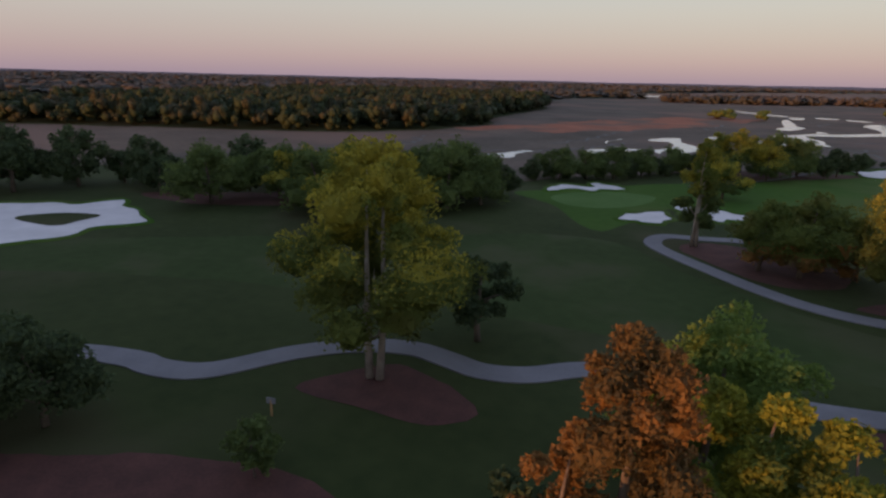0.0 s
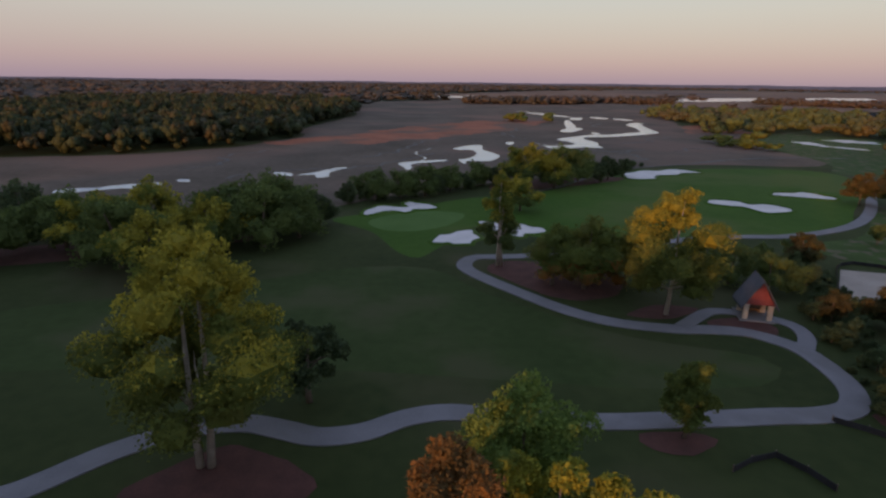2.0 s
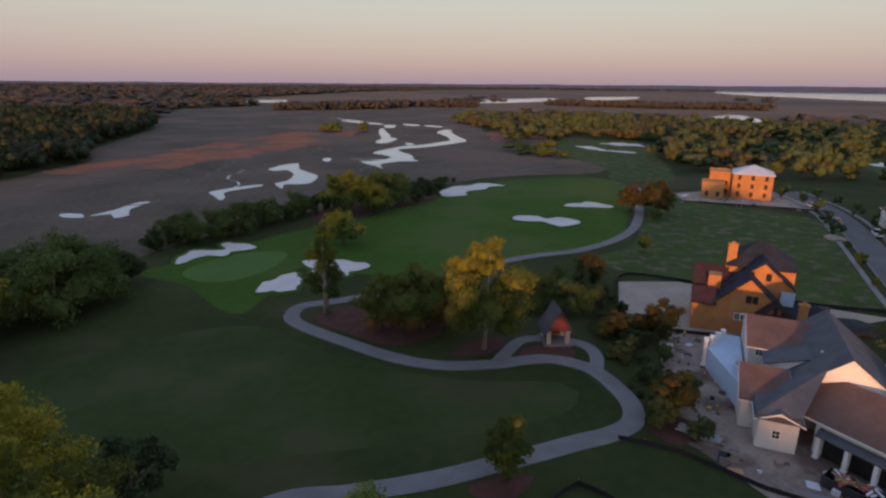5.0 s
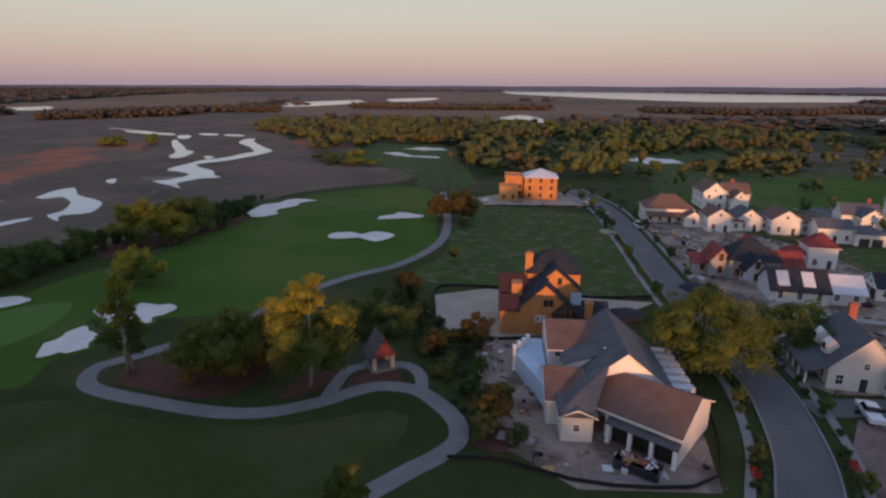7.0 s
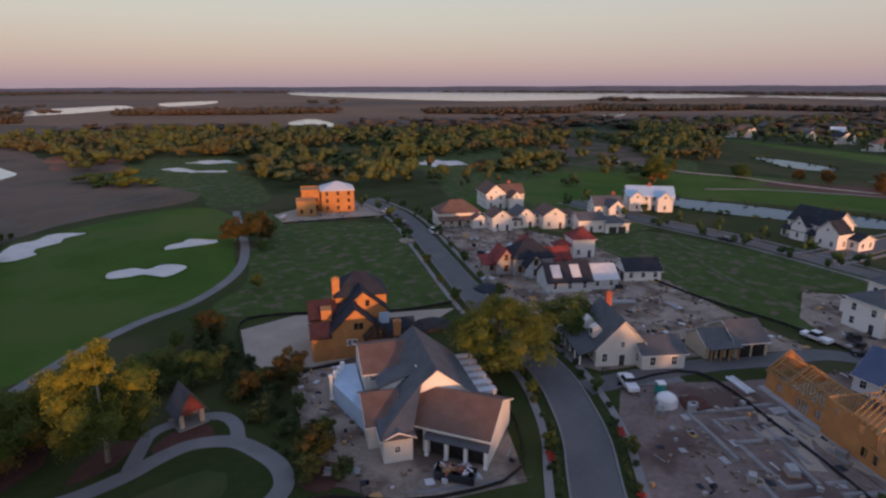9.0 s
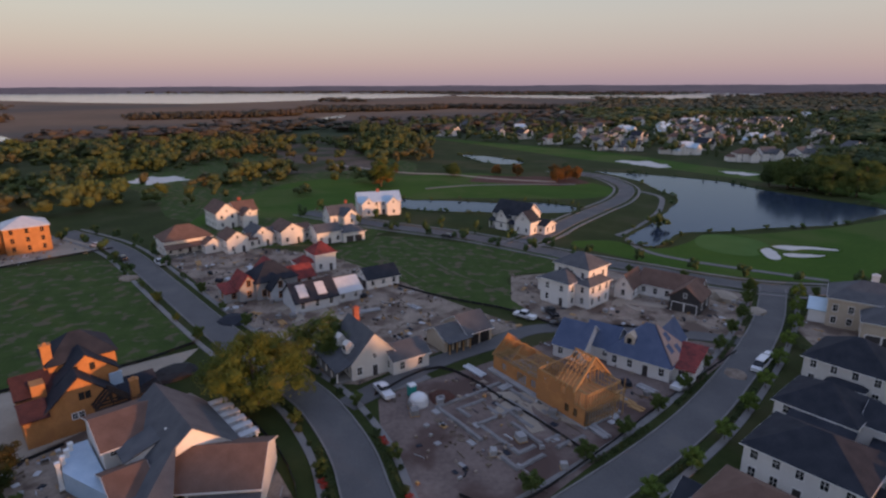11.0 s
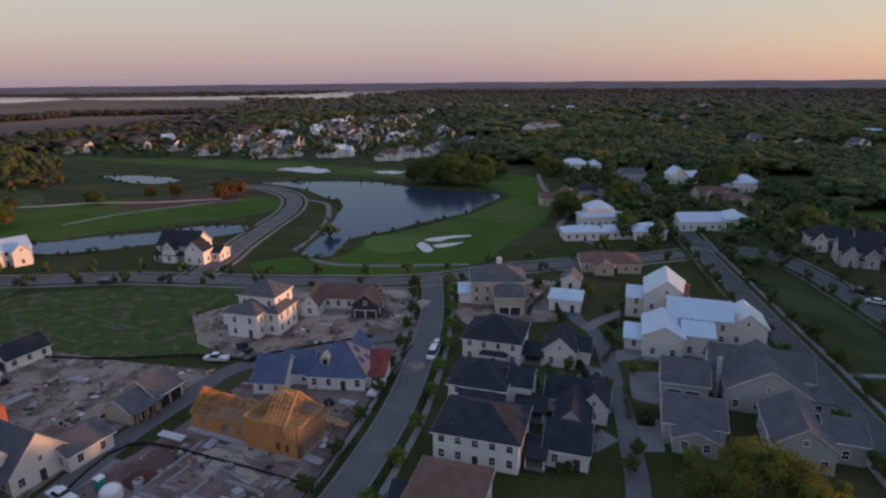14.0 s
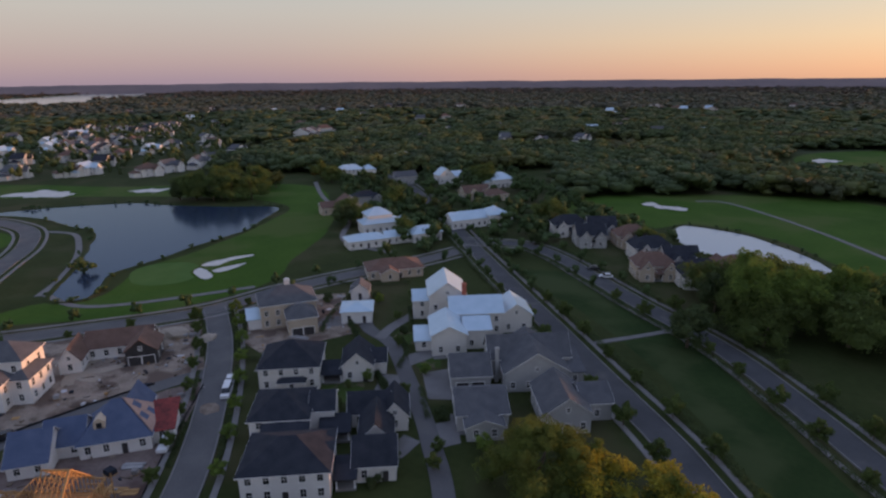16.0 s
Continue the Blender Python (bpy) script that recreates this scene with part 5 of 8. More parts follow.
woods("village_wood", scatter(W_TOWN, 9.0, 4, 0.92, WOODGAP), L_WOODDK, "deep green woodland round the village", seed=4, height=(9, 12.5), width=(8, 13))
woods("south_wood", scatter([(-18.2, -311.6), (6.6, -381.2), (-44.7, -527.5), (-298.1, -496.9), (-343.2, -244.1), (-140.3, -221), (-67.5, -248.7)], 11, 5, 0.85, WOODGAP), L_WOODDK, "deep green woodland behind the boulevard", seed=5, height=(10, 17), width=(5, 8))
woods("village_trees", scatter([(417.7, -239.3), (473, -103.5), (600, 61), (758, 55), (891, -125), (1144, -520), (768, -601), (525.1, -338), (424.2, -263.5)], 15, 6, 0.6), L_WOODDK, "scattered trees between village houses", True, seed=6, height=(6, 11), width=(3, 6))
woods("roadside_trees", scatter(WOODGAP[0], 17, 16, 0.5), L_WOODDK, "low trees round houses in the woods", seed=16, height=(4, 7), width=(3, 5))
woods("marsh_islets", [(x + 16 * math.cos(i * 2.1), y + 9 * math.sin(i * 1.7)) for x, y, n in ((122.3, 418.6, 0), (86.7, 463.2, 9), (316.9, 227.6, 0)) for i in range(n)] + [(163 + 7 * math.cos(i * 2.4), 269 + 5 * i) for i in range(8)], L_OLIVE, "small wooded hummocks in the marsh", seed=7, height=(4, 8), width=(4, 7))


def belt(a, b, depth, n, seed):
    rng = np.random.default_rng(seed)
    t = rng.random(n)
    k = np.stack([a[0] + (b[0] - a[0]) * t, a[1] + (b[1] - a[1]) * t], 1)
    u = np.array([b[1] - a[1], a[0] - b[0]]) / math.hypot(b[0] - a[0], b[1] - a[1])
    w = depth * np.sin(math.pi * np.clip(t, 0.04, 0.96)) ** 0.6
    return k + u * (rng.uniform(-0.5, 0.5, n) * w)[:, None]


for i, (a, b, dp, n) in enumerate([((880, 555), (1035, 335), 75, 420), ((1130, 365), (1345, 95), 85, 520), ((1390, 130), (1310, -340), 90, 700), ((560, 955), (825, 705), 70, 480), ((70, 830), (265, 890), 80, 320), ((276, 945), (380, 870), 50, 160), ((1290, 395), (1260, 130), 60, 320)]):
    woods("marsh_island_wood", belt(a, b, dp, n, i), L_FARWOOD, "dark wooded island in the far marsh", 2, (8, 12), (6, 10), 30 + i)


rq = random.Random(77)
FAR_ROOFS = []
for i in range(44):
    a, r = radians(rq.uniform(-108, -34)), rq.uniform(700, 1500)
    FAR_ROOFS.append((r * math.cos(a), r * math.sin(a)))


def far_spots():
    """Far woodland, thinning in belts, kept off the river and the open marsh."""
    rng = np.random.default_rng(11)
    out = []
    for r0, r1, n in ((650, 1000, 3000), (1000, 1600, 7500), (1600, 2600, 9500), (2600, 4300, 9500)):
        r, a = np.sqrt(rng.uniform(r0 * r0, r1 * r1, n)), rng.uniform(-math.pi, math.pi, n)
        out.append(np.stack([r * np.cos(a), r * np.sin(a)], 1))
    q = np.concatenate(out)
    for k in ("wide_river", "river_arm", "river_bend", "river_inlet", "marsh_channel", "river_reach"):
        q = q[~inside(q, WATERS[k])]
    q = q[~inside(q, marsh_pts)]
    q = q[~inside(q, VILLAGE_GROUND)]
    for x, y in FAR_ROOFS:
        k = math.hypot(x, y)
        along, across = k - (q[:, 0] * x + q[:, 1] * y) / k, np.abs(q[:, 0] * y - q[:, 1] * x) / k
        q = q[~((along > -28) & (along < 75) & (across < 30))]
    m = inside(q, far_marsh)
    lump = np.array([noise.noise((p[0] / 420, p[1] / 420, 3.3)) for p in q])
    near = np.linalg.norm(q, axis=1) < 2600
    return q[~m | ((lump > 0.42) & near)]


FAR = far_spots()
d = np.linalg.norm(FAR, axis=1)
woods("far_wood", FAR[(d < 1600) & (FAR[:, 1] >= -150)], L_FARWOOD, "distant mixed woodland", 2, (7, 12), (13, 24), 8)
south = FAR[:, 1] < -150
woods("far_south_wood", FAR[(d < 1250) & south], L_WOODDK, "distant green woodland", 1, (8, 13), (15, 26), 10)
woods("hazy_south_wood", FAR[(d >= 1250) & (d < 2600) & south], L_SOUTHFAR, "distant green woodland tinted for haze", 2, (8, 13), (15, 27), 14)
woods("farthest_wood", FAR[(d >= 1600) & ~(south & (d < 2600))], L_FARWOOD, "horizon woodland tinted for haze", 2, (9, 15), (16, 30), 9)


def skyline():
    """A continuous far-wood belt closes the horizon, its height fitted to the camera's view."""
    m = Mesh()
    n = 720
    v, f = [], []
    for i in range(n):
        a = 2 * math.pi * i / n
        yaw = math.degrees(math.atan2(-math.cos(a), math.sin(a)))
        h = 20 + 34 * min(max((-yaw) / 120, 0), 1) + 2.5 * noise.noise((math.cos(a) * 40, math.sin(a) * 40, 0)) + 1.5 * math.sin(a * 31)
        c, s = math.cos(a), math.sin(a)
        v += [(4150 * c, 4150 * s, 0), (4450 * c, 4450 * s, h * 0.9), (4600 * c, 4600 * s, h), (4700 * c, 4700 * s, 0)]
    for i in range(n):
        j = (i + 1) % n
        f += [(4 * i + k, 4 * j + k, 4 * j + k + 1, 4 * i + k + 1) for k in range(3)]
    return tagged(new("horizon_woods", m.add(v, f).data("horizon_woods", HORIZON, smooth=True)), "continuous backdrop belt of far woods on the horizon with haze glow", "woods", kind="stuff")


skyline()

# ---- houses ----


def window_meshes(w, h, trim, name="window"):
    m = Mesh()
    b = 0.11
    m.box(-w / 2 - b, -0.07, -b, -w / 2, 0.05, h + b).box(w / 2, -0.07, -b, w / 2 + b, 0.05, h + b)
    m.box(-w / 2, -0.07, h, w / 2, 0.05, h + b).box(-w / 2, -0.11, -b, w / 2, 0.05, 0)
    m.box(-w / 2, -0.04, h / 2 - 0.03, w / 2, 0.04, h / 2 + 0.03).box(-0.025, -0.035, 0, 0.025, 0.035, h / 2 - 0.03).box(-0.025, -0.035, h / 2 + 0.03, 0.025, 0.035, h)
    p = Mesh().box(-w / 2, -0.02, 0, w / 2, 0.03, h)
    return m.data(name, trim), p.data("pane", GLASS)


WIN = window_meshes(0.95, 1.5, TRIM)
WINS = window_meshes(0.7, 0.9, TRIM)
DARKWIN = window_meshes(1.0, 1.6, OSB)
DOORM = Mesh().box(-0.5, -0.06, 0, 0.5, 0.04, 2.1).box(-0.62, -0.04, 0, -0.5, 0.05, 2.22, 1).box(0.5, -0.04, 0, 0.62, 0.05, 2.22, 1).box(-0.5, -0.04, 2.1, 0.5, 0.05, 2.22, 1).data("door", DOOR, TRIM)
GARAGE = Mesh().box(-1.35, -0.05, 0, 1.35, 0.03, 2.2).box(-1.5, -0.07, 0, -1.35, 0.04, 2.35, 1).box(1.35, -0.07, 0, 1.5, 0.04, 2.35, 1).box(-1.35, -0.07, 2.2, 1.35, 0.04, 2.35, 1).data("garage_door", DOOR, TRIM)
SIDES = {"f": 0, "r": 90, "b": 180, "l": -90}


def side_frame(wg, side):
    """Start point, direction and length of one side of a wing, seen from outside left to right."""
    x0, y0, w, d = wg[:4]
    return {"f": ((x0, y0), (1, 0), w), "r": ((x0 + w, y0), (0, 1), d), "b": ((x0 + w, y0 + d), (-1, 0), w), "l": ((x0, y0 + d), (0, -1), d)}[side]


def wall_mesh(wg, mat):
    x0, y0, w, d, e, r, st = wg[:7]
    m = Mesh()
    if st == "gx":
        m.extrude([(0, 0), (d, 0), (d, e), (d / 2, r), (0, e)], (x0, y0), "x", w)
    elif st == "gy":
        m.extrude([(0, 0), (w, 0), (w, e), (w / 2, r), (0, e)], (x0, y0), "y", d)
    elif st == "shed":
        m.extrude([(0, 0), (d, 0), (d, r), (0, e)], (x0, y0), "x", w)
    else:
        m.box(x0, y0, 0, x0 + w, y0 + d, e)
    return m.data("wall", mat)


def roof_mesh(wg, mat, o=0.45, th=0.2):
    x0, y0, w, d, e, r, st = wg[:7]
    m = Mesh()
    if st in ("gx", "gy"):
        a = d if st == "gx" else w
        s = (r - e) / (a / 2)
        lo, up = e - o * s + 0.02, th * math.hypot(1, s)
        prof = [(-o, lo), (a / 2, r + 0.02), (a + o, lo), (a + o, lo + up), (a / 2, r + 0.02 + up), (-o, lo + up)]
        p0 = (x0 - o * 0.8, y0) if st == "gx" else (x0, y0 - o * 0.8)
        m.extrude(prof, p0, "x" if st == "gx" else "y", (w if st == "gx" else d) + 1.6 * o)
    elif st == "shed":
        s = (r - e) / d
        m.extrude([(-o, e - o * s + 0.02), (d + o, r + o * s + 0.02), (d + o, r + o * s + 0.22), (-o, e - o * s + 0.22)], (x0 - o, y0), "x", w + 2 * o)
    elif st == "flat":
        m.extrude([(-0.25, e), (d + 0.25, e), (d + 0.25, e + r), (d, e + r), (d, e + 0.25), (0, e + 0.25), (0, e + r), (-0.25, e + r)], (x0 - 0.25, y0), "x", w + 0.5)
    else:
        k = min(w, d) / 2
        rx0, rx1, ry0, ry1 = (x0 + k, x0 + w - k, y0 + d / 2, y0 + d / 2) if w >= d else (x0 + w / 2, x0 + w / 2, y0 + k, y0 + d - k)
        if abs(w - d) < 0.4:
            rx0, rx1 = rx0 - 0.3, rx1 + 0.3
        zl = e - 0.12
        v = [(x0 - o, y0 - o, zl), (x0 + w + o, y0 - o, zl), (x0 + w + o, y0 + d + o, zl), (x0 - o, y0 + d + o, zl)]
        v += [(p[0], p[1], zl + th) for p in v] + [(rx0, ry0, r), (rx1, ry1, r)]
        f = [(3, 2, 1, 0), (0, 1, 5, 4), (1, 2, 6, 5), (2, 3, 7, 6), (3, 0, 4, 7)]
        f += [(4, 5, 9, 8), (6, 7, 8, 9), (5, 6, 9), (7, 4, 8)] if w >= d else [(5, 6, 9, 8), (7, 4, 8, 9), (4, 5, 8), (6, 7, 9)]
        m.add(v, f)
    return m.data("roof", mat)


def fascia_mesh(wg, mat, o=0.45, th=0.2):
    """One white board that runs round the eaves and up the gables."""
    x0, y0, w, d, e, r, st = wg[:7]
    if st in ("gx", "gy"):
        a, b = (d, w) if st == "gx" else (w, d)
        s = (r - e) / (a / 2)
        lo, up = e - o * s + 0.02, th * math.hypot(1, s) * 0.4
        n = b + 0.8 * o
        loop = [(-o, -0.8 * o, lo + up), (a / 2, -0.8 * o, r + up), (a + o, -0.8 * o, lo + up), (a + o, n, lo + up), (a / 2, n, r + up), (-o, n, lo + up)]
        loop = [(v, u, z) if st == "gx" else (u, v, z) for u, v, z in loop]
    else:
        z = e - 0.06
        loop = [(-o, -o, z), (w + o, -o, z), (w + o, d + o, z), (-o, d + o, z)]
    m, k, vs = Mesh(), len(loop), []
    for u, v, z in loop:
        su, sv = (0 if abs(u - w / 2) < 0.01 else math.copysign(0.05, u - w / 2)), (0 if abs(v - d / 2) < 0.01 else math.copysign(0.05, v - d / 2))
        vs += [(x0 + u + f * su, y0 + v + f * sv, z + h) for f, h in ((1, -0.09), (1, 0.07), (-1, 0.07), (-1, -0.09))]
    m.add(vs, [(4 * i + j, 4 * ((i + 1) % k) + j, 4 * ((i + 1) % k) + (j + 1) % 4, 4 * i + (j + 1) % 4) for i in range(k) for j in range(4)])
    return m.data("fascia", mat)


def covered(x, y, z, wings, me_):
    return any(g is not me_ and g[0] - 0.1 < x < g[0] + g[2] + 0.1 and g[1] - 0.1 < y < g[1] + g[3] + 0.1 and z < g[4] + 0.4 for g in wings)


def put_on(ob, wg, side, t, z, meshes, name="window"):
    (sx, sy), (dx, dy), _ = side_frame(wg, side)
    x, y = sx + dx * t, sy + dy * t
    at = pose(x, y, z, 0, 0, SIDES[side])
    if isinstance(meshes, tuple):
        w = part(name, meshes[0], ob, at=at)
        part("pane", meshes[1], w)
        return w
    return part(name, meshes, ob, at=at)


def house(label, x, y, deg, wings, wall, roof, group="", sides="flr", gap=2.7, win=WIN, door=True, chimneys=(), garages=(), porch=None, category="house", name="house", chim_mat=None, fascia=True):
    """wings: (x0, y0, width, depth, eave, ridge, style, wall, roof); the first one is the main block."""
    ob = root(name, x, y, deg)
    wings = [tuple(g) + (None, None)[: 9 - len(g)] for g in wings]
    for gi, g in enumerate(wings):
        part("wall", wall_mesh(g, g[7] or wall), ob)
        part("roof", roof_mesh(g, g[8] or roof), ob)
        if fascia and g[6] in ("gx", "gy", "hip") and (g[7] or wall) in (WHITE, CREAM, GREYWALL, TANWALL):
            part("fascia", fascia_mesh(g, TRIM), ob, "white eaves board")
        for sd in sides:
            start, dr, length = side_frame(g, sd)
            top = g[4] if not (g[6] == "shed" and sd == "b") else g[5]
            floors = max(1, int(top / 2.75))
            n = int((length - 0.8) / gap)
            for fl in range(floors):
                z = 0.95 + fl * 2.85
                if win is None or z + 1.6 > top:
                    continue
                for i in range(n):
                    t = length * (i + 0.5) / n
                    px, py = start[0] + dr[0] * t, start[1] + dr[1] * t
                    if covered(px, py, z, wings, g) or (fl == 0 and gi == 0 and sd == "f" and door and i == n // 2) or (fl == 0 and any(w == gi and q == sd and abs(t - c) < 2.4 for w, q, c in garages)):
                        continue
                    put_on(ob, g, sd, t, z, win)
            gable = (g[6] == "gx" and sd in "lr") or (g[6] == "gy" and sd in "fb")
            if win is not None and gable and g[5] - g[4] > 2.2:
                px, py = start[0] + dr[0] * length / 2, start[1] + dr[1] * length / 2
                if not covered(px, py, g[4] + 0.5, wings, g):
                    put_on(ob, g, sd, length / 2, g[4] + 0.25, WINS if win is WIN else win)
    if door:
        g = wings[0]
        n = max(1, int((g[2] - 0.8) / gap))
        put_on(ob, g, "f", g[2] * (n // 2 + 0.5) / n, 0.05, DOORM, "door")
    for gi, sd, c in garages:
        put_on(ob, wings[gi], sd, c, 0.02, GARAGE, "garage_door")
    for cx, cy, ctop, cs in chimneys:
        m = Mesh().box(cx - cs, cy - cs * 0.75, 0.0, cx + cs, cy + cs * 0.75, ctop - 0.35).box(cx - cs - 0.1, cy - cs * 0.75 - 0.1, ctop - 0.35, cx + cs + 0.1, cy + cs * 0.75 + 0.1, ctop - 0.1)
        m.box(cx - cs * 0.4, cy - cs * 0.4, ctop - 0.1, cx + cs * 0.4, cy + cs * 0.4, ctop + 0.2)
        part("chimney", m.data("chimney", chim_mat or BRICK), ob, "brick chimney stack")
    if porch:
        px, py, pw, pd, ph = porch
        part("porch_roof", roof_mesh((px, py, pw, pd, ph, ph + 0.9, "shed"), roof, 0.3), ob)
        part("porch_floor", Mesh().box(px, py, 0, px + pw, py + pd - 0.02, 0.45).data("porch_floor", KERB), ob)
        n = max(2, int(pw / 2.6) + 1)
        post = Mesh().box(-0.11, -0.11, 0.45, 0.11, 0.11, ph + 0.05).box(-0.16, -0.16, 0.45, 0.16, 0.16, 0.65).box(-0.16, -0.16, ph - 0.15, 0.16, 0.16, ph + 0.05).data("porch_post", TRIM)
        for i in range(n):
            part("porch_post", post, ob, at=pose(px + 0.2 + (pw - 0.4) * i / (n - 1), py + 0.2, 0))
    return tagged(ob, label, category, group)


# the large cream house with garages, still being built
h1 = house("large cream house under construction with grey and brown roof", 60, 35.5, -44, [
    (-6.7, 4.0, 13.2, 15.5, 3.9, 9.3, "gy", CREAM, GREYSHINGLE), (-8.9, -2.2, 3.9, 4.0, 3.6, 4.5, "gy", CREAM, GREYSHINGLE),
    (-10.4, 1.5, 4.6, 9.0, 3.7, 5.9, "gx", CREAM, BROWNSHINGLE), (-9.3, 12.0, 8.6, 11.0, 5.9, 8.0, "gx", CREAM, BROWNSHINGLE)],
    CREAM, GREYSHINGLE, door=False, win=None)
W1M = pose(60, 35.5, 0, 0, 0, -44).inverted() @ pose(57.2, 37.3, 0, 0, 0, -80.2)
GW = (0.0, 0.0, 9.3, 10.8, 3.9, 6.6, "gx")
part("wall", wall_mesh(GW, CREAM), h1, at=W1M)
part("roof", roof_mesh((-3.6, 0, 12.9, 10.8, 3.9, 6.6, "gx"), BROWNSHINGLE, 0.4), h1, at=W1M)
part("fascia", fascia_mesh((-3.6, 0, 12.9, 10.8, 3.9, 6.6, "gx"), TRIM, 0.42), h1, "white eaves board", W1M)
BAYPANEL = Mesh().box(-1.25, -0.03, 0, 1.25, 0.03, 2.6).data("garage_opening", INNERSHADE)
for k in (2.3, 5.0, 7.7):
    part("garage_opening", BAYPANEL, h1, "dark panel standing for a shaded garage bay", W1M @ pose(k, 0, 0.02))
part("pent_roof", Mesh().add([(0.5, -1.1, 2.75), (9.5, -1.1, 2.75), (9.5, 0, 3.2), (0.5, 0, 3.2), (0.5, -1.1, 2.6), (9.5, -1.1, 2.6), (9.5, 0, 3.05), (0.5, 0, 3.05)], [(0, 1, 2, 3), (7, 6, 5, 4), (0, 4, 5, 1), (1, 5, 6, 2), (2, 6, 7, 3), (3, 7, 4, 0)]).data("pent_roof", GREYSHINGLE), h1, "narrow pent roof over garages", W1M)
for k in (0.85, 3.65, 6.35, 9.1):
    part("pillar", Mesh().box(k - 0.2, -1.0, 0, k + 0.2, -0.62, 2.64).box(k - 0.27, -1.06, 0, k + 0.27, -0.56, 0.3).data("pillar", TRIM), h1, "white square pillar", W1M)
put_on(h1, (-8.9, -2.2, 3.7, 8, 0, 0, "gy"), "f", 1.85, 1.5, WINS)
part("pent_roof", Mesh().add([(-9.1, -2.65, 3.75), (-5.0, -2.65, 3.75), (-5.0, -2.2, 4.1), (-9.1, -2.2, 4.1), (-9.1, -2.65, 3.63), (-5.0, -2.65, 3.63), (-5.0, -2.2, 3.9), (-9.1, -2.2, 3.9)], [(0, 1, 2, 3), (7, 6, 5, 4), (0, 4, 5, 1), (1, 5, 6, 2), (2, 6, 7, 3), (3, 7, 4, 0)]).data("pent_roof", GREYSHINGLE), h1, "narrow pent roof across a gable")
for k in (1.2, 2.2):
    put_on(h1, (-9.3, 12.0, 9.2, 12.5, 0, 0, "gx"), "f", k, 4.75, WINS)
dorm = part("dormer", Mesh().extrude([(0, 3.6), (0, 5.6), (4.9, 7.1)], (-7.5, 8.0), "y", 3.9).data("dormer", TRIM), h1, "white wedge-shaped dormer cheek")
part("dormer_roof", Mesh().add([(-7.9, 7.7, 5.5), (-2.4, 7.7, 7.2), (-2.4, 12.1, 7.2), (-7.9, 12.1, 5.5), (-7.9, 7.7, 5.68), (-2.4, 7.7, 7.38), (-2.4, 12.1, 7.38), (-7.9, 12.1, 5.68)], [(3, 2, 1, 0), (4, 5, 6, 7), (0, 1, 5, 4), (1, 2, 6, 5), (2, 3, 7, 6), (3, 0, 4, 7)]).data("dormer_roof", GREYSHINGLE), dorm)
part("roof_slope", Mesh().add([(-9.2, -2.3, 3.98), (-4.9, -2.0, 4.2), (-2.2, 4.0, 7.75), (-7.0, 6.0, 4.1), (-9.2, 3.0, 4.0)] + [(-9.2, -2.3, 4.16), (-4.9, -2.0, 4.38), (-2.2, 4.0, 7.93), (-7.0, 6.0, 4.28), (-9.2, 3.0, 4.18)], [(0, 1, 6, 5), (1, 2, 7, 6), (2, 3, 8, 7), (3, 4, 9, 8), (4, 0, 5, 9), (5, 6, 7), (5, 7, 8), (5, 8, 9), (2, 1, 0), (3, 2, 0), (4, 3, 0)]).data("roof_slope", GREYSHINGLE), h1, "grey slope running down over the bay")
part("gable_board", Mesh().extrude([(0.5, 4.2), (12.7, 4.2), (6.6, 9.2)], (-6.7, 3.86), "y", 0.12).data("gable_board", TRIM), h1, "bare pale gable end catching low sun")
WR = [(-13.8, 15.4), (-10.4, 6.0), (-9.6, 8.0), (-9.6, 21.5), (-12.2, 21.5)]
part("porch_wall", Mesh().add([(*p, 0) for p in WR] + [(*p, 3.1) for p in WR], [(0, 1, 6, 5), (1, 2, 7, 6), (2, 3, 8, 7), (3, 4, 9, 8), (4, 0, 5, 9), (5, 6, 7, 8, 9)]).data("porch_wall", WRAP), h1, "side entrance wall in pale blue wrap")
post = Mesh().box(-0.24, -0.24, 0, 0.24, 0.24, 4.3).box(-0.33, -0.33, 4.0, 0.33, 0.33, 4.35).box(-0.33, -0.33, 0, 0.33, 0.33, 0.35).data("porch_column", TRIM)
for px, py in ((-14.1, 16.0), (-13.3, 17.2), (-12.6, 18.6), (-11.9, 20.0)):
    part("porch_column", post, h1, "white square porch column", pose(px, py, 0))
for i in range(6):
    v0 = 7.4 + 2.35 * i
    part("porch_beam", Mesh().box(6.9, v0, 2.75, 10.4, v0 + 1.35, 2.92).box(7.0, v0 - 0.3, 2.55, 10.3, v0 - 0.15, 2.75).data("porch_beam", TARP), h1, "pale sheet on an unfinished side roof")
    part("porch_post", Mesh().box(10.0, v0 + 0.3, 0, 10.2, v0 + 0.5, 2.75).data("porch_post", TRIM), h1)
part("roof_vent", Mesh().tube([(-2.1, 8.5, 7.4), (-2.1, 8.5, 8.1)], [0.14, 0.14], 8).data("roof_vent", TRIM), h1, "short white vent pipe")

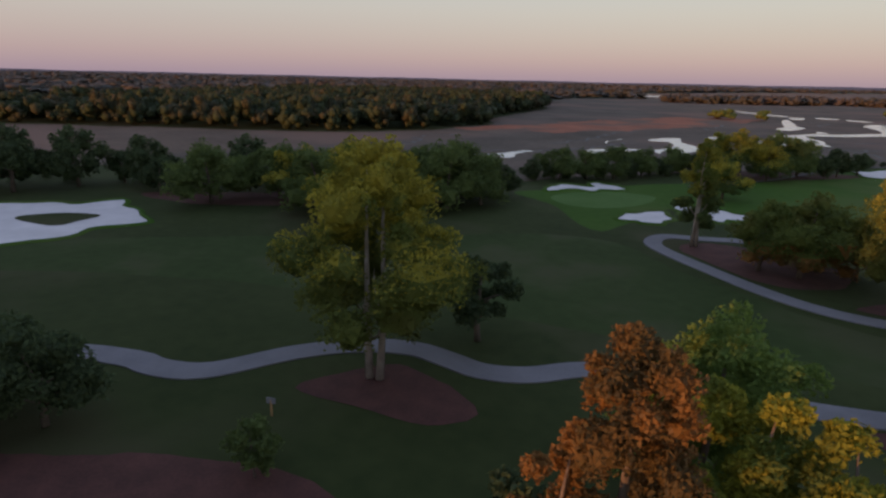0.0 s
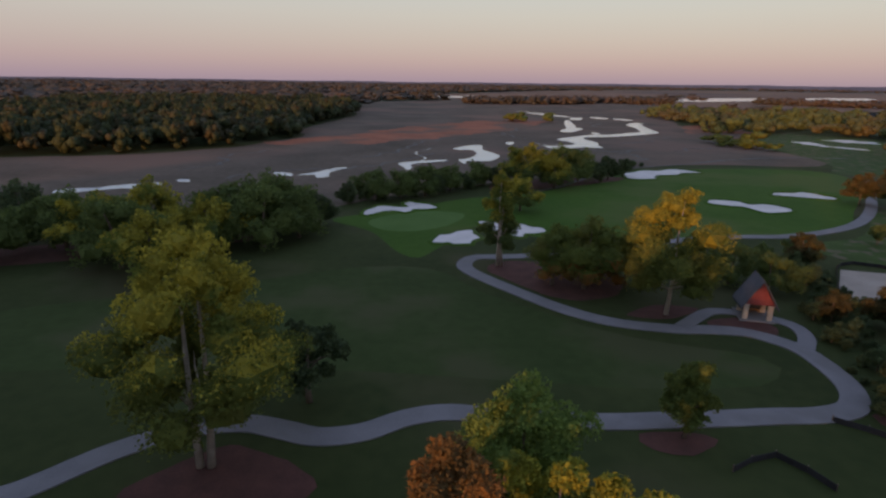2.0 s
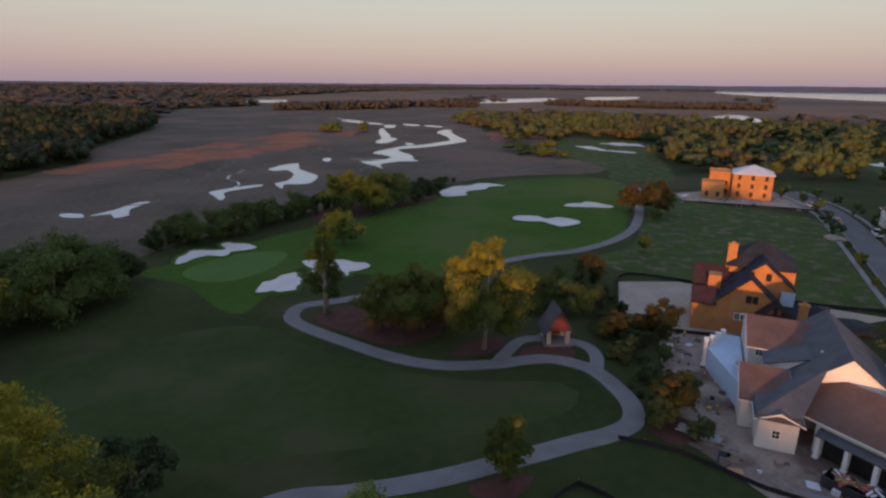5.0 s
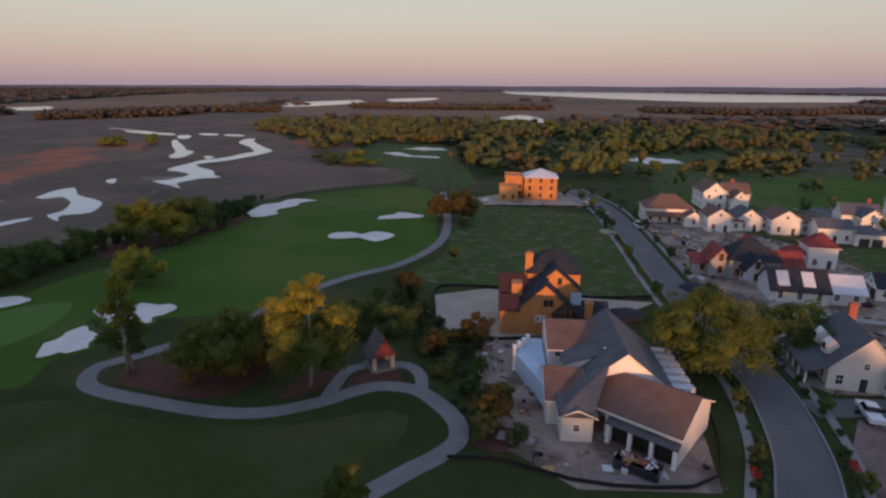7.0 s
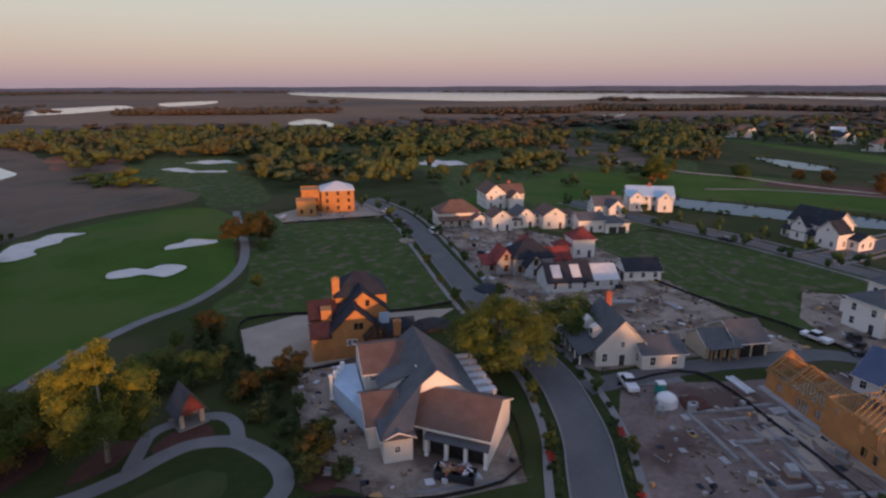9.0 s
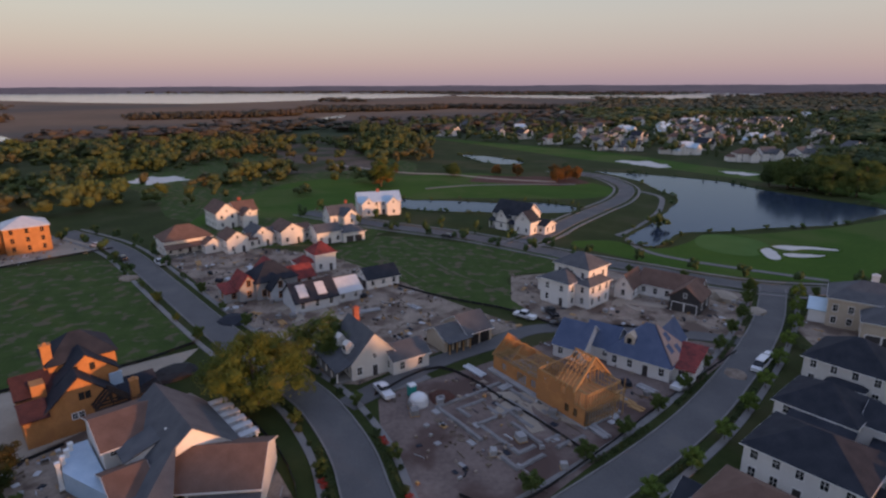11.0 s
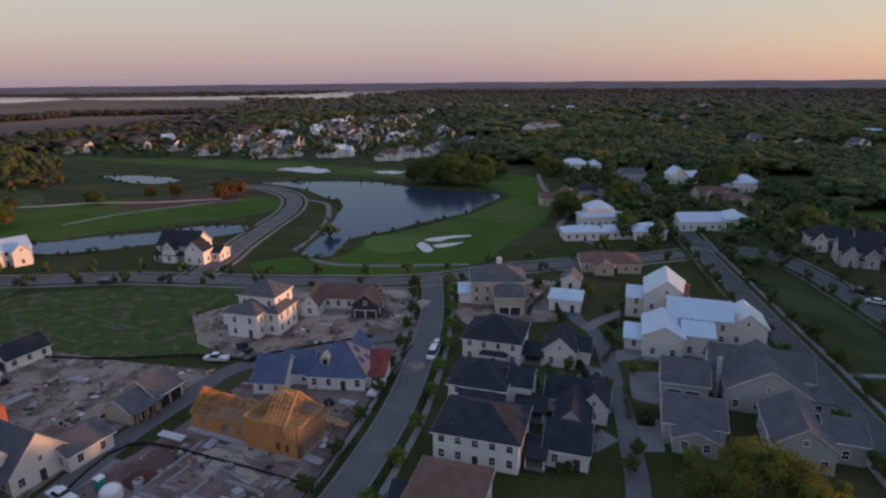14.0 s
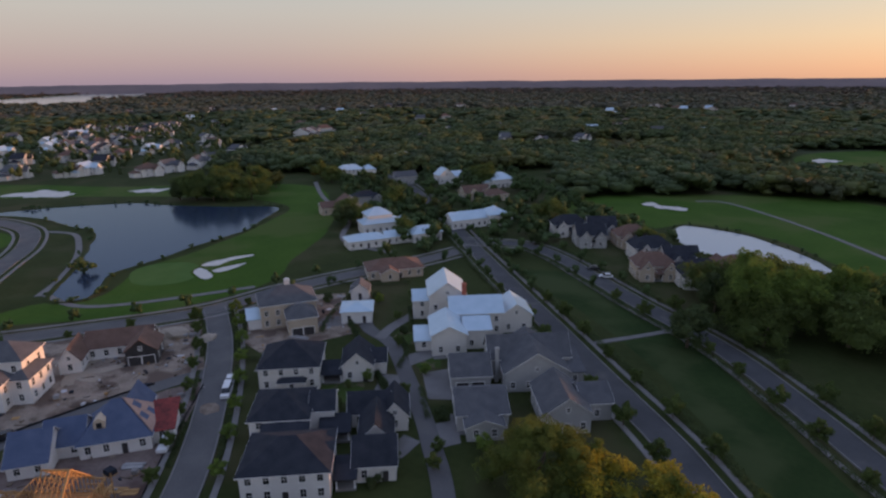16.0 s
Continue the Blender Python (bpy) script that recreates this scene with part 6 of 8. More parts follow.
# the raw sheathed house behind it
h2 = house("unfinished house with orange sheathing and dark roofs", 60, 35.5, -44, [
    (-13.2, 30.0, 9.6, 8.0, 4.9, 9.3, "gy", OSB, SHINGLE), (-16.2, 29.8, 3.1, 6.0, 4.7, 6.2, "gx", OSB, REDDARK), (-16.2, 34.5, 8.0, 7.0, 6.4, 8.6, "gx", OSB, REDDARK),
    (-10.7, 34.0, 8.6, 7.0, 7.4, 11.0, "gy", OSB, SHINGLE), (-11.2, 37.0, 9.7, 8.0, 9.4, 13.0, "hip", OSB, SHINGLE), (-3.7, 31.0, 6.6, 6.4, 3.2, 5.0, "gx", OSB, SHINGLE)],
    OSB, SHINGLE, win=None, door=False, chimneys=((-0.9, 29.6, 6.7, 0.62), (-11.0, 38.2, 12.9, 0.7)), chim_mat=OSB)
for k, z, u in ((-8.3, 5.4, 30.0), (-7.4, 5.4, 30.0), (-8.0, 8.2, 34.0), (-5.6, 8.2, 34.0)):
    part("window_opening", Mesh().box(k - 0.4, u - 0.03, z, k + 0.4, u + 0.05, z + 1.25).data("window_opening", INNERSHADE), h2, "dark panel standing for a shaded window opening")
for k in (-9.6, -8.7):
    w = part("window", WINS[0], h2, at=pose(k, 29.98, 2.6))
    part("pane", WINS[1], w)
part("dormer", Mesh().extrude([(0, 5.8), (1.9, 5.8), (1.9, 8.1), (0, 8.1)], (-14.2, 33.9), "y", 2.5).data("dormer", OSB), h2, "boxy sheathed dormer")
part("house_wrap", Mesh().box(-3.6, 33.2, 3.3, -1.7, 33.5, 6.9).data("house_wrap", WRAP), h2, "pale blue wrap sheet on the wall")
for v in (27.6, 28.8, 30.0):
    part("porch_truss", Mesh().beam((-7.2, v, 4.0), (-4.6, v, 6.5), 0.28).beam((-2.0, v, 4.0), (-4.6, v, 6.5), 0.28).beam((-7.2, v, 4.0), (-2.0, v, 4.0), 0.25).beam((-4.6, v, 4.0), (-4.6, v, 6.5), 0.16).data("porch_truss", DARKWOOD), h2, "dark open porch truss")
for k in (-7.0, -2.2):
    part("porch_post", Mesh().box(k - 0.14, 27.5, 0, k + 0.14, 27.8, 4.0).data("porch_post", TIMBER), h2)
for k in range(5):
    part("porch_rafter", Mesh().beam((-1.6, 28.2 + 0.7 * k, 3.4), (2.8, 28.2 + 0.7 * k, 4.9), 0.14).data("porch_rafter", DARKWOOD), h2)

# three-storey sheathed building down the street
house("tall unfinished block with orange sheathing and pale hip roof", 165.4, 152.9, -45.5, [
    (0, 0, 12.5, 12.0, 8.6, 11.4, "hip", OSB, TARP), (-7.5, 3.5, 7.5, 9.0, 8.2, 0.5, "flat", OSB, OSB), (-9.5, -4.5, 7.0, 7.5, 5.4, 0.4, "flat", TIMBER, OSB)], OSB, TARP, win=DARKWIN, door=False, sides="flr", gap=3.0)

CLUSTER = "white houses along the street"
house("white two-storey house with brown hipped roof and porch", 168, 101.4, -46, [(0, 0, 15, 10.5, 4.8, 8.8, "hip"), (11, -4.5, 5.5, 5, 3.0, 4.8, "gy")], WHITE, BROWNSHINGLE, CLUSTER, porch=(0, -2.4, 10.8, 2.4, 2.7))
house("tall white gabled house with brown roof", 204, 101, -46, [(0, 0, 8.0, 13, 6.2, 9.6, "gy"), (8.0, 1.5, 8.5, 8.5, 5.6, 8.8, "gx"), (9.0, -3.0, 5.5, 4.6, 4.6, 7.0, "gy")], WHITE, BROWNSHINGLE, CLUSTER, chimneys=((12, 8, 10.0, 0.6),))
house("small white gabled house with brown roof", 172.4, 82.9, -46.2, [(0, 0, 7.0, 9, 4.6, 7.0, "gy"), (7.0, 2, 4, 6, 3.0, 4.6, "gx")], WHITE, BROWNSHINGLE, CLUSTER)
house("small white gabled house with dark roof", 181.1, 77.6, -46.5, [(0, 0, 6.4, 9, 4.2, 6.6, "gy"), (6.4, 1.5, 4, 6, 3.4, 5, "gx")], WHITE, GREYSHINGLE, CLUSTER)
house("white gabled house catching low sun", 184.4, 69.2, -47.8, [(0, 0, 8.2, 10, 4.6, 7.2, "gy"), (8.2, 2.0, 4, 7, 3.4, 5.4, "gx")], WHITE, BROWNSHINGLE, CLUSTER)
house("low white house with grey roof", 185.6, 57.2, -53.9, [(0, 0, 9.0, 8, 4.2, 6.2, "gx"), (9.0, -1.5, 8.0, 8, 3.4, 5.4, "hip")], WHITE, GREYSHINGLE, CLUSTER, garages=((1, "f", 2.4), (1, "f", 5.6)))
house("white cottage with grey gabled roof", 214.5, 60.3, -54.6, [(0, 0, 11, 8, 3.8, 6.8, "gx"), (4.5, -3.5, 6, 4, 3.6, 6.2, "gy")], WHITE, GREYSHINGLE, CLUSTER, chimneys=((9, 6, 8.2, 0.5),))
house("long white house with pale roof and twin gables", 232.8, 52.9, -69.6, [(0, 0, 18, 10, 5.6, 8.8, "gx"), (1, -3, 5.5, 4, 5.0, 7.6, "gy"), (11.5, -3, 5.5, 4, 5.0, 7.6, "gy")], WHITE, METALROOF, CLUSTER, chimneys=((9, 5, 10.2, 0.6),))
house("half-roofed house under construction with red felt", 132.5, 57.4, -47.1, [(0, 0, 11, 9.0, 4.6, 8.8, "hip", BLOCK, SHINGLE), (-4, 1.5, 5, 7.0, 3.6, 6.6, "gy", BLOCK, REDFELT), (10.5, 2, 6.5, 6.5, 3.0, 5.6, "gx", TARP, REDFELT), (2.5, -3.5, 4.6, 4.5, 3.4, 6.2, "gy", TARP, SHINGLE), (-7, 3, 4, 5, 2.6, 3.6, "shed", BLOCK, REDFELT), (4.0, 8.2, 7, 5, 4.2, 7.4, "gy", BRICK, REDFELT)], BLOCK, REDFELT, win=DARKWIN, door=False)
house("small red-roofed tower house", 156, 49.2, -50.4, [(0, 0, 6.5, 6.5, 5.4, 8.6, "hip"), (-4.5, 1, 5, 5, 3, 5, "hip")], WHITE, REDFELT, sides="fl")
hd = house("unfinished dark-roofed house with white roof sheets", 124.5, 44.9, -51.6, [(0, 0, 11, 9, 2.8, 6.2, "gx"), (11, 1, 7, 8, 2.6, 5.2, "gx", TARP, TARP)], TARP, SHINGLE, door=False, sides="f")
for k in (1.4, 6.2):
    part("roof_sheet", Mesh().add([(k, 0.6, 3.62), (k + 2.3, 0.6, 3.62), (k + 2.3, 3.6, 5.9), (k, 3.6, 5.9), (k, 0.6, 3.5), (k + 2.3, 0.6, 3.5), (k + 2.3, 3.6, 5.8), (k, 3.6, 5.8)], [(0, 1, 2, 3), (7, 6, 5, 4), (0, 4, 5, 1), (1, 5, 6, 2), (2, 6, 7, 3), (3, 7, 4, 0)]).data("roof_sheet", TARP), hd, "white underlay sheet on the roof")
ho = house("small white outbuilding with half-shingled roof", 142.7, 31.2, -54, [(0, 0, 9.5, 7.0, 2.7, 5.0, "gx")], WHITE, SHINGLE, door=False, garages=((0, "l", 2.0), (0, "l", 5.0)), sides="fl", category="garage")
part("roof_sheet", Mesh().add([(3, 0.1, 3.0), (7, 0.1, 3.0), (7, 3.2, 5.04), (3, 3.2, 5.04), (3, 0.1, 2.9), (7, 0.1, 2.9), (7, 3.2, 4.9), (3, 3.2, 4.9)], [(0, 1, 2, 3), (7, 6, 5, 4), (0, 4, 5, 1), (1, 5, 6, 2), (2, 6, 7, 3), (3, 7, 4, 0)]).data("roof_sheet", TARP), ho, "white underlay sheet on the roof")
hc = house("cream house with slate roof, brick chimney and dormers", 93.3, 24.2, -53.6, [(0, 0, 9.5, 11.5, 3.4, 8.4, "gy"), (7.5, -2.2, 7.8, 7.5, 3.0, 4.8, "gx")], CREAM, GREYSHINGLE, chimneys=((5.8, 10.5, 10.2, 0.55),))
for k in (2.6, 6.6):
    w = part("dormer", Mesh().extrude([(0, 4.4), (1.7, 4.4), (1.7, 6.0), (0.85, 6.7), (0, 6.0)], (0.1, k), "y", 1.8).data("dormer", CREAM), hc)
    part("pane", Mesh().box(0.07, k + 0.4, 4.9, 0.12, k + 1.4, 5.9).data("pane", GLASS), w)
part("porch_roof", Mesh().add([(-3.2, -0.4, 2.55), (0.1, -0.4, 3.75), (0.1, 11.9, 3.75), (-3.2, 11.9, 2.55), (-3.2, -0.4, 2.4), (0.1, -0.4, 3.6), (0.1, 11.9, 3.6), (-3.2, 11.9, 2.4)], [(0, 1, 2, 3), (7, 6, 5, 4), (0, 4, 5, 1), (1, 5, 6, 2), (2, 6, 7, 3), (3, 7, 4, 0)]).data("porch_roof", GREYSHINGLE), hc)
part("porch_floor", Mesh().box(-3.0, 0, 0, -0.02, 11.5, 0.45).data("porch_floor", KERB), hc)
pp = Mesh().box(-0.1, -0.1, 0.45, 0.1, 0.1, 2.45).data("porch_post", TRIM)
for k in range(5):
    part("porch_post", pp, hc, at=pose(-2.8, 0.2 + 2.77 * k, 0))
gh = house("grey-roofed garage house beside an alley", 106.3, 7.9, -50.1, [(0, 0, 6.0, 6.5, 2.8, 4.6, "gx"), (5.5, -0.5, 6.5, 8.5, 3.0, 5.6, "gx")], TANWALL, GREYSHINGLE, category="garage", win=None, door=False)
for k in (1.8, 4.7):
    put_on(gh, (5.5, -0.5, 6.5, 8.5, 3, 5, "gx"), "f", k, 0.02, BAYPANEL, "garage_opening")
for k in (1.3, 3.0, 4.7):
    put_on(gh, (0, 0, 6.0, 6.5, 3, 5, "gx"), "f", k, 0.02, Mesh().box(-0.55, -0.03, 0, 0.55, 0.03, 2.3).data("garage_opening", INNERSHADE), "garage_opening")
for k in (0.3, 2.15, 3.85, 5.6):
    part("post", Mesh().box(k - 0.12, -1.5, 0, k + 0.12, -1.26, 2.6).data("post", TIMBER), gh)
part("porch_roof", roof_mesh((0, -1.6, 6.0, 1.6, 2.6, 3.0, "shed"), GREYSHINGLE, 0.2), gh)
house("white three-storey house with hipped grey roof", 138.9, -14.4, -133, [(0, 0, 8.4, 10, 6.2, 8.6, "hip"), (0.4, 5.0, 10.2, 8.5, 9.2, 12.2, "hip"), (-5.5, 6, 5.5, 6, 3.2, 5.0, "hip"), (8.4, 3, 4.0, 9, 5.8, 7.4, "hip")], WHITE, GREYSHINGLE, gap=2.6)
house("unfinished brown-roofed house with courtyard", 142.3, -33.7, -124.3, [(0, 0, 4.6, 9, 3.2, 6.2, "gy"), (4.0, 6.0, 15, 7.0, 3.2, 6.2, "gx"), (14.0, 0, 7.0, 8.5, 3.6, 6.4, "gy", DOOR)], WHITE, BROWNSHINGLE, door=False, garages=((2, "f", 2.0), (2, "f", 5.0)))
hb = house("white house with slate-blue steep roof and dormer", 103.7, -24.3, -124.2, [(0, 0, 12.0, 10.5, 2.9, 8.6, "hip"), (-6.0, 1.5, 6.5, 7.5, 2.7, 6.0, "gx"), (5.5, 5.5, 5.0, 8.0, 4.0, 7.4, "gy", TANWALL, BLUESHINGLE), (11.6, 1.5, 4.0, 8, 2.8, 4.4, "shed", WHITE, REDFELT)], WHITE, BLUESHINGLE, sides="fl")
part("bare_slope", Mesh().add([(12.3, 0.3, 3.3), (12.3, 10.2, 3.3), (7.0, 5.25, 8.62), (12.38, 0.3, 3.42), (12.38, 10.2, 3.42), (7.08, 5.25, 8.74)], [(2, 1, 0), (3, 4, 5), (0, 1, 4, 3), (1, 2, 5, 4), (2, 0, 3, 5)]).data("bare_slope", BAREDECK), hb, "bare pinkish sheathing on one roof slope")
for px, py, pz in ((10.6, 3.6, 5.05), (11.3, 6.4, 4.35), (9.2, 5.6, 6.5)):
    part("felt_patch", Mesh().add([(px - 0.62, py - 0.8, pz + 0.72), (px + 0.62, py - 0.8, pz - 0.55), (px + 0.62, py + 0.8, pz - 0.55), (px - 0.62, py + 0.8, pz + 0.72), (px - 0.58, py - 0.8, pz + 0.77), (px + 0.66, py - 0.8, pz - 0.5), (px + 0.66, py + 0.8, pz - 0.5), (px - 0.58, py + 0.8, pz + 0.77)], [(3, 2, 1, 0), (4, 5, 6, 7), (0, 1, 5, 4), (1, 2, 6, 5), (2, 3, 7, 6), (3, 0, 4, 7)]).data("felt_patch", BLUESHINGLE), hb, "patch of laid blue shingles")
dm = part("dormer", Mesh().extrude([(0, 4.6), (1.9, 4.6), (1.9, 6.3), (0.95, 7.1), (0, 6.3)], (2.6, 1.5), "y", 2.4).data("dormer", TANWALL), hb, "unpainted gabled dormer")
part("pane", Mesh().box(3.1, 1.44, 5.0, 4.0, 1.49, 6.1).data("pane", GLASS), dm)
house("white garage with slate-blue roof", 107, -14.2, -124, [(0, 0, 6.4, 9.0, 2.8, 6.6, "gx")], WHITE, BLUESHINGLE, garages=((0, "l", 2.6), (0, "l", 6.2)), sides="fl", door=False, category="garage")

# dark-roofed row along the cross street
ROW = "dark-roofed houses in a row"
DR = (99.2, -58.6)


def row_at(u, v):
    a = radians(-135)
    return DR[0] + u * math.cos(a) - v * math.sin(a), DR[1] + u * math.sin(a) + v * math.cos(a)


house("cream two-storey house with dark pyramid roof", 99, -58.5, -135.3, [(0, 0, 13.0, 12.0, 5.5, 9.6, "hip"), (4.5, -1.6, 5.5, 2.0, 2.8, 3.6, "hip")], CREAM, SHINGLE, ROW, door=False)
house("white two-storey house with dark hipped roof", 82.9, -45.9, -135.4, [(0, 0, 10.8, 11.0, 5.5, 8.8, "hip"), (10.8, 3, 4.5, 7, 5.2, 7.4, "gx")], WHITE, SHINGLE, ROW)
house("white two-storey house with dark hipped roof and glazed bay", 70.5, -36.1, -135.3, [(0, 0, 14.2, 11.5, 5.5, 8.7, "hip"), (1.0, 10, 8.0, 4.5, 3.4, 5.0, "shed")], WHITE, SHINGLE, ROW, gap=2.6)
house("cream house with brown hipped roof", 58.4, -24, -135, [(0.8, 0, 10.5, 10.5, 5.2, 8.6, "hip", CREAM, BROWNSHINGLE), (-2, 2, 3, 5, 3.2, 5.0, "gx", CREAM, SHINGLE)], CREAM, SHINGLE, ROW)
house("cream garage house with dark gabled roof", 88, -72.7, -135.8, [(0, 0, 6.8, 9, 4.0, 7.0, "gy"), (6.8, 3, 3.0, 6, 3.2, 5.2, "gx")], CREAM, SHINGLE, ROW, category="garage")
house("cream garage house with dark gabled roof", 60.5, -51.2, -135.9, [(0, 0, 7.2, 8, 3.4, 6.4, "gx"), (0.6, 7.0, 6.0, 9, 3.4, 6.6, "gy")], CREAM, SHINGLE, ROW, category="garage")
house("cream garage house with dark gabled roof", 73.4, -61.7, -135.9, [(0, 0, 8.0, 6, 3.2, 6.0, "gx"), (6.5, -2, 5.0, 8, 3.4, 6.2, "gy")], CREAM, SHINGLE, ROW, category="garage")
for u, v, w in ((13.4, 3.0, 4.4), (15.4, -19.5, 5.4), (19.2, -33.0, 3.4)):
    # A solid dark box stands in for the shade under each link roof.
    house("covered link with dark roof, white posts and dark shade block", *row_at(u, v), -135, [(0, 0.5, w, 4.0, 2.6, 3.8, "gx")], DOOR, SHINGLE, ROW, win=None, door=False, porch=(0, -1.5, w, 2.0, 2.4), category="breezeway", name="breezeway")
# pale metal-roofed house
hw = house("large pale yellow house with white metal roofs", 97.6, -107.2, -136.3, [(4.5, 0, 10, 13.0, 8.0, 11.6, "gy"), (9.5, -9.5, 14, 9.5, 6.4, 9.4, "gx"), (4.0, -20.5, 8.5, 12, 5.4, 7.6, "gy"), (12.5, -17.5, 6.5, 9.0, 5.2, 6.8, "gx"), (23.0, -8.5, 8.5, 10, 5.0, 8.0, "gy"), (0.0, -17.5, 4.2, 6.5, 2.8, 3.8, "shed"), (0, 3, 5, 7, 5.6, 7.6, "gx")], CREAM, METALROOF, chimneys=((14, -1, 11.8, 0.6),))
house("low pale garage with white metal roof", 113, -94.2, -135.8, [(0, 0, 8.4, 8.0, 3.6, 5.0, "hip")], WHITE, METALROOF, category="garage")
house("grey garage house with grey roof", 66, -84.6, -136.3, [(0, 0, 8.6, 9.5, 3.8, 6.8, "gx")], GREYWALL, GREYSHINGLE, garages=((0, "f", 2.4), (0, "f", 5.8)), category="garage")
house("large grey house with broad gabled roof", 58.4, -90.4, -136.5, [(2, 0, 14.0, 14, 4.6, 9.0, "gy"), (-0.6, 6.0, 18.5, 8.0, 5.2, 9.0, "gx"), (16, 2, 4, 9, 3.2, 4.6, "shed")], GREYWALL, GREYSHINGLE, chimneys=((1.0, 5, 8.4, 0.4),), chim_mat=GREYWALL)
house("grey house with low slate roof", 56.1, -73.9, -136.4, [(0, 0, 10, 10.5, 3.6, 6.2, "gx"), (1.5, -3.5, 7, 4, 3.0, 4.4, "gy")], GREYWALL, GREYSHINGLE, garages=((0, "f", 3.0),), category="house")
house("grey house with pale gable beside an oak", 42.4, -83.4, -136.6, [(0, 0, 9, 12, 4.4, 7.6, "gy"), (8.5, 4, 6, 8, 4.0, 6.2, "gx")], GREYWALL, GREYSHINGLE)
house("tan two-storey house with pale upper gable", 126.2, -77.4, -120.2, [(0, 1, 15, 11, 6.8, 10.4, "hip"), (6.5, -6.5, 7.6, 8.5, 5.0, 7.6, "hip"), (-3.4, 2, 3.4, 5.5, 3.0, 4.0, "shed", WHITE, METALROOF)], TANWALL, GREYSHINGLE, chimneys=((8, 7, 12.0, 0.7),), chim_mat=WHITE, garages=((1, "f", 2.2), (1, "f", 5.2)), door=False)
house("low tan house with brown hipped roof", 133.7, -124.1, -126, [(0, 0, 19, 11, 3.2, 5.9, "hip"), (4, -3, 6, 4, 3.0, 4.6, "gy")], TANWALL, BROWNSHINGLE)
house("small white cottage with grey gable", 124.7, -108.2, -135.8, [(0, 0, 5.5, 6, 3.0, 5.2, "gy")], WHITE, GREYSHINGLE, category="cottage")
# pale compounds along the boulevard
FARW = "pale villas along the boulevard"
house("white villa compound with pale hipped roofs", 166.3, -144.6, -116.9, [(0, 0, 16, 9, 3.4, 5.4, "hip"), (16, 1.5, 12, 7, 3.2, 5.0, "gx"), (27, -1, 13, 10, 3.8, 6.2, "hip")], WHITE, METALROOF, FARW, gap=2.8)
house("white villa with tall pale roof", 180.3, -163.1, -116.9, [(2, 0, 18, 10, 4.6, 7.0, "hip"), (5, 3, 11, 9, 7.6, 10.6, "hip"), (19, 0, 5, 8, 4.0, 6.0, "hip")], WHITE, METALROOF, FARW, gap=2.8)
house("long white villa with pale roof", 154.1, -195.5, -117.2, [(0, 0, 18, 9, 4.2, 7.0, "gx"), (18, -2, 10, 11, 5.4, 8.6, "hip"), (27, 1, 5, 7, 3.2, 5.0, "hip")], WHITE, METALROOF, FARW, gap=2.8)
house("white villa with pale hipped roof", 199.0, -292.0, -117, [(0, 0, 15, 11, 5.2, 9.2, "hip"), (-4, 2, 4.5, 7, 3.6, 5.6, "hip")], WHITE, METALROOF, FARW)
house("long white villa with pale hipped roof", 305.3, -259.1, -116.7, [(0, 0, 18, 10, 5.6, 9.0, "hip"), (18, 1, 9, 8, 5.0, 8.0, "hip")], WHITE, METALROOF, FARW)
house("tan gabled house by the boulevard", 218.8, -184.2, -116.6, [(0, 0, 12, 10, 4.6, 9.0, "gy"), (-8, 2, 8, 8, 3.8, 6.2, "gx")], TANWALL, BROWNSHINGLE, FARW)
house("dark-roofed house by the boulevard", 227.8, -203.8, -116.8, [(0, 0, 14, 9, 4.6, 7.6, "hip"), (9, -3, 6, 5, 4.0, 6.4, "gy")], GREYWALL, SHINGLE, FARW)
house("tan twin-gabled house by the boulevard", 190, -252, -117.1, [(0, 0, 16, 9, 4.2, 7.4, "gx"), (1, -3, 6, 4, 4.0, 7.0, "gy"), (9.5, -3, 6, 4, 4.0, 7.0, "gy")], TANWALL, BROWNSHINGLE, FARW)
house("brown-roofed house by the boulevard", 177, -256, -117.1, [(0, 0, 13, 9, 3.6, 6.4, "hip")], TANWALL, BROWNSHINGLE, FARW)
house("grey house by the far boulevard end", 255.9, -264.2, -116.9, [(0, 0, 15, 9, 5.0, 8.0, "gx"), (-7, 1, 8, 8, 4.0, 6.4, "hip")], GREYWALL, GREYSHINGLE, FARW)
house("white gabled house by the far boulevard end", 235.9, -285, -117, [(0, 0, 10, 10, 5.4, 9.6, "gy"), (9, 1, 8, 8, 4.4, 7.0, "gx")], WHITE, METALROOF, FARW)
house("white house with navy roof and lit gables by the canal", 218.5, -3.1, -127.3, [(0, 0, 15, 10, 5.6, 9.8, "gx"), (12.5, -3.5, 7, 6, 5.0, 8.2, "gy"), (3.5, -2.8, 5, 4, 4.8, 7.6, "gy"), (19, 1, 4, 7, 3.2, 4.8, "gx")], WHITE, SHINGLE, porch=(0, -2.6, 12, 2.6, 2.8))
RC = "grey and tan houses across the boulevard"
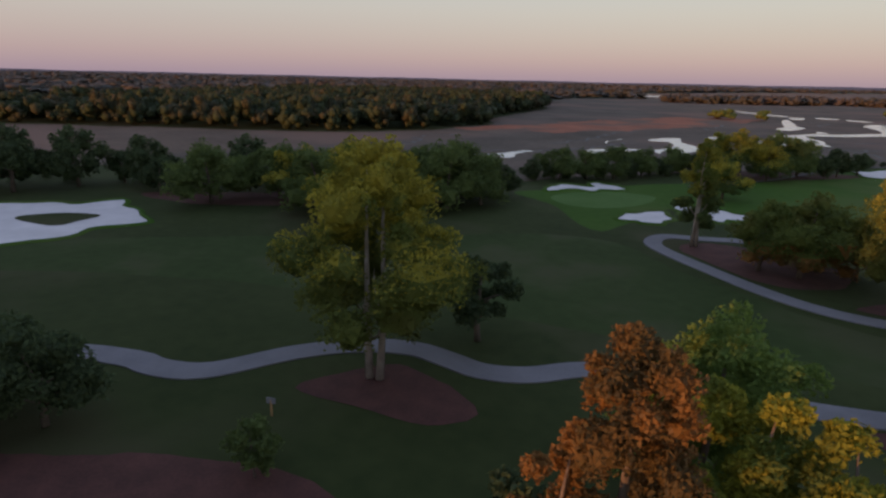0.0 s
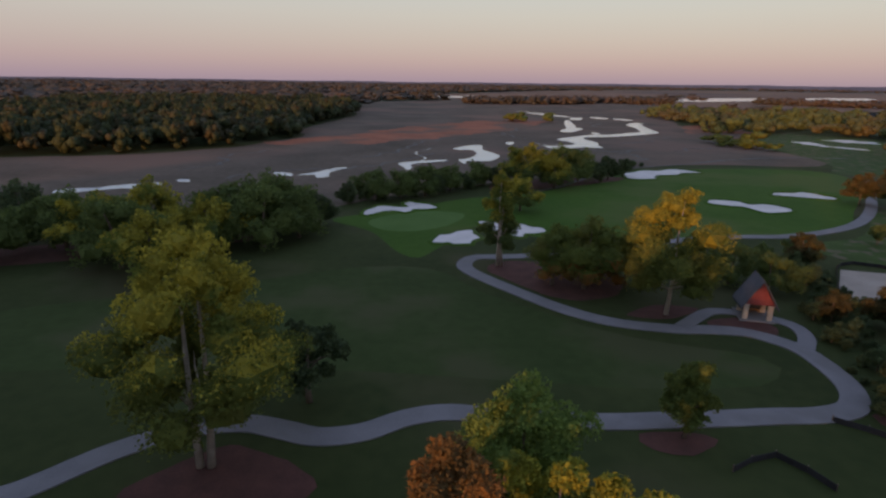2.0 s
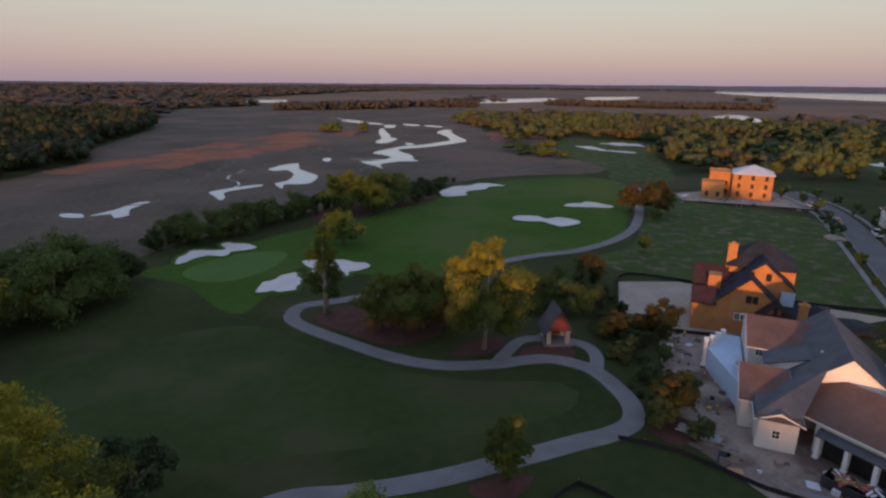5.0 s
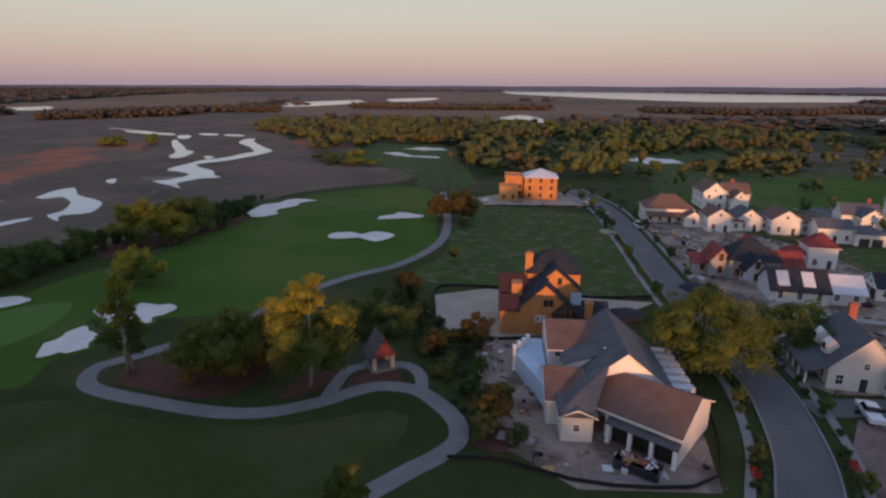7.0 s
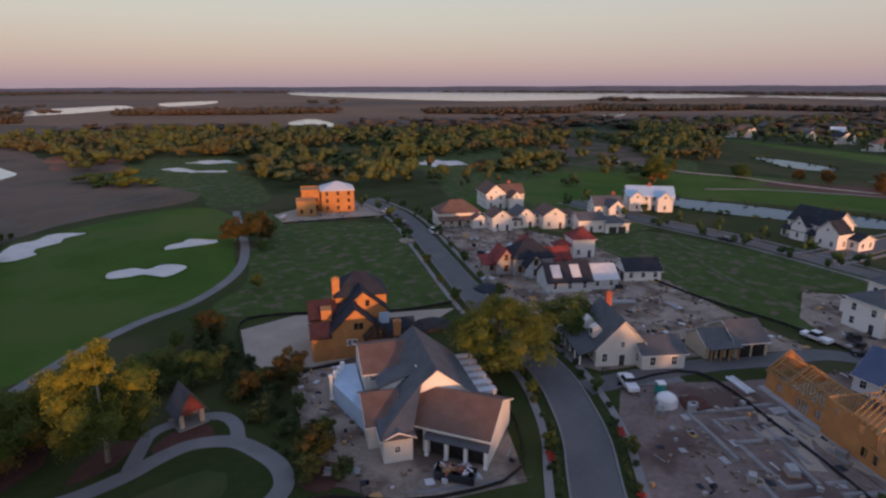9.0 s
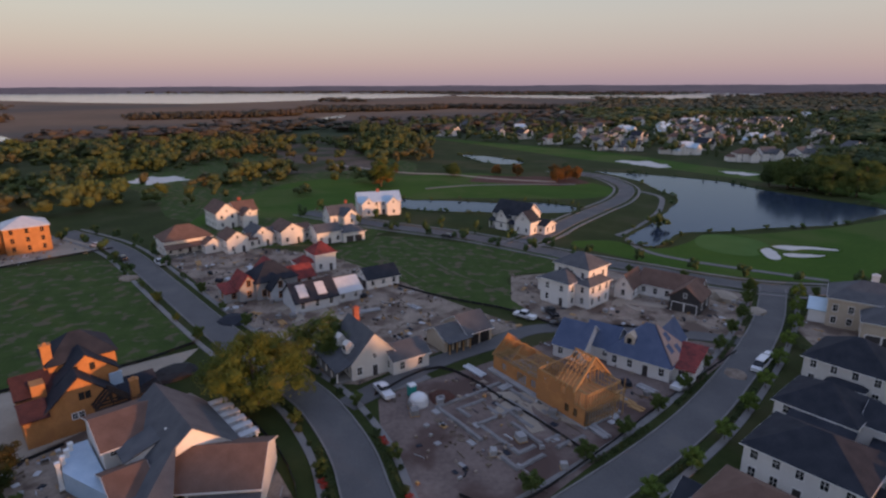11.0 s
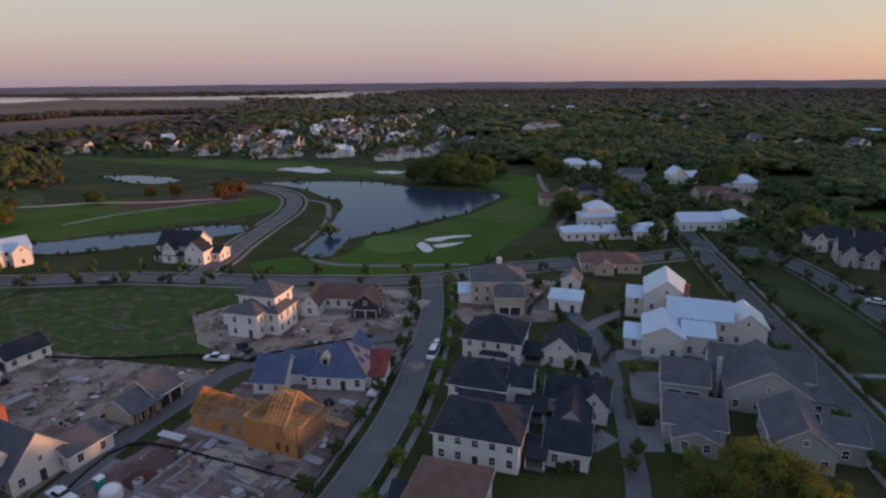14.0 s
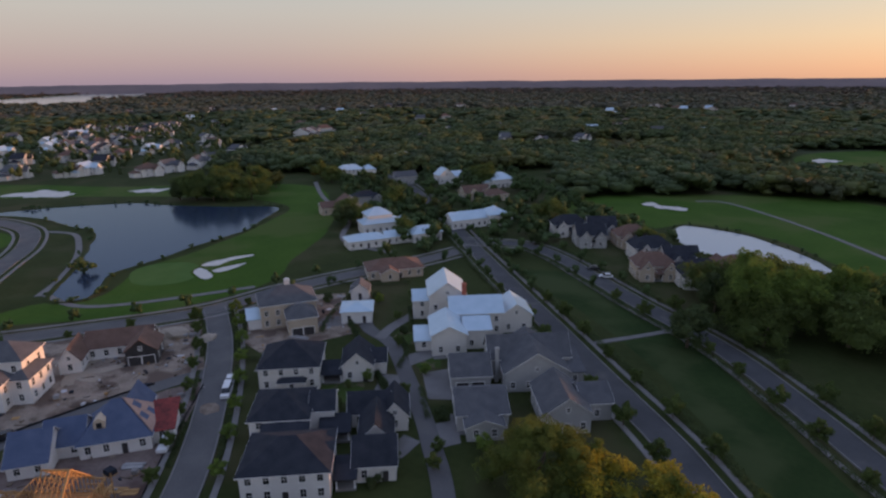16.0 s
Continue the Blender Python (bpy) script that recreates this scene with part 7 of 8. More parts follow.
for i, (x, y) in enumerate([(97.2, -204.7), (83.4, -213.6), (71.4, -200.5), (57.6, -193.1), (63.2, -180.8), (49.2, -182), (99.2, -219.2), (39.9, -193.8), (112.5, -214.1)]):
    w = 12 + 1.5 * (i % 3)
    house(("grey house with dark roof, gables and porch across the boulevard", "tan house with brown roof and gables across the boulevard", "cream house with dark hipped roof across the boulevard")[i % 3], x, y, -141 + 4 * math.sin(i), [(0, 0, w, 9.5, 4.8, 8.6, ("gx", "hip", "hip")[i % 3]), (0.8, -2.5, 4.6, 4, 4.2, 7.0, "gy"), (w - 5, -2.2, 4.4, 4, 4.0, 6.6, "gy"), (2, 8.5, 7, 6, 3.4, 5.8, "gy")], (GREYWALL, TANWALL, CREAM)[i % 3], (SHINGLE, BROWNSHINGLE, SHINGLE)[i % 3], RC, porch=(5.4, -2.2, w - 10.6, 2.1, 2.7))

# the village beyond the pond
VILLAGE = [(647, 43), (716, 24), (719, -9), (671, -33), (592, -37), (540, -56), (523, -92), (494, -99), (488, -118), (470, -143), (465, -155), (499, -183), (424, -178), (430, -198), (451, -245), (480, -287), (670, -111), (686, -208), (798, -334), (877, -345), (704, -242), (728, -345), (628, -334), (714, -535), (440, -406), (443, -447), (401, -457), (318, -493), (297, -527), (274, -564), (1102, -991), (725, -213), (1050, -126), (1067, -61), (654, -98), (706, -127), (740, -34), (541, -214), (560, -246), (604, -219), (662, -276), (582, -279), (570, -310), (852, -384), (942, -627), (1159, -698), (1245, -976), (494, -453), (415, -470), (789, -585), (343, -534), (219, -691), (193, -711), (957, -994), (1137, -910), (796, -738), (1251, -863), (1394, -810), (337, -300), (316, -333), (300, -362), (622, 45), (628, -6), (430, -225)]
rv = random.Random(5)
for _ in range(34):
    x = rv.uniform(0, 1)
    VILLAGE.append((560 + 330 * x, -150 - 240 * x + rv.uniform(-45, 75)))
for _ in range(22):
    x = rv.uniform(0, 1)
    VILLAGE.append((793 + 604 * x, -345 - 424 * x + rv.uniform(-145, 195)))
for _ in range(12):
    VILLAGE.append((rv.uniform(740, 1290), rv.uniform(-1080, -660)))
VPRE = []
for i in range(6):
    VPRE.append(([(0, 0, 12 + i % 3 * 2, 10, 5.8, 9.6, ("gx", "hip", "gy")[i % 3]), (8, -3.5, 6, 5, 5.2, 8.4, "gy"), (-5, 2, 5.5, 7, 3.4, 5.4, "hip")], (WHITE, WHITE, CREAM, WHITE, CREAM, WHITE)[i], (GREYSHINGLE, BROWNSHINGLE, SHINGLE, METALROOF, BROWNSHINGLE, GREYSHINGLE)[i],
                 ("white village house with grey roof", "cream village house with brown roof", "cream village house with dark roof", "white village house with pale metal roof", "cream village house with broad brown roof", "white village house with grey gables")[i]))
first = {}
for i, (x, y) in enumerate(VILLAGE):
    k = (i * 5 + i // 7) % 6
    deg = -65 + 30 * math.sin(i * 1.9)
    if k not in first:
        w, wm, rm, lb = VPRE[k]
        first[k] = house(lb, x, y, deg, w, wm, rm, "village houses beyond the pond", gap=6.5, sides="fl", fascia=False)
    else:
        copy_thing(first[k], pose(x, y, 0, 0, 0, deg))

# pale roofs scattered through the far woods
for i, (x, y) in enumerate(FAR_ROOFS):
    copy_thing(first[i % 6], pose(x, y, 0, 0, 0, math.degrees(math.atan2(y, x)) + 90 + 25 * math.sin(i * 2.1)) @ Matrix.Scale(1.15, 4))

# ---- pavilion on the cart path ----
pv = root("pavilion", 44.9, 71, -15.9)
part("floor_slab", Mesh().box(-2.6, -2.6, 0, 2.6, 2.8, 0.22).data("floor_slab", KERB), pv)
for sx in (-1.75, 1.75):
    for sy in (-1.7, 1.9):
        part("pier", Mesh().box(sx - 0.35, sy - 0.35, 0.22, sx + 0.35, sy + 0.35, 2.5).box(sx - 0.42, sy - 0.42, 2.5, sx + 0.42, sy + 0.42, 2.7).data("brick_pier", TANWALL), pv)
part("roof", roof_mesh((-2.3, -2.3, 4.6, 4.8, 2.75, 6.6, "gy"), GREYSHINGLE, 0.45, 0.16), pv, "steep grey shingled roof")
part("gable", Mesh().extrude([(0.1, 2.75), (4.5, 2.75), (2.3, 6.45)], (-2.3, -2.1), "y", 0.14).data("gable", REDPAINT), pv, "red painted timber gable")
part("back_wall", Mesh().box(-2.1, 2.05, 0.22, 2.1, 2.25, 2.7).data("back_wall", DOOR), pv)
part("bench", Mesh().box(-1.2, 1.3, 0.6, 1.2, 1.75, 0.68).box(-1.1, 1.4, 0.22, -1.0, 1.7, 0.6).box(1.0, 1.4, 0.22, 1.1, 1.7, 0.6).data("bench", TIMBER), pv)
pv.matrix_basis = pose(45.5, 71, 0, 0, 0, -16) @ Matrix.Scale(0.84, 4)
tagged(pv, "small open pavilion with steep grey roof and red gable", "pavilion")

# ---- timber-framed house ----
fr = root("unfinished_house", 87.2, -11.4, -140.9)
stud = Mesh().box(-0.05, -0.07, 0, 0.05, 0.07, 2.7).data("stud", TIMBER)


def stud_wall(x0, y0, x1, y1, z, gap=0.62):
    n = max(1, int(math.hypot(x1 - x0, y1 - y0) / gap))
    for i in range(n + 1):
        t = i / n
        part("stud", stud, fr, at=pose(x0 + (x1 - x0) * t, y0 + (y1 - y0) * t, z))
    for zz in (z + 0.03, z + 2.74):
        part("plate", Mesh().beam((x0, y0, zz), (x1, y1, zz), 0.14).data("plate", TIMBER), fr)


for z in (0.35, 3.25):
    for seg in ((-3, 0, 8, 0), (8, 0, 8, 8), (-3, 0, -3, 8), (-3, 8, 8, 8)):
        stud_wall(*seg, z)
for seg in ((-16, 1, -3, 1), (-16, 8, -3, 8), (-16, 1, -16, 8), (-10, 1, -10, 8)):
    stud_wall(*seg, 0.35)
rf = random.Random(5)
for i in range(6):
    x = 1.6 + i * 3.9 / 5
    j = rf.uniform(-0.04, 0.04)
    part("rafter", Mesh().beam((x, -0.5, 5.7), (x + j, 4, 10.4), 0.14).beam((x, 8.5, 5.7), (x + j, 4, 10.4), 0.14).beam((x, 1.9, 8.1), (x, 6.1, 8.1), 0.1).data("rafter", TIMBER), fr)
part("barge_board", Mesh().beam((5.75, -0.7, 5.55), (5.75, 4, 10.5), 0.3).beam((5.75, 8.7, 5.55), (5.75, 4, 10.5), 0.26).data("barge_board", TIMBER), fr)
for i in range(8):
    y = 0.7 + i * 6.6 / 7
    part("gable_stud", Mesh().beam((5.4, y, 5.9), (5.4, y, 5.8 + 4.4 * (1 - abs(y - 4) / 4.3)), 0.11).data("gable_stud", TIMBER), fr)
for i in range(7):
    part("joist", Mesh().beam((5.8, 0.2 + 1.25 * i, 6.05), (8.2, 0.2 + 1.25 * i, 6.05), 0.16).data("joist", TIMBER), fr)
for i in range(4):
    z = 1.3 + 1.5 * i
    part("brace", Mesh().beam((8.15, 0.2, z), (8.15, 7.8, z + rf.uniform(-0.3, 0.3)), 0.12).data("brace", TIMBER), fr)
part("scaffold", Mesh().beam((8.9, 5.5, 0), (8.9, 5.5, 6.8), 0.12).beam((8.9, 8.0, 0), (8.9, 8.0, 6.8), 0.12).beam((8.9, 5.5, 2.6), (8.9, 8.0, 4.6), 0.1).beam((8.9, 5.4, 4.9), (8.9, 8.2, 4.9), 0.2).data("scaffold", TIMBER), fr)
for i in range(19):
    x = -16 + i * 13 / 19
    if i in (4, 5, 11, 14):
        continue
    top = 5.7 + (0.9 if i < 2 else 0.5 if 6 < i < 11 else 0.0) + rf.uniform(-0.1, 0.1)
    part("roof_truss", Mesh().beam((x, 0.5, 3.2), (x, 8.5, 3.2), 0.12).beam((x, 0.5, 3.2), (x, 4.5, top), 0.12).beam((x, 8.5, 3.2), (x, 4.5, top), 0.12).beam((x, 4.5, 3.2), (x, 4.5, top), 0.08).beam((x, 2.5, 3.2), (x, 3.0, 0.5 * (3.2 + top) + 0.25), 0.07).data("roof_truss", TIMBER), fr)
for x, top in ((-16.2, 6.7), (-11.6, 6.3)):
    part("gable_panel", Mesh().extrude([(0, 3.2), (7, 3.2), (3.5, top)], (x, 1.0), "x", 0.06).data("gable_panel", OSB), fr, "sheathed gable panel")
for y in (1.2, 2.6, 6.4):
    part("purlin", Mesh().beam((-15.6, y, 3.2 + 0.6 * min(y, 9 - y)), (-3, y, 3.15 + 0.6 * min(y, 9 - y)), 0.12).data("purlin", TIMBER), fr)
part("deck", Mesh().box(-3.1, -0.1, 3.05, 8.1, 8.1, 3.2).data("deck", OSB), fr)
part("slab", Mesh().box(-16.3, -0.3, 0, 8.3, 8.6, 0.35).data("slab", BLOCK), fr)


def sheathed(x0, x1, y, z0, z1, holes):
    """Sheathing boards along a wall, left open where the windows come."""
    edges = [x0] + [v for hx, hw, hz, hh in holes for v in (hx, hx + hw)] + [x1]
    for a, b in zip(edges[::2], edges[1::2]):
        part("sheathing", Mesh().box(a, y, z0, b, y + 0.07, z1).data("sheathing", OSB), fr)
    for hx, hw, hz, hh in holes:
        for za, zb in ((z0, hz), (hz + hh, z1)):
            part("sheathing", Mesh().box(hx, y + 0.003, za, hx + hw, y + 0.067, zb).data("sheathing", OSB), fr)


sheathed(-15.9, -3.1, 0.86, 0.36, 3.05, [(-13.5, 1.2, 1.1, 1.4), (-9.2, 2.4, 0.5, 2.0), (-5.6, 1.2, 1.1, 1.4)])
sheathed(-3.0, 7.9, -0.16, 0.36, 3.2, [(3.6, 0.9, 1.2, 1.4), (5.4, 0.9, 1.2, 1.4)])
sheathed(-3.0, 5.4, -0.16, 3.25, 5.9, [(-1.4, 1.0, 4.1, 1.2), (2.6, 1.0, 4.1, 1.2)])
part("ridge_board", Mesh().beam((1.4, 4, 10.45), (5.9, 4, 10.45), 0.2).data("ridge_board", TIMBER), fr)
tagged(fr, "bare timber house frame with rafters, under construction", "house frame")

# ---- block foundation ----
fd = root("foundation", 80.2, -3.3, -140.8, 0.0)
FOOT = [(-11, -5, 9, -5, 0.5), (-11, 9, 9, 9, 0.45), (-11, -5, -11, 9, 0.5), (9, -5, 9, 9, 0.45), (-8.5, -2.4, 6.5, -2.4, 0.4), (-8.5, 6.4, 6.5, 6.4, 0.4), (-8.5, -2.4, -8.5, 6.4, 0.4), (6.5, -2.4, 6.5, 6.4, 0.35), (-3, -2.4, -3, 6.4, 0.45), (1.5, -5, 1.5, 2, 0.45), (-6, 2, 6.5, 2, 0.4), (-6, 4, 3, 4, 0.3)]
rd = random.Random(9)
for x0, y0, x1, y1, h in FOOT:
    n = max(2, int(math.hypot(x1 - x0, y1 - y0) / 2.6))
    for i in range(n):
        if rd.random() < 0.3:
            continue
        t0, t1, z = i / n, (i + rd.uniform(0.75, 1.0)) / n, h * rd.uniform(0.35, 1.0)
        ax, ay, bx, by = x0 + (x1 - x0) * t0, y0 + (y1 - y0) * t0, x0 + (x1 - x0) * t1, y0 + (y1 - y0) * t1
        m = Mesh().box(ax - 0.42, ay - 0.42, 0, bx + 0.42, by + 0.42, z * 0.6).box(ax - 0.27, ay - 0.27, z * 0.6, bx + 0.27, by + 0.27, z)
        part("block_wall", m.data("block_wall", FOOTING), fd, at=pose(rd.uniform(-0.1, 0.1), rd.uniform(-0.1, 0.1), 0, 0, 0, rd.uniform(-0.6, 0.6)))
tagged(fd, "low grey block foundation walls on bare earth", "foundation")

# ---- site clutter ----


def silt_fence(pts, gap=3.4, h=0.58):
    line = smooth_line(pts, step=gap) if len(pts) > 2 else np.array([np.array(pts[0]) + (np.array(pts[1]) - np.array(pts[0])) * t for t in np.linspace(0, 1, 8)])
    ob = root("silt_fence", *line[0])
    m = Mesh()
    loc = line - line[0]
    n = len(loc)
    nr = offset(loc, 0.02) - loc
    v = [(*(p + s * k), z) for s in (1, -1) for z in (0, h) for p, k in zip(loc, nr)]
    f = []
    for i in range(n - 1):
        f += [(i, i + 1, n + i + 1, n + i), (2 * n + i, 3 * n + i, 3 * n + i + 1, 2 * n + i + 1), (n + i, n + i + 1, 3 * n + i + 1, 3 * n + i)]
    part("fabric", m.add(v, f).data("fabric", FABRIC), ob)
    pm = Mesh().box(-0.04, -0.04, 0, 0.04, 0.04, h + 0.12).data("post", BARK)
    for i in range(n):
        part("post", pm, ob, at=pose(loc[i][0], loc[i][1] + 0.06, 0))
    return tagged(ob, "black silt fence on stakes round a building site", "fence", "silt fences")


for pts in ([(71.9, 91.3), (76.7, 94), (83.9, 87.4), (95.1, 70.6), (107.2, 61.4)], [(71.4, 90.8), (61.6, 76.1), (61.7, 70.5), (70.6, 63.7)], [(38.7, 46.1), (43.5, 41.8), (47, 34.4), (53.3, 27.5), (60.5, 24.2), (71.4, 30.3), (81.3, 40.1)], [(25.6, 39.3), (30.2, 41.1), (32.4, 36.8)], [(88.5, 19), (99.6, 8.2), (85.6, -6.4), (73.2, -16.6)],
            [(157.2, 38.8), (139.9, 13.6), (131.2, -5.2), (123.1, -15.4)], [(123.6, -15.4), (122.3, -33.5), (120.4, -45.5)], [(119.6, 2.8), (113.3, 11.5), (94.7, 27)], [(63.7, 2.9), (62.3, -4.2), (75, -17.8), (91, -32.4), (111.3, -52.1)], [(144.3, 152.4), (165.7, 134.9), (176.4, 124.5)]):
    silt_fence(pts)


def on_lot(x, y):
    """True on bare earth, clear of the streets."""
    if not any(inside(np.array([[x, y]]), q)[0] for q, mat in LOTS):
        return False
    return all(np.min(np.hypot(*(smooth_line(ROADS[k][0], step=2.0) - np.array([x, y])).T)) > 6 for k in ("street_long", "street_cross", "street_pond", "alley"))


def lumber_stack(x, y, deg, n, length, mat, label):
    ob = root("lumber_stack", x, y, deg)
    r = random.Random(int(x * 7 + y))
    pl = Mesh().box(-length / 2, -0.14, 0, length / 2, 0.14, 0.09).data("plank", mat)
    for i in range(n):
        part("plank", pl, ob, at=pose(r.uniform(-0.25, 0.25), -0.6 + 0.3 * (i % 5), 0.06 + 0.1 * (i // 5), 0, 0, r.uniform(-3, 3)))
    return tagged(ob, label, "lumber stack", "building materials")


def pallet_pile(x, y, deg, s, mat, label, name="pallet_stack", cat="pallet"):
    ob = root(name, x, y, deg)
    part("pallet", Mesh().box(-s * 0.6, -s * 0.5, 0.06, s * 0.6, s * 0.5, 0.16).data("pallet", TIMBER), ob)
    m = Mesh()
    for k in range(4):
        m.box(-s * 0.55 + 0.03 * k, -s * 0.45, 0.16 + 0.22 * k, s * 0.55 - 0.03 * (3 - k), s * 0.45 - 0.04 * k, 0.36 + 0.22 * k)
    part("load", m.data("load", mat), ob)
    return tagged(ob, label, cat, "building materials")


def heap(x, y, r, h, mat, label, seed):
    rng = np.random.default_rng(seed)
    v = ICO2[0].copy()
    v[:, 2] = np.maximum(v[:, 2], -0.05)
    v = v * rng.uniform(0.8, 1.15, (len(v), 1)) * np.array([r, r * 0.8, h])
    ob = new("dirt_mound", bulk_mesh("dirt_mound", v, ICO2[1].tolist(), mat))
    ob.matrix_basis = pose(x, y, 0, 0, 0, seed * 40)
    return tagged(ob, label, "heap", "building materials")


STACKS = [(54.7, 31.3, 20), (56.3, 29.6, 60), (70.4, 28.2, 44), (47.9, 43.8, -60), (90.7, -24.4, 40), (85.2, -21.2, 44), (78.3, -23.9, 130), (94.2, -29.5, 43), (109.6, -39.1, 50), (103.5, -43.9, 130), (99.1, 1.7, 42), (93, -4.2, 132), (137.7, 36.1, 44), (148.4, 44.4, 30), (127.6, 27.7, 120), (119.2, 46.5, 40), (126.7, 62, 130), (141.6, 65.8, 40), (162.6, 88.1, 35), (105.2, 23.3, 40), (130.7, 17, 45), (124.9, -23.5, 50), (124.9, -36.6, 0), (138.8, -52.1, 40), (152.8, 161.3, 30), (151.3, 153.3, 10), (171, 130.7, 40), (62.5, 85.8, 20), (127.8, -87.4, 40), (115.1, -81, 20),
          (124, 54.8, 70), (116.2, 40.2, 10), (111.3, 43.6, 45), (120.6, 35.7, 100), (128.4, 70.3, 45), (136.2, 74.2, 30), (148.4, 71.9, 80), (153.8, 61.3, 45), (146.9, 55.2, 0), (158.5, 69.6, 40), (107.2, 36.2, 45), (110.9, 28.5, 20), (84.7, -15.1, 40), (80.7, -18, 35), (87.7, -26.3, 42)]
for i, (x, y, a) in enumerate([q for q in STACKS if on_lot(q[0], q[1])]):
    lumber_stack(x, y, a, 7 + 5 * (i % 3), 2.6 + 0.9 * (i % 4), (TIMBER, TARP, BLOCK)[i % 3], ("stack of raw timber planks on bare earth", "stack of pale boards on bare earth", "stack of grey boards on bare earth")[i % 3])
rp = random.Random(9)
for i in range(48):
    cx, cy, sp = ((77.8, -3.7, 9), (89.9, -22.3, 8), (129.1, 49.4, 16), (148, 80.2, 10), (129.8, -21.7, 8), (111.1, -43.1, 6), (86.4, 10.3, 4), (106.3, 28.7, 5), (136.3, -59, 7), (126.7, 38.8, 10))[i % 10]
    px, py = cx + rp.uniform(-sp, sp), cy + rp.uniform(-sp, sp)
    if not on_lot(px, py):
        continue
    pallet_pile(px, py, rp.uniform(0, 180), rp.uniform(0.9, 1.7), (BLOCK, FOOTING, FOOTING, SHINGLE)[i % 4], ("pallet of grey blocks", "pallet of muddy grey blocks", "pallet of muddy grey blocks", "pallet of dark shingles")[i % 4])
for i, (x, y, r, h, mt) in enumerate([(100.4, 22.4, 3, 1.0, MULCH), (142.7, -61.2, 4.5, 2.2, PALEDIRT), (146.9, -56.4, 3.6, 1.6, PALEDIRT), (135.9, 59.7, 3.5, 0.9, DIRT), (142, 49, 3, 0.8, DIRT), (89, 7.2, 2.8, 0.9, MULCH), (119.9, 58, 4.5, 1.0, SHINGLE), (87.4, 62.9, 6, 1.2, FABRIC), (93.7, 58.6, 5, 1.3, FABRIC), (101.2, -47.8, 2.5, 0.7, DIRT), (125.3, -31.6, 2.5, 0.8, DIRT), (146.8, 100.7, 3, 1, DIRT), (133.8, -65.9, 2.6, 1.2, PALEDIRT)]):
    heap(x, y, r, h, mt, "rounded heap of loose material on a building site", i)



def debris(name, poly, n, seed, label, shares=(0.10, 0.16, 0.09, 0.17, 0.30, 0.18)):
    """Offcuts, sheets and rubble strewn over a building lot, past counting."""
    rng = np.random.default_rng(seed)
    q = scatter(poly, 1.0, seed, 0.9)
    lump = np.array([noise.noise((a / 5, b / 5, seed * 3.1)) for a, b in q]) + 0.35 * rng.normal(size=len(q))
    q = q[np.argsort(-lump)[:n]]
    m = Mesh()
    for k, (x, y) in enumerate(q):
        kind = rng.integers(4)
        lx, ly, lz = ((rng.uniform(0.8, 2.6), rng.uniform(0.08, 0.22), rng.uniform(0.05, 0.2)), (rng.uniform(0.3, 0.8), rng.uniform(0.3, 0.8), rng.uniform(0.15, 0.6)), (rng.uniform(0.8, 1.6), rng.uniform(0.6, 1.2), 0.06), (rng.uniform(0.2, 0.5), rng.uniform(0.2, 0.5), rng.uniform(0.1, 0.35)))[kind]
        a = rng.uniform(0, 3.14) if rng.random() < 0.5 else 0.75
        c, s = math.cos(a), math.sin(a)
        z = 0.06
        v = [(x + c * i * lx / 2 - s * j * ly / 2, y + s * i * lx / 2 + c * j * ly / 2, z + h * lz) for h in (0, 1) for i, j in ((-1, -1), (1, -1), (1, 1), (-1, 1))]
        m.add(v, [(3, 2, 1, 0), (4, 5, 6, 7), (0, 1, 5, 4), (1, 2, 6, 5), (2, 3, 7, 6), (3, 0, 4, 7)], int(rng.choice(6, p=shares)))
    return tagged(new(name, m.data(name, TIMBER, BLOCK, TARP, SHINGLE, DIRT, BARK)), label, "debris", kind="stuff")


debris("site_debris", LOTS[2][0], 1000, 1, "boards, sheets and rubble strewn over a building site", (0.12, 0.14, 0.05, 0.19, 0.30, 0.20))
debris("site_debris", LOTS[3][0], 210, 2, "boards, blocks and rubble strewn over a building site", (0.05, 0.16, 0.03, 0.10, 0.46, 0.20))
debris("site_debris", LOTS[4][0], 330, 3, "boards and rubble strewn over a building site")
debris("site_debris", LOTS[0][0], 130, 4, "boards and offcuts strewn round a house being built")
debris("site_debris", LOTS[5][0], 130, 5, "boards and rubble strewn over a building site")
debris("site_debris", LOTS[6][0], 160, 6, "boards and rubble strewn over a building site")
debris("site_debris", [(69.2, 10.9), (66.3, -3.3), (82.6, -18), (92.9, -6.3), (88, 7.2)], 50, 7, "blocks and boards among foundation walls", (0.05, 0.16, 0.03, 0.10, 0.46, 0.20))
for i, (lot, n) in enumerate(((2, 5), (3, 4), (4, 3), (0, 3))):
    c = np.array(LOTS[lot][0]).mean(0)
    for k in range(n):
        a = k * 0.9 + i
        ln = smooth_line([c + np.array([math.cos(a + t * 0.6), math.sin(a + t * 0.6)]) * (14 * (t - 0.5)) + np.array([math.cos(a), math.sin(a)]) * 2 * k for t in np.linspace(0, 1, 5)], step=1.5)
        tagged(ribbon("tyre_track", ln, 2.3, 0.088 + 0.001 * (i + k), PALEDIRT, wobble=0.5, seed=k), "pale tyre track worn into bare earth", "track", kind="structure")

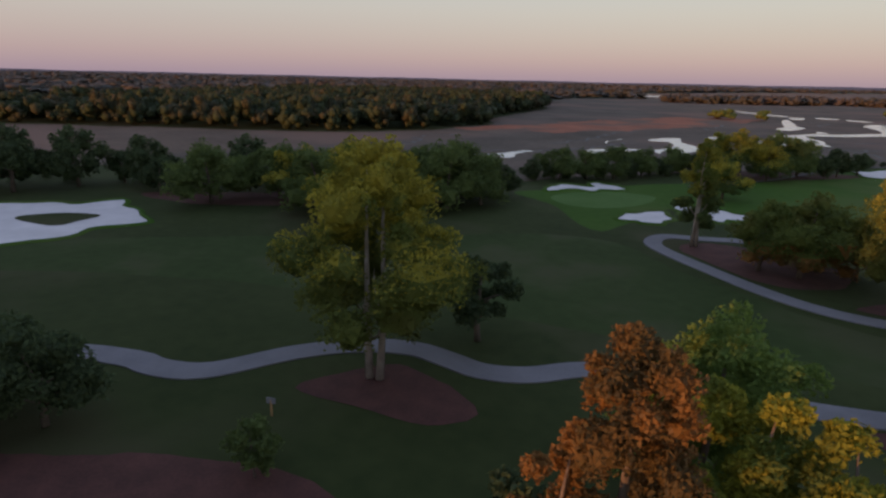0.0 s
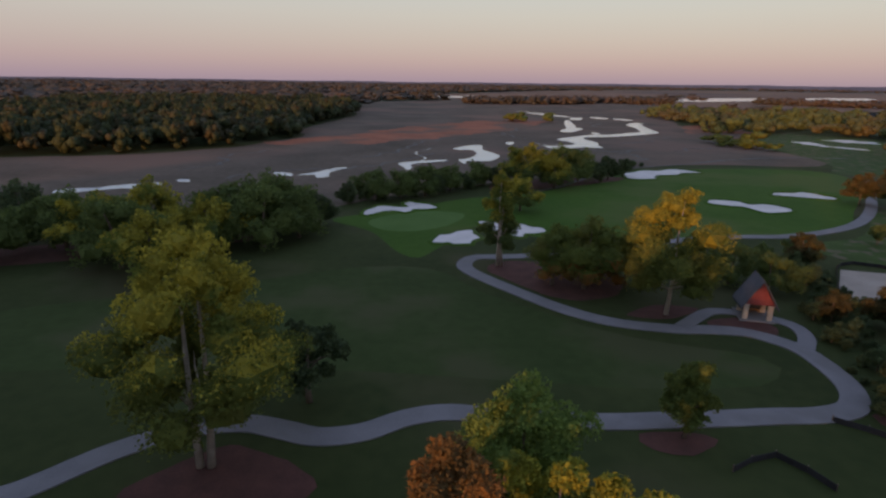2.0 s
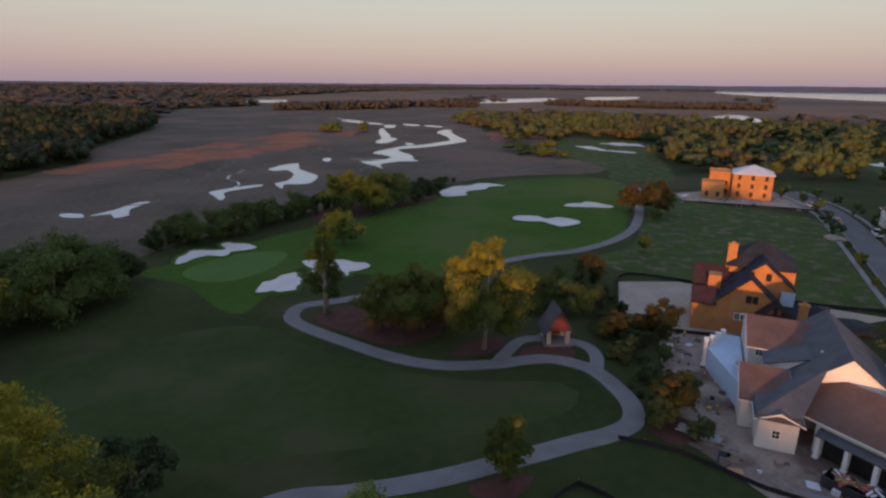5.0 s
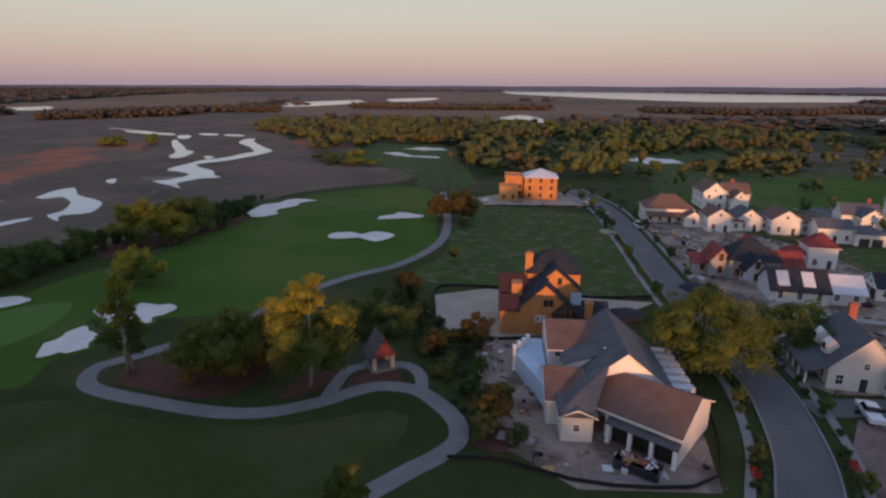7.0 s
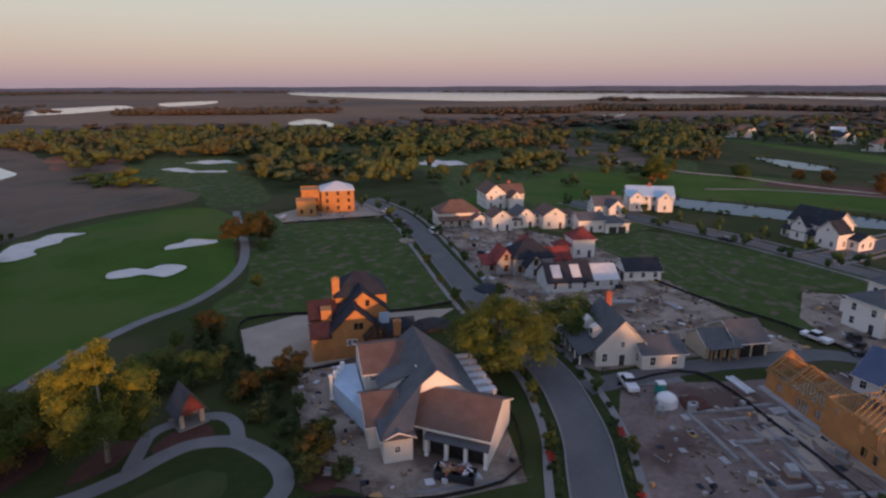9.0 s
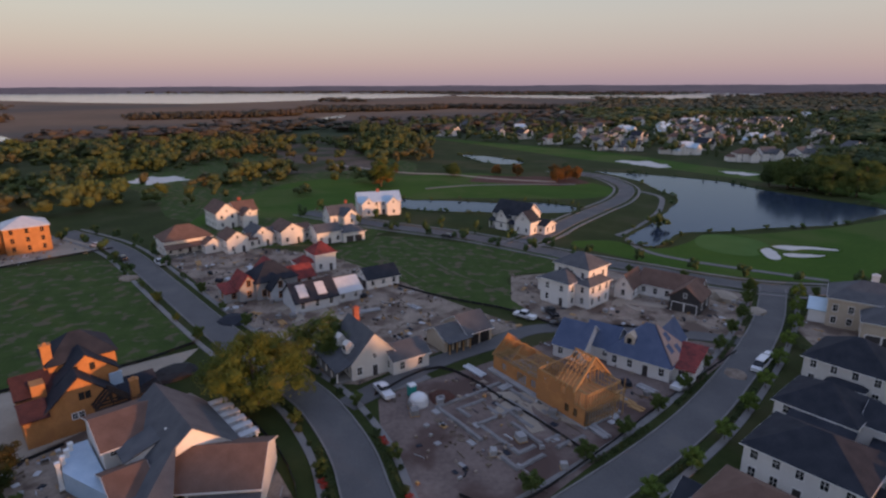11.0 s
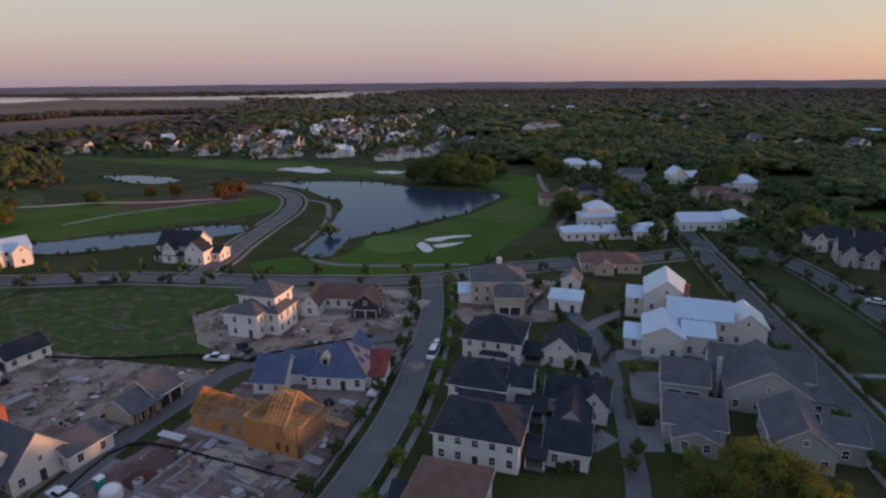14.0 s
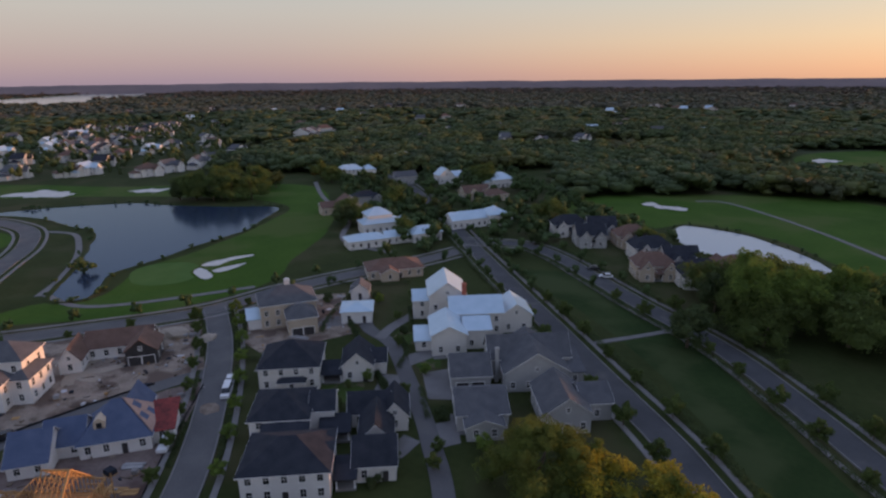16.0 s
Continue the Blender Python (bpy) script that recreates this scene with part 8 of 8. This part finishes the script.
# open skip heaped with offcuts in front of the garages
sk = root("skip", 54.5, 30.7, -74.6)
m = Mesh()
for bx in ((-2.6, -1.1, 0.1, 2.6, 1.1, 0.25), (-2.6, -1.1, 0.25, 2.6, -1.02, 1.2), (-2.6, 1.02, 0.25, 2.6, 1.1, 1.2), (-2.6, -1.02, 0.25, -2.52, 1.02, 1.2), (2.52, -1.02, 0.25, 2.6, 1.02, 1.2)):
    m.box(*bx)
part("body", m.data("body", CARDARK), sk)
rk = random.Random(3)
for i in range(26):
    part("offcut", Mesh().box(-rk.uniform(0.3, 0.9), -0.1, 0, rk.uniform(0.3, 0.9), 0.1, rk.uniform(0.06, 0.2)).data("offcut", (TIMBER, BRICK, TARP, BARK)[i % 4]), sk, at=pose(rk.uniform(-1.7, 1.7), rk.uniform(-0.7, 0.7), 1.0 + rk.uniform(0, 0.35), rk.uniform(-15, 15), rk.uniform(-15, 15), rk.uniform(0, 180)))
tagged(sk, "dark open skip heaped with timber offcuts on bare earth", "skip")

# round white tank and teal portable toilet
tk = root("water_tank", 86.4, 11)
v = ICO2[0].copy()
v[:, 2] = np.maximum(v[:, 2], -0.1)
part("dome", bulk_mesh("dome", v * np.array([1.7, 1.7, 1.3]) + np.array([0, 0, 0.9]), ICO2[1].tolist(), CARWHITE, True), tk)
part("drum", Mesh().tube([(0, 0, 0), (0, 0, 0.9)], [1.72, 1.72], 20).data("drum", CARWHITE), tk)
tagged(tk, "round white tank with domed top on a building site", "tank")
pt = root("portable_toilet", 89.1, 12.5, 35.9)
part("cabin", Mesh().box(-0.6, -0.6, 0.1, 0.6, 0.6, 2.1).data("cabin", TEAL), pt)
part("roof", Mesh().extrude([(-0.68, 2.1), (0.68, 2.1), (0.5, 2.35), (-0.5, 2.35)], (0, -0.66), "y", 1.32).data("roof", CARWHITE), pt)
part("door", Mesh().box(-0.4, -0.66, 0.2, 0.4, -0.6, 1.95).data("door", TEAL), pt)
part("skid", Mesh().box(-0.66, -0.66, 0, 0.66, 0.66, 0.1).data("skid", RUBBER), pt)
tagged(pt, "teal portable toilet with pale roof on a building site", "portable toilet")


def vehicle(x, y, deg, paint, label, kind="car"):
    ob = root(kind, x, y, deg, 0.12)
    if kind == "pickup_truck":
        prof, cab = [(-2.75, 0.45), (2.75, 0.45), (2.75, 1.05), (-2.75, 1.1)], [(-0.7, 1.08), (1.5, 1.06), (0.8, 1.85), (-0.6, 1.85)]
    elif kind == "van":
        prof, cab = [(-2.6, 0.4), (2.6, 0.4), (2.6, 1.05), (1.9, 1.25), (-2.6, 1.25)], [(-2.55, 1.25), (1.9, 1.22), (1.1, 2.15), (-2.5, 2.2)]
    else:
        prof, cab = [(-2.25, 0.4), (2.25, 0.4), (2.25, 0.8), (1.2, 0.98), (-2.2, 1.0)], [(-1.9, 0.98), (1.1, 0.96), (0.4, 1.5), (-1.3, 1.5)]
    m = Mesh()
    m.add([(px, sy * 0.92, pz) for sy in (-1, 1) for px, pz in prof], [tuple(range(len(prof)))[::-1], tuple(range(len(prof), 2 * len(prof)))] + [(i, (i + 1) % len(prof), len(prof) + (i + 1) % len(prof), len(prof) + i) for i in range(len(prof))])
    part("body", m.data("body", paint), ob)
    m = Mesh()
    m.add([(px, sy * (0.86 if k < 2 else 0.7), pz) for sy in (-1, 1) for k, (px, pz) in enumerate(cab)], [(3, 2, 1, 0), (4, 5, 6, 7), (0, 1, 5, 4), (1, 2, 6, 5), (3, 0, 4, 7)])
    part("window", m.data("window", GLASS), ob)
    part("roof", Mesh().box(cab[3][0] - 0.05, -0.72, cab[3][1] - 0.02, cab[2][0] + 0.05, 0.72, cab[3][1] + 0.05).data("roof", paint), ob)
    for wx in (-1.5, 1.5):
        for wy in (-0.86, 0.86):
            w = part("wheel", Mesh().tube([(0, -0.11, 0), (0, 0.11, 0)], [0.34, 0.34], 14).data("wheel", RUBBER), ob, at=pose(wx, wy, 0.34))
            part("rim", Mesh().tube([(0, -0.125, 0), (0, 0.125, 0)], [0.19, 0.19], 10).data("rim", STEEL), w)
    return tagged(ob, label, kind.replace("_", " "), "parked vehicles")


for x, y, a, p, lb, k in [(103.6, -53.4, 139, CARWHITE, "white van parked at the kerb", "van"), (107.5, -56.5, 139, CARWHITE, "white car parked at the kerb", "car"), (89.1, 17.5, 34, CARWHITE, "white pickup parked by a building site", "pickup_truck"), (125.9, -9.7, 57, CARWHITE, "white pickup on a building lot", "pickup_truck"), (122, -17.4, 77, CARDARK, "dark car on a building lot", "car"),
                          (128.3, -16.1, 17, CARDARK, "dark pickup on a building lot", "pickup_truck"), (160, 98.9, 44, CARWHITE, "white pickup parked on the street", "pickup_truck"), (164.1, 113.1, 44, CARDARK, "dark car parked on the street", "car"), (178, 131.6, 71, CARWHITE, "white car by a tall building site", "car"), (199, 13.5, 58, CARDARK, "dark car parked on the street", "car"), (144.9, 59.5, 30, CARDARK, "dark car on a building lot", "car"),
                          (113.7, 6.3, -43, CARDARK, "dark car beside a garage", "car"), (117.1, 1, -43, CARDARK, "dark pickup beside a garage", "pickup_truck"), (117.7, -83.1, 56, CARDARK, "dark car on a drive", "car"), (95.5, -36.1, -43, CARWHITE, "white pickup beside a timber frame", "pickup_truck"), (56.8, -111, 34, CARWHITE, "white car on the boulevard", "car"), (78.8, -181.6, 25, CARDARK, "dark car parked across the boulevard", "car"), (71.7, -176, 25, CARWHITE, "white car parked across the boulevard", "car")]:
    vehicle(x, y, a, p, lb, k)


# flower beds along the long street
def flower_bed(x, y, deg, seed):
    rng = np.random.default_rng(seed)
    c = np.stack([rng.uniform(-1.1, 1.1, 60), rng.uniform(-0.5, 0.5, 60), np.full(60, 0.22)], 1)
    V, F = leaf_cloud(rng, c, np.full(60, 0.14), 360, 0.11)
    ob = new("flower_bed", bulk_mesh("flower_bed", V, F.tolist(), POPPY))
    ob.matrix_basis = pose(x, y, 0.08, 0, 0, deg)
    return tagged(ob, "patch of red bedding flowers on the verge", "flower bed", "verge flower beds")


vl = smooth_line(ROADS["street_long"][0], step=2.0)
for i, (k, s) in enumerate([(6, 1), (11, 1), (16, 1), (4, -1), (9, -1), (13, -1), (19, -1)]):
    p = offset(vl, s * 5.3)[k]
    flower_bed(p[0], p[1], 32, i)
for i in range(0, 30, 1):
    s = 1 if i % 2 else -1
    p = offset(vl, s * (5.2 + 0.5 * math.sin(i)))[2 + i]
    tree(p[0], p[1], BU, "low green shrub on the street verge", "shrub", "verge shrubs", 31 * i, 0.3 + 0.08 * math.sin(i * 2.2), "shrub")


# hedges and garden planting between the houses
def hedge(pts, w, h, seed, label="clipped dark green hedge"):
    rng = np.random.default_rng(seed)
    line = smooth_line(pts, step=0.8)
    c = np.concatenate([np.stack([line[:, 0] - line[0, 0] + rng.uniform(-w / 3, w / 3, len(line)), line[:, 1] - line[0, 1] + rng.uniform(-w / 3, w / 3, len(line)), np.full(len(line), h * f)], 1) for f in (0.35, 0.7)])
    V, F = leaf_cloud(rng, c, np.full(len(c), w * 0.45), len(c) * 22, 0.16)
    ob = new("hedge", bulk_mesh("hedge", V, F.tolist(), L_DARK))
    ob.location = (line[0, 0], line[0, 1], 0)
    return tagged(ob, label, "hedge", "hedges")


for k, d, w0, w1 in (("street_cross", 4.25, 4, 30), ("street_cross", -4.25, 4, 30), ("street_long", 4.5, 6, 16), ("street_long", -4.5, 6, 13)):
    ln = offset(smooth_line(ROADS[k][0], step=4.0), d)[w0:w1]
    for i in range(0, len(ln) - 3, 5):
        hedge(ln[i:i + 4].tolist(), 1.0, 0.55, 50 + i, "low green planting on the street verge")
bn = smooth_line(ROADS["boulevard_near"][0], step=6.0)
hedge(offset(bn, -6.8)[1:34].tolist(), 1.8, 1.5, 1, "dark hedge along the boulevard")
hedge(offset(bn, 6.9)[10:34].tolist(), 1.7, 1.5, 2, "dark hedge along the boulevard")
for i, pts in enumerate(([(108.5, -70.8), (114.8, -65.2), (119.4, -67.3)], [(129.4, -114.9), (119.2, -94.9), (112.5, -86.8)], [(88.3, -62.1), (80.5, -53.8), (72.5, -46.5)], [(75.3, -73.3), (68.3, -67), (59.2, -60.6)], [(82.6, -85.4), (86.6, -92.4), (93.8, -97.6)], [(105.3, -113.8), (96.7, -105.5), (89.5, -100.3)], [(71.5, -80.9), (63.5, -73.6)], [(138.9, -115.3), (129.6, -120.7), (120.7, -130)])):
    hedge(pts, 1.2, 1.3, 10 + i)
for i, (x, y, s) in enumerate([(80.2, -64.7, 0.7), (69.7, -71, 0.7), (66.8, -63, 0.65), (72.9, -77, 0.75), (83.7, -76.6, 0.7), (88.9, -81.8, 0.6), (90.4, -93.6, 0.75), (75.6, -86.9, 0.7), (61.3, -75.4, 0.8), (54.6, -66.2, 0.8), (48, -71.6, 0.9), (95.3, -100.6, 0.7), (102.5, -105.8, 0.7), (115.3, -111.3, 0.8), (129.8, -103.2, 0.9), (110.3, -120.8, 0.8), (92.5, -122.7, 0.7), (57.9, -54.7, 0.75), (52.1, -62.1, 0.8), (71.6, -55.4, 0.6), (119.8, -114.4, 0.8), (42.8, -65.4, 0.8), (129.7, -135.3, 0.9), (138.4, -142.5, 0.9), (85.2, -71.8, 0.5), (76.8, -69.4, 0.5)]):
    tree(x, y, (SM, LM, BU)[i % 3], "small garden tree between houses", "tree", "garden trees", 53 * i, s)
for i, (x, y, s) in enumerate([(168.6, -206.3, 1.0), (206, -212.8, 1.1), (211.1, -246.4, 1.2), (231.9, -233, 1.2), (181.6, -216.5, 0.9), (163.4, -172.5, 0.8), (195.9, -202.8, 0.9), (259, -243.7, 1.2), (271.5, -291.8, 1.2), (208.9, -298.6, 1.3), (97.9, -228.7, 0.9), (118.1, -223, 0.9), (86.8, -224.4, 0.8), (74.9, -218, 0.8), (61.5, -207.8, 0.8), (50.7, -200.5, 0.8), (39, -185.1, 0.8), (126.1, -235.8, 1.0), (141.8, -227, 1.0), (111.9, -196.8, 0.7)]):
    tree(x, y, (DK, GR, SM, DK)[i % 4], "tree among boulevard gardens", "tree", "garden trees", 49 * i, s if i % 4 != 2 else s * 1.4)
for i in range(46):
    t = i / 45
    x, y = 45.9 + 19.6 * t + 3.2 * math.sin(i * 2.7), 44.9 + 49 * t + 3.0 * math.sin(i * 4.1 + 1)
    if not (41 < x < 49.5 and 59 < y < 75.5):
        tree(x, y, BU if i % 4 else DK, "dark shrub in rough planting beside the building lots", "shrub", "rough planting", 61 * i, (0.55 + 0.28 * math.sin(i * 1.9)) * (1.0 if i % 4 else 0.5), "shrub")
bf = smooth_line(ROADS["boulevard_far"][0], step=6.0)
hedge(offset(bf, 6.4)[1:24].tolist(), 1.5, 1.3, 3, "dark hedge along the boulevard")
hedge(offset(bf, -6.4)[1:24].tolist(), 1.5, 1.3, 4, "dark hedge along the boulevard")


def clear_of(x, y, gap=7.0):
    """True where no street runs and no house stands."""
    for k in ("boulevard_near", "boulevard_far", "street_pond", "course_path", "far_road"):
        if np.min(np.hypot(*(smooth_line(ROADS[k][0], step=5.0) - np.array([x, y])).T)) < gap:
            return False
    return all(math.hypot(o.matrix_basis.translation.x - 2 - x, o.matrix_basis.translation.y - 6 - y) > 11 for o in HOUSES) and not inside(np.array([[x, y]]), WATERS["boulevard_pond"])[0] and not inside(np.array([[x, y]]), WATERS["golf_pond"])[0]


HOUSES = [o for o in bpy.data.objects if o.parent is None and o.name.split(".")[0] == "house"]
rg = random.Random(31)
n = 0
GROVE = []
while n < 300:
    u, v = rg.uniform(-0.15, 1.1), rg.uniform(-1.9, 0.7)
    x, y = 145.2 + 173 * u + 27 * v, -179.3 - 129.5 * u + 39 * v
    if clear_of(x, y):
        GROVE.append((x, y))
        n += 1
woods("garden_grove", GROVE, L_GARDEN, "rounded trees in gardens along the boulevard", seed=18, height=(4, 9), width=(2.2, 4.6))
for i in range(44):
    u, v = (i * 0.618) % 1.0, (i * 0.382 + 0.1) % 1.0
    x, y = 56.5 + 55 * u + 7 * v, -50.7 - 44 * u - 16 * v
    if np.min(np.hypot(*(smooth_line(ROADS["lane"][0], step=2.0) - np.array([x, y])).T)) > 3.2 and np.min(np.hypot(*(smooth_line(ROADS["street_cross"][0], step=2.0) - np.array([x, y])).T)) > 9:
        tree(x, y, BU, "low dark shrub in a back garden", "shrub", "garden shrubs", 37 * i, 0.36 + 0.2 * ((i * 0.7) % 1), "shrub")
# marker post beside the cart path
mp = root("marker_post", -21.6, 33.8)
part("post", Mesh().tube([(0, 0, 0), (0, 0, 1.3)], [0.09, 0.08], 8).data("post", TIMBER), mp)
part("sign_plate", Mesh().box(-0.35, -0.04, 1.0, 0.35, 0.04, 1.45).data("sign_plate", KERB), mp)
tagged(mp, "short post with pale plate on mulch", "post")
# unseen woods added on the sunward side to block the low sun
woods("west_wood", scatter([(-18.7, -8.1), (-45.1, -36.3), (-82.6, -75.6), (-215, -169.3), (-297.5, -172.1), (-223.3, 1.7), (-69.5, 5.6)], 10, 21, 0.85), L_WOODDK, "unseen tall woodland added to shade the golf course", seed=12, height=(19, 27), width=(5, 8))
woods("south_west_wood", scatter([(-44.6, -98.9), (-68.9, -181.9), (-105.1, -244.2), (-343.2, -244.1), (-295.1, -191.1), (-220.3, -173.5), (-96.2, -93.1)], 11, 22, 0.7), L_WOODDK, "unseen woodland added to keep low sun off the house fronts", seed=13, height=(12, 17), width=(4.5, 7))
woods("roadside_wood", [(-33.6, -94.3), (-39.4, -87), (-46.7, -92.9), (-40.2, -101.3), (-51.4, -84.7), (-34.2, -106.8), (-46.5, -106.3)], L_WOODDK, "unseen tall trees added to shade the lower house walls", seed=19, height=(12, 14.5), width=(5, 7))
# low scrub and reeds on the pond banks
rb = np.random.default_rng(23)
BANK = []
for k, share in (("canal_pond", 0.75), ("golf_pond", 0.4), ("boulevard_pond", 0.6), ("pond_inlet", 0.5)):
    o = smooth_line(WATERS[k], True, 3.2)
    tn = np.roll(o, -1, 0) - np.roll(o, 1, 0)
    nr = np.stack([tn[:, 1], -tn[:, 0]], 1) / np.maximum(np.linalg.norm(tn, axis=1), 1e-6)[:, None]
    nr *= np.sign(np.sum(o[:, 0] * np.roll(o[:, 1], -1) - np.roll(o[:, 0], -1) * o[:, 1]))
    for p, d in zip(o, nr):
        if rb.random() < share * (0.4 + 0.6 * (noise.noise((p[0] / 18, p[1] / 18, 4.0)) > -0.1)):
            BANK.append(tuple(p + d * rb.uniform(0.5, 2.4)))
woods("bank_scrub", BANK, L_GARDEN, "low scrub and reeds along pond banks", True, seed=20, height=(0.9, 2.4), width=(0.8, 1.9))
woods("course_trees", scatter([(223.2, 127.6), (317.1, 225.7), (457.7, 207.2), (551.4, 156.9), (453.4, 48.3), (395.7, 29.9), (321.8, 53.7), (248.3, 110.7)], 16, 24, 0.45, [[(292.4, 163.5), (288.4, 213.4), (338.1, 212.4), (342.3, 162.4)]]), L_WOODS, "scattered golden and green trees between fairways", seed=21, height=(5, 10), width=(3, 5.2))
woods("pond_bank_bush", [(219.5, -66.6), (220.8, -68.1)], L_GARDEN, "small green bush on the pond bank", seed=22, height=(5, 6), width=(2, 2.6))
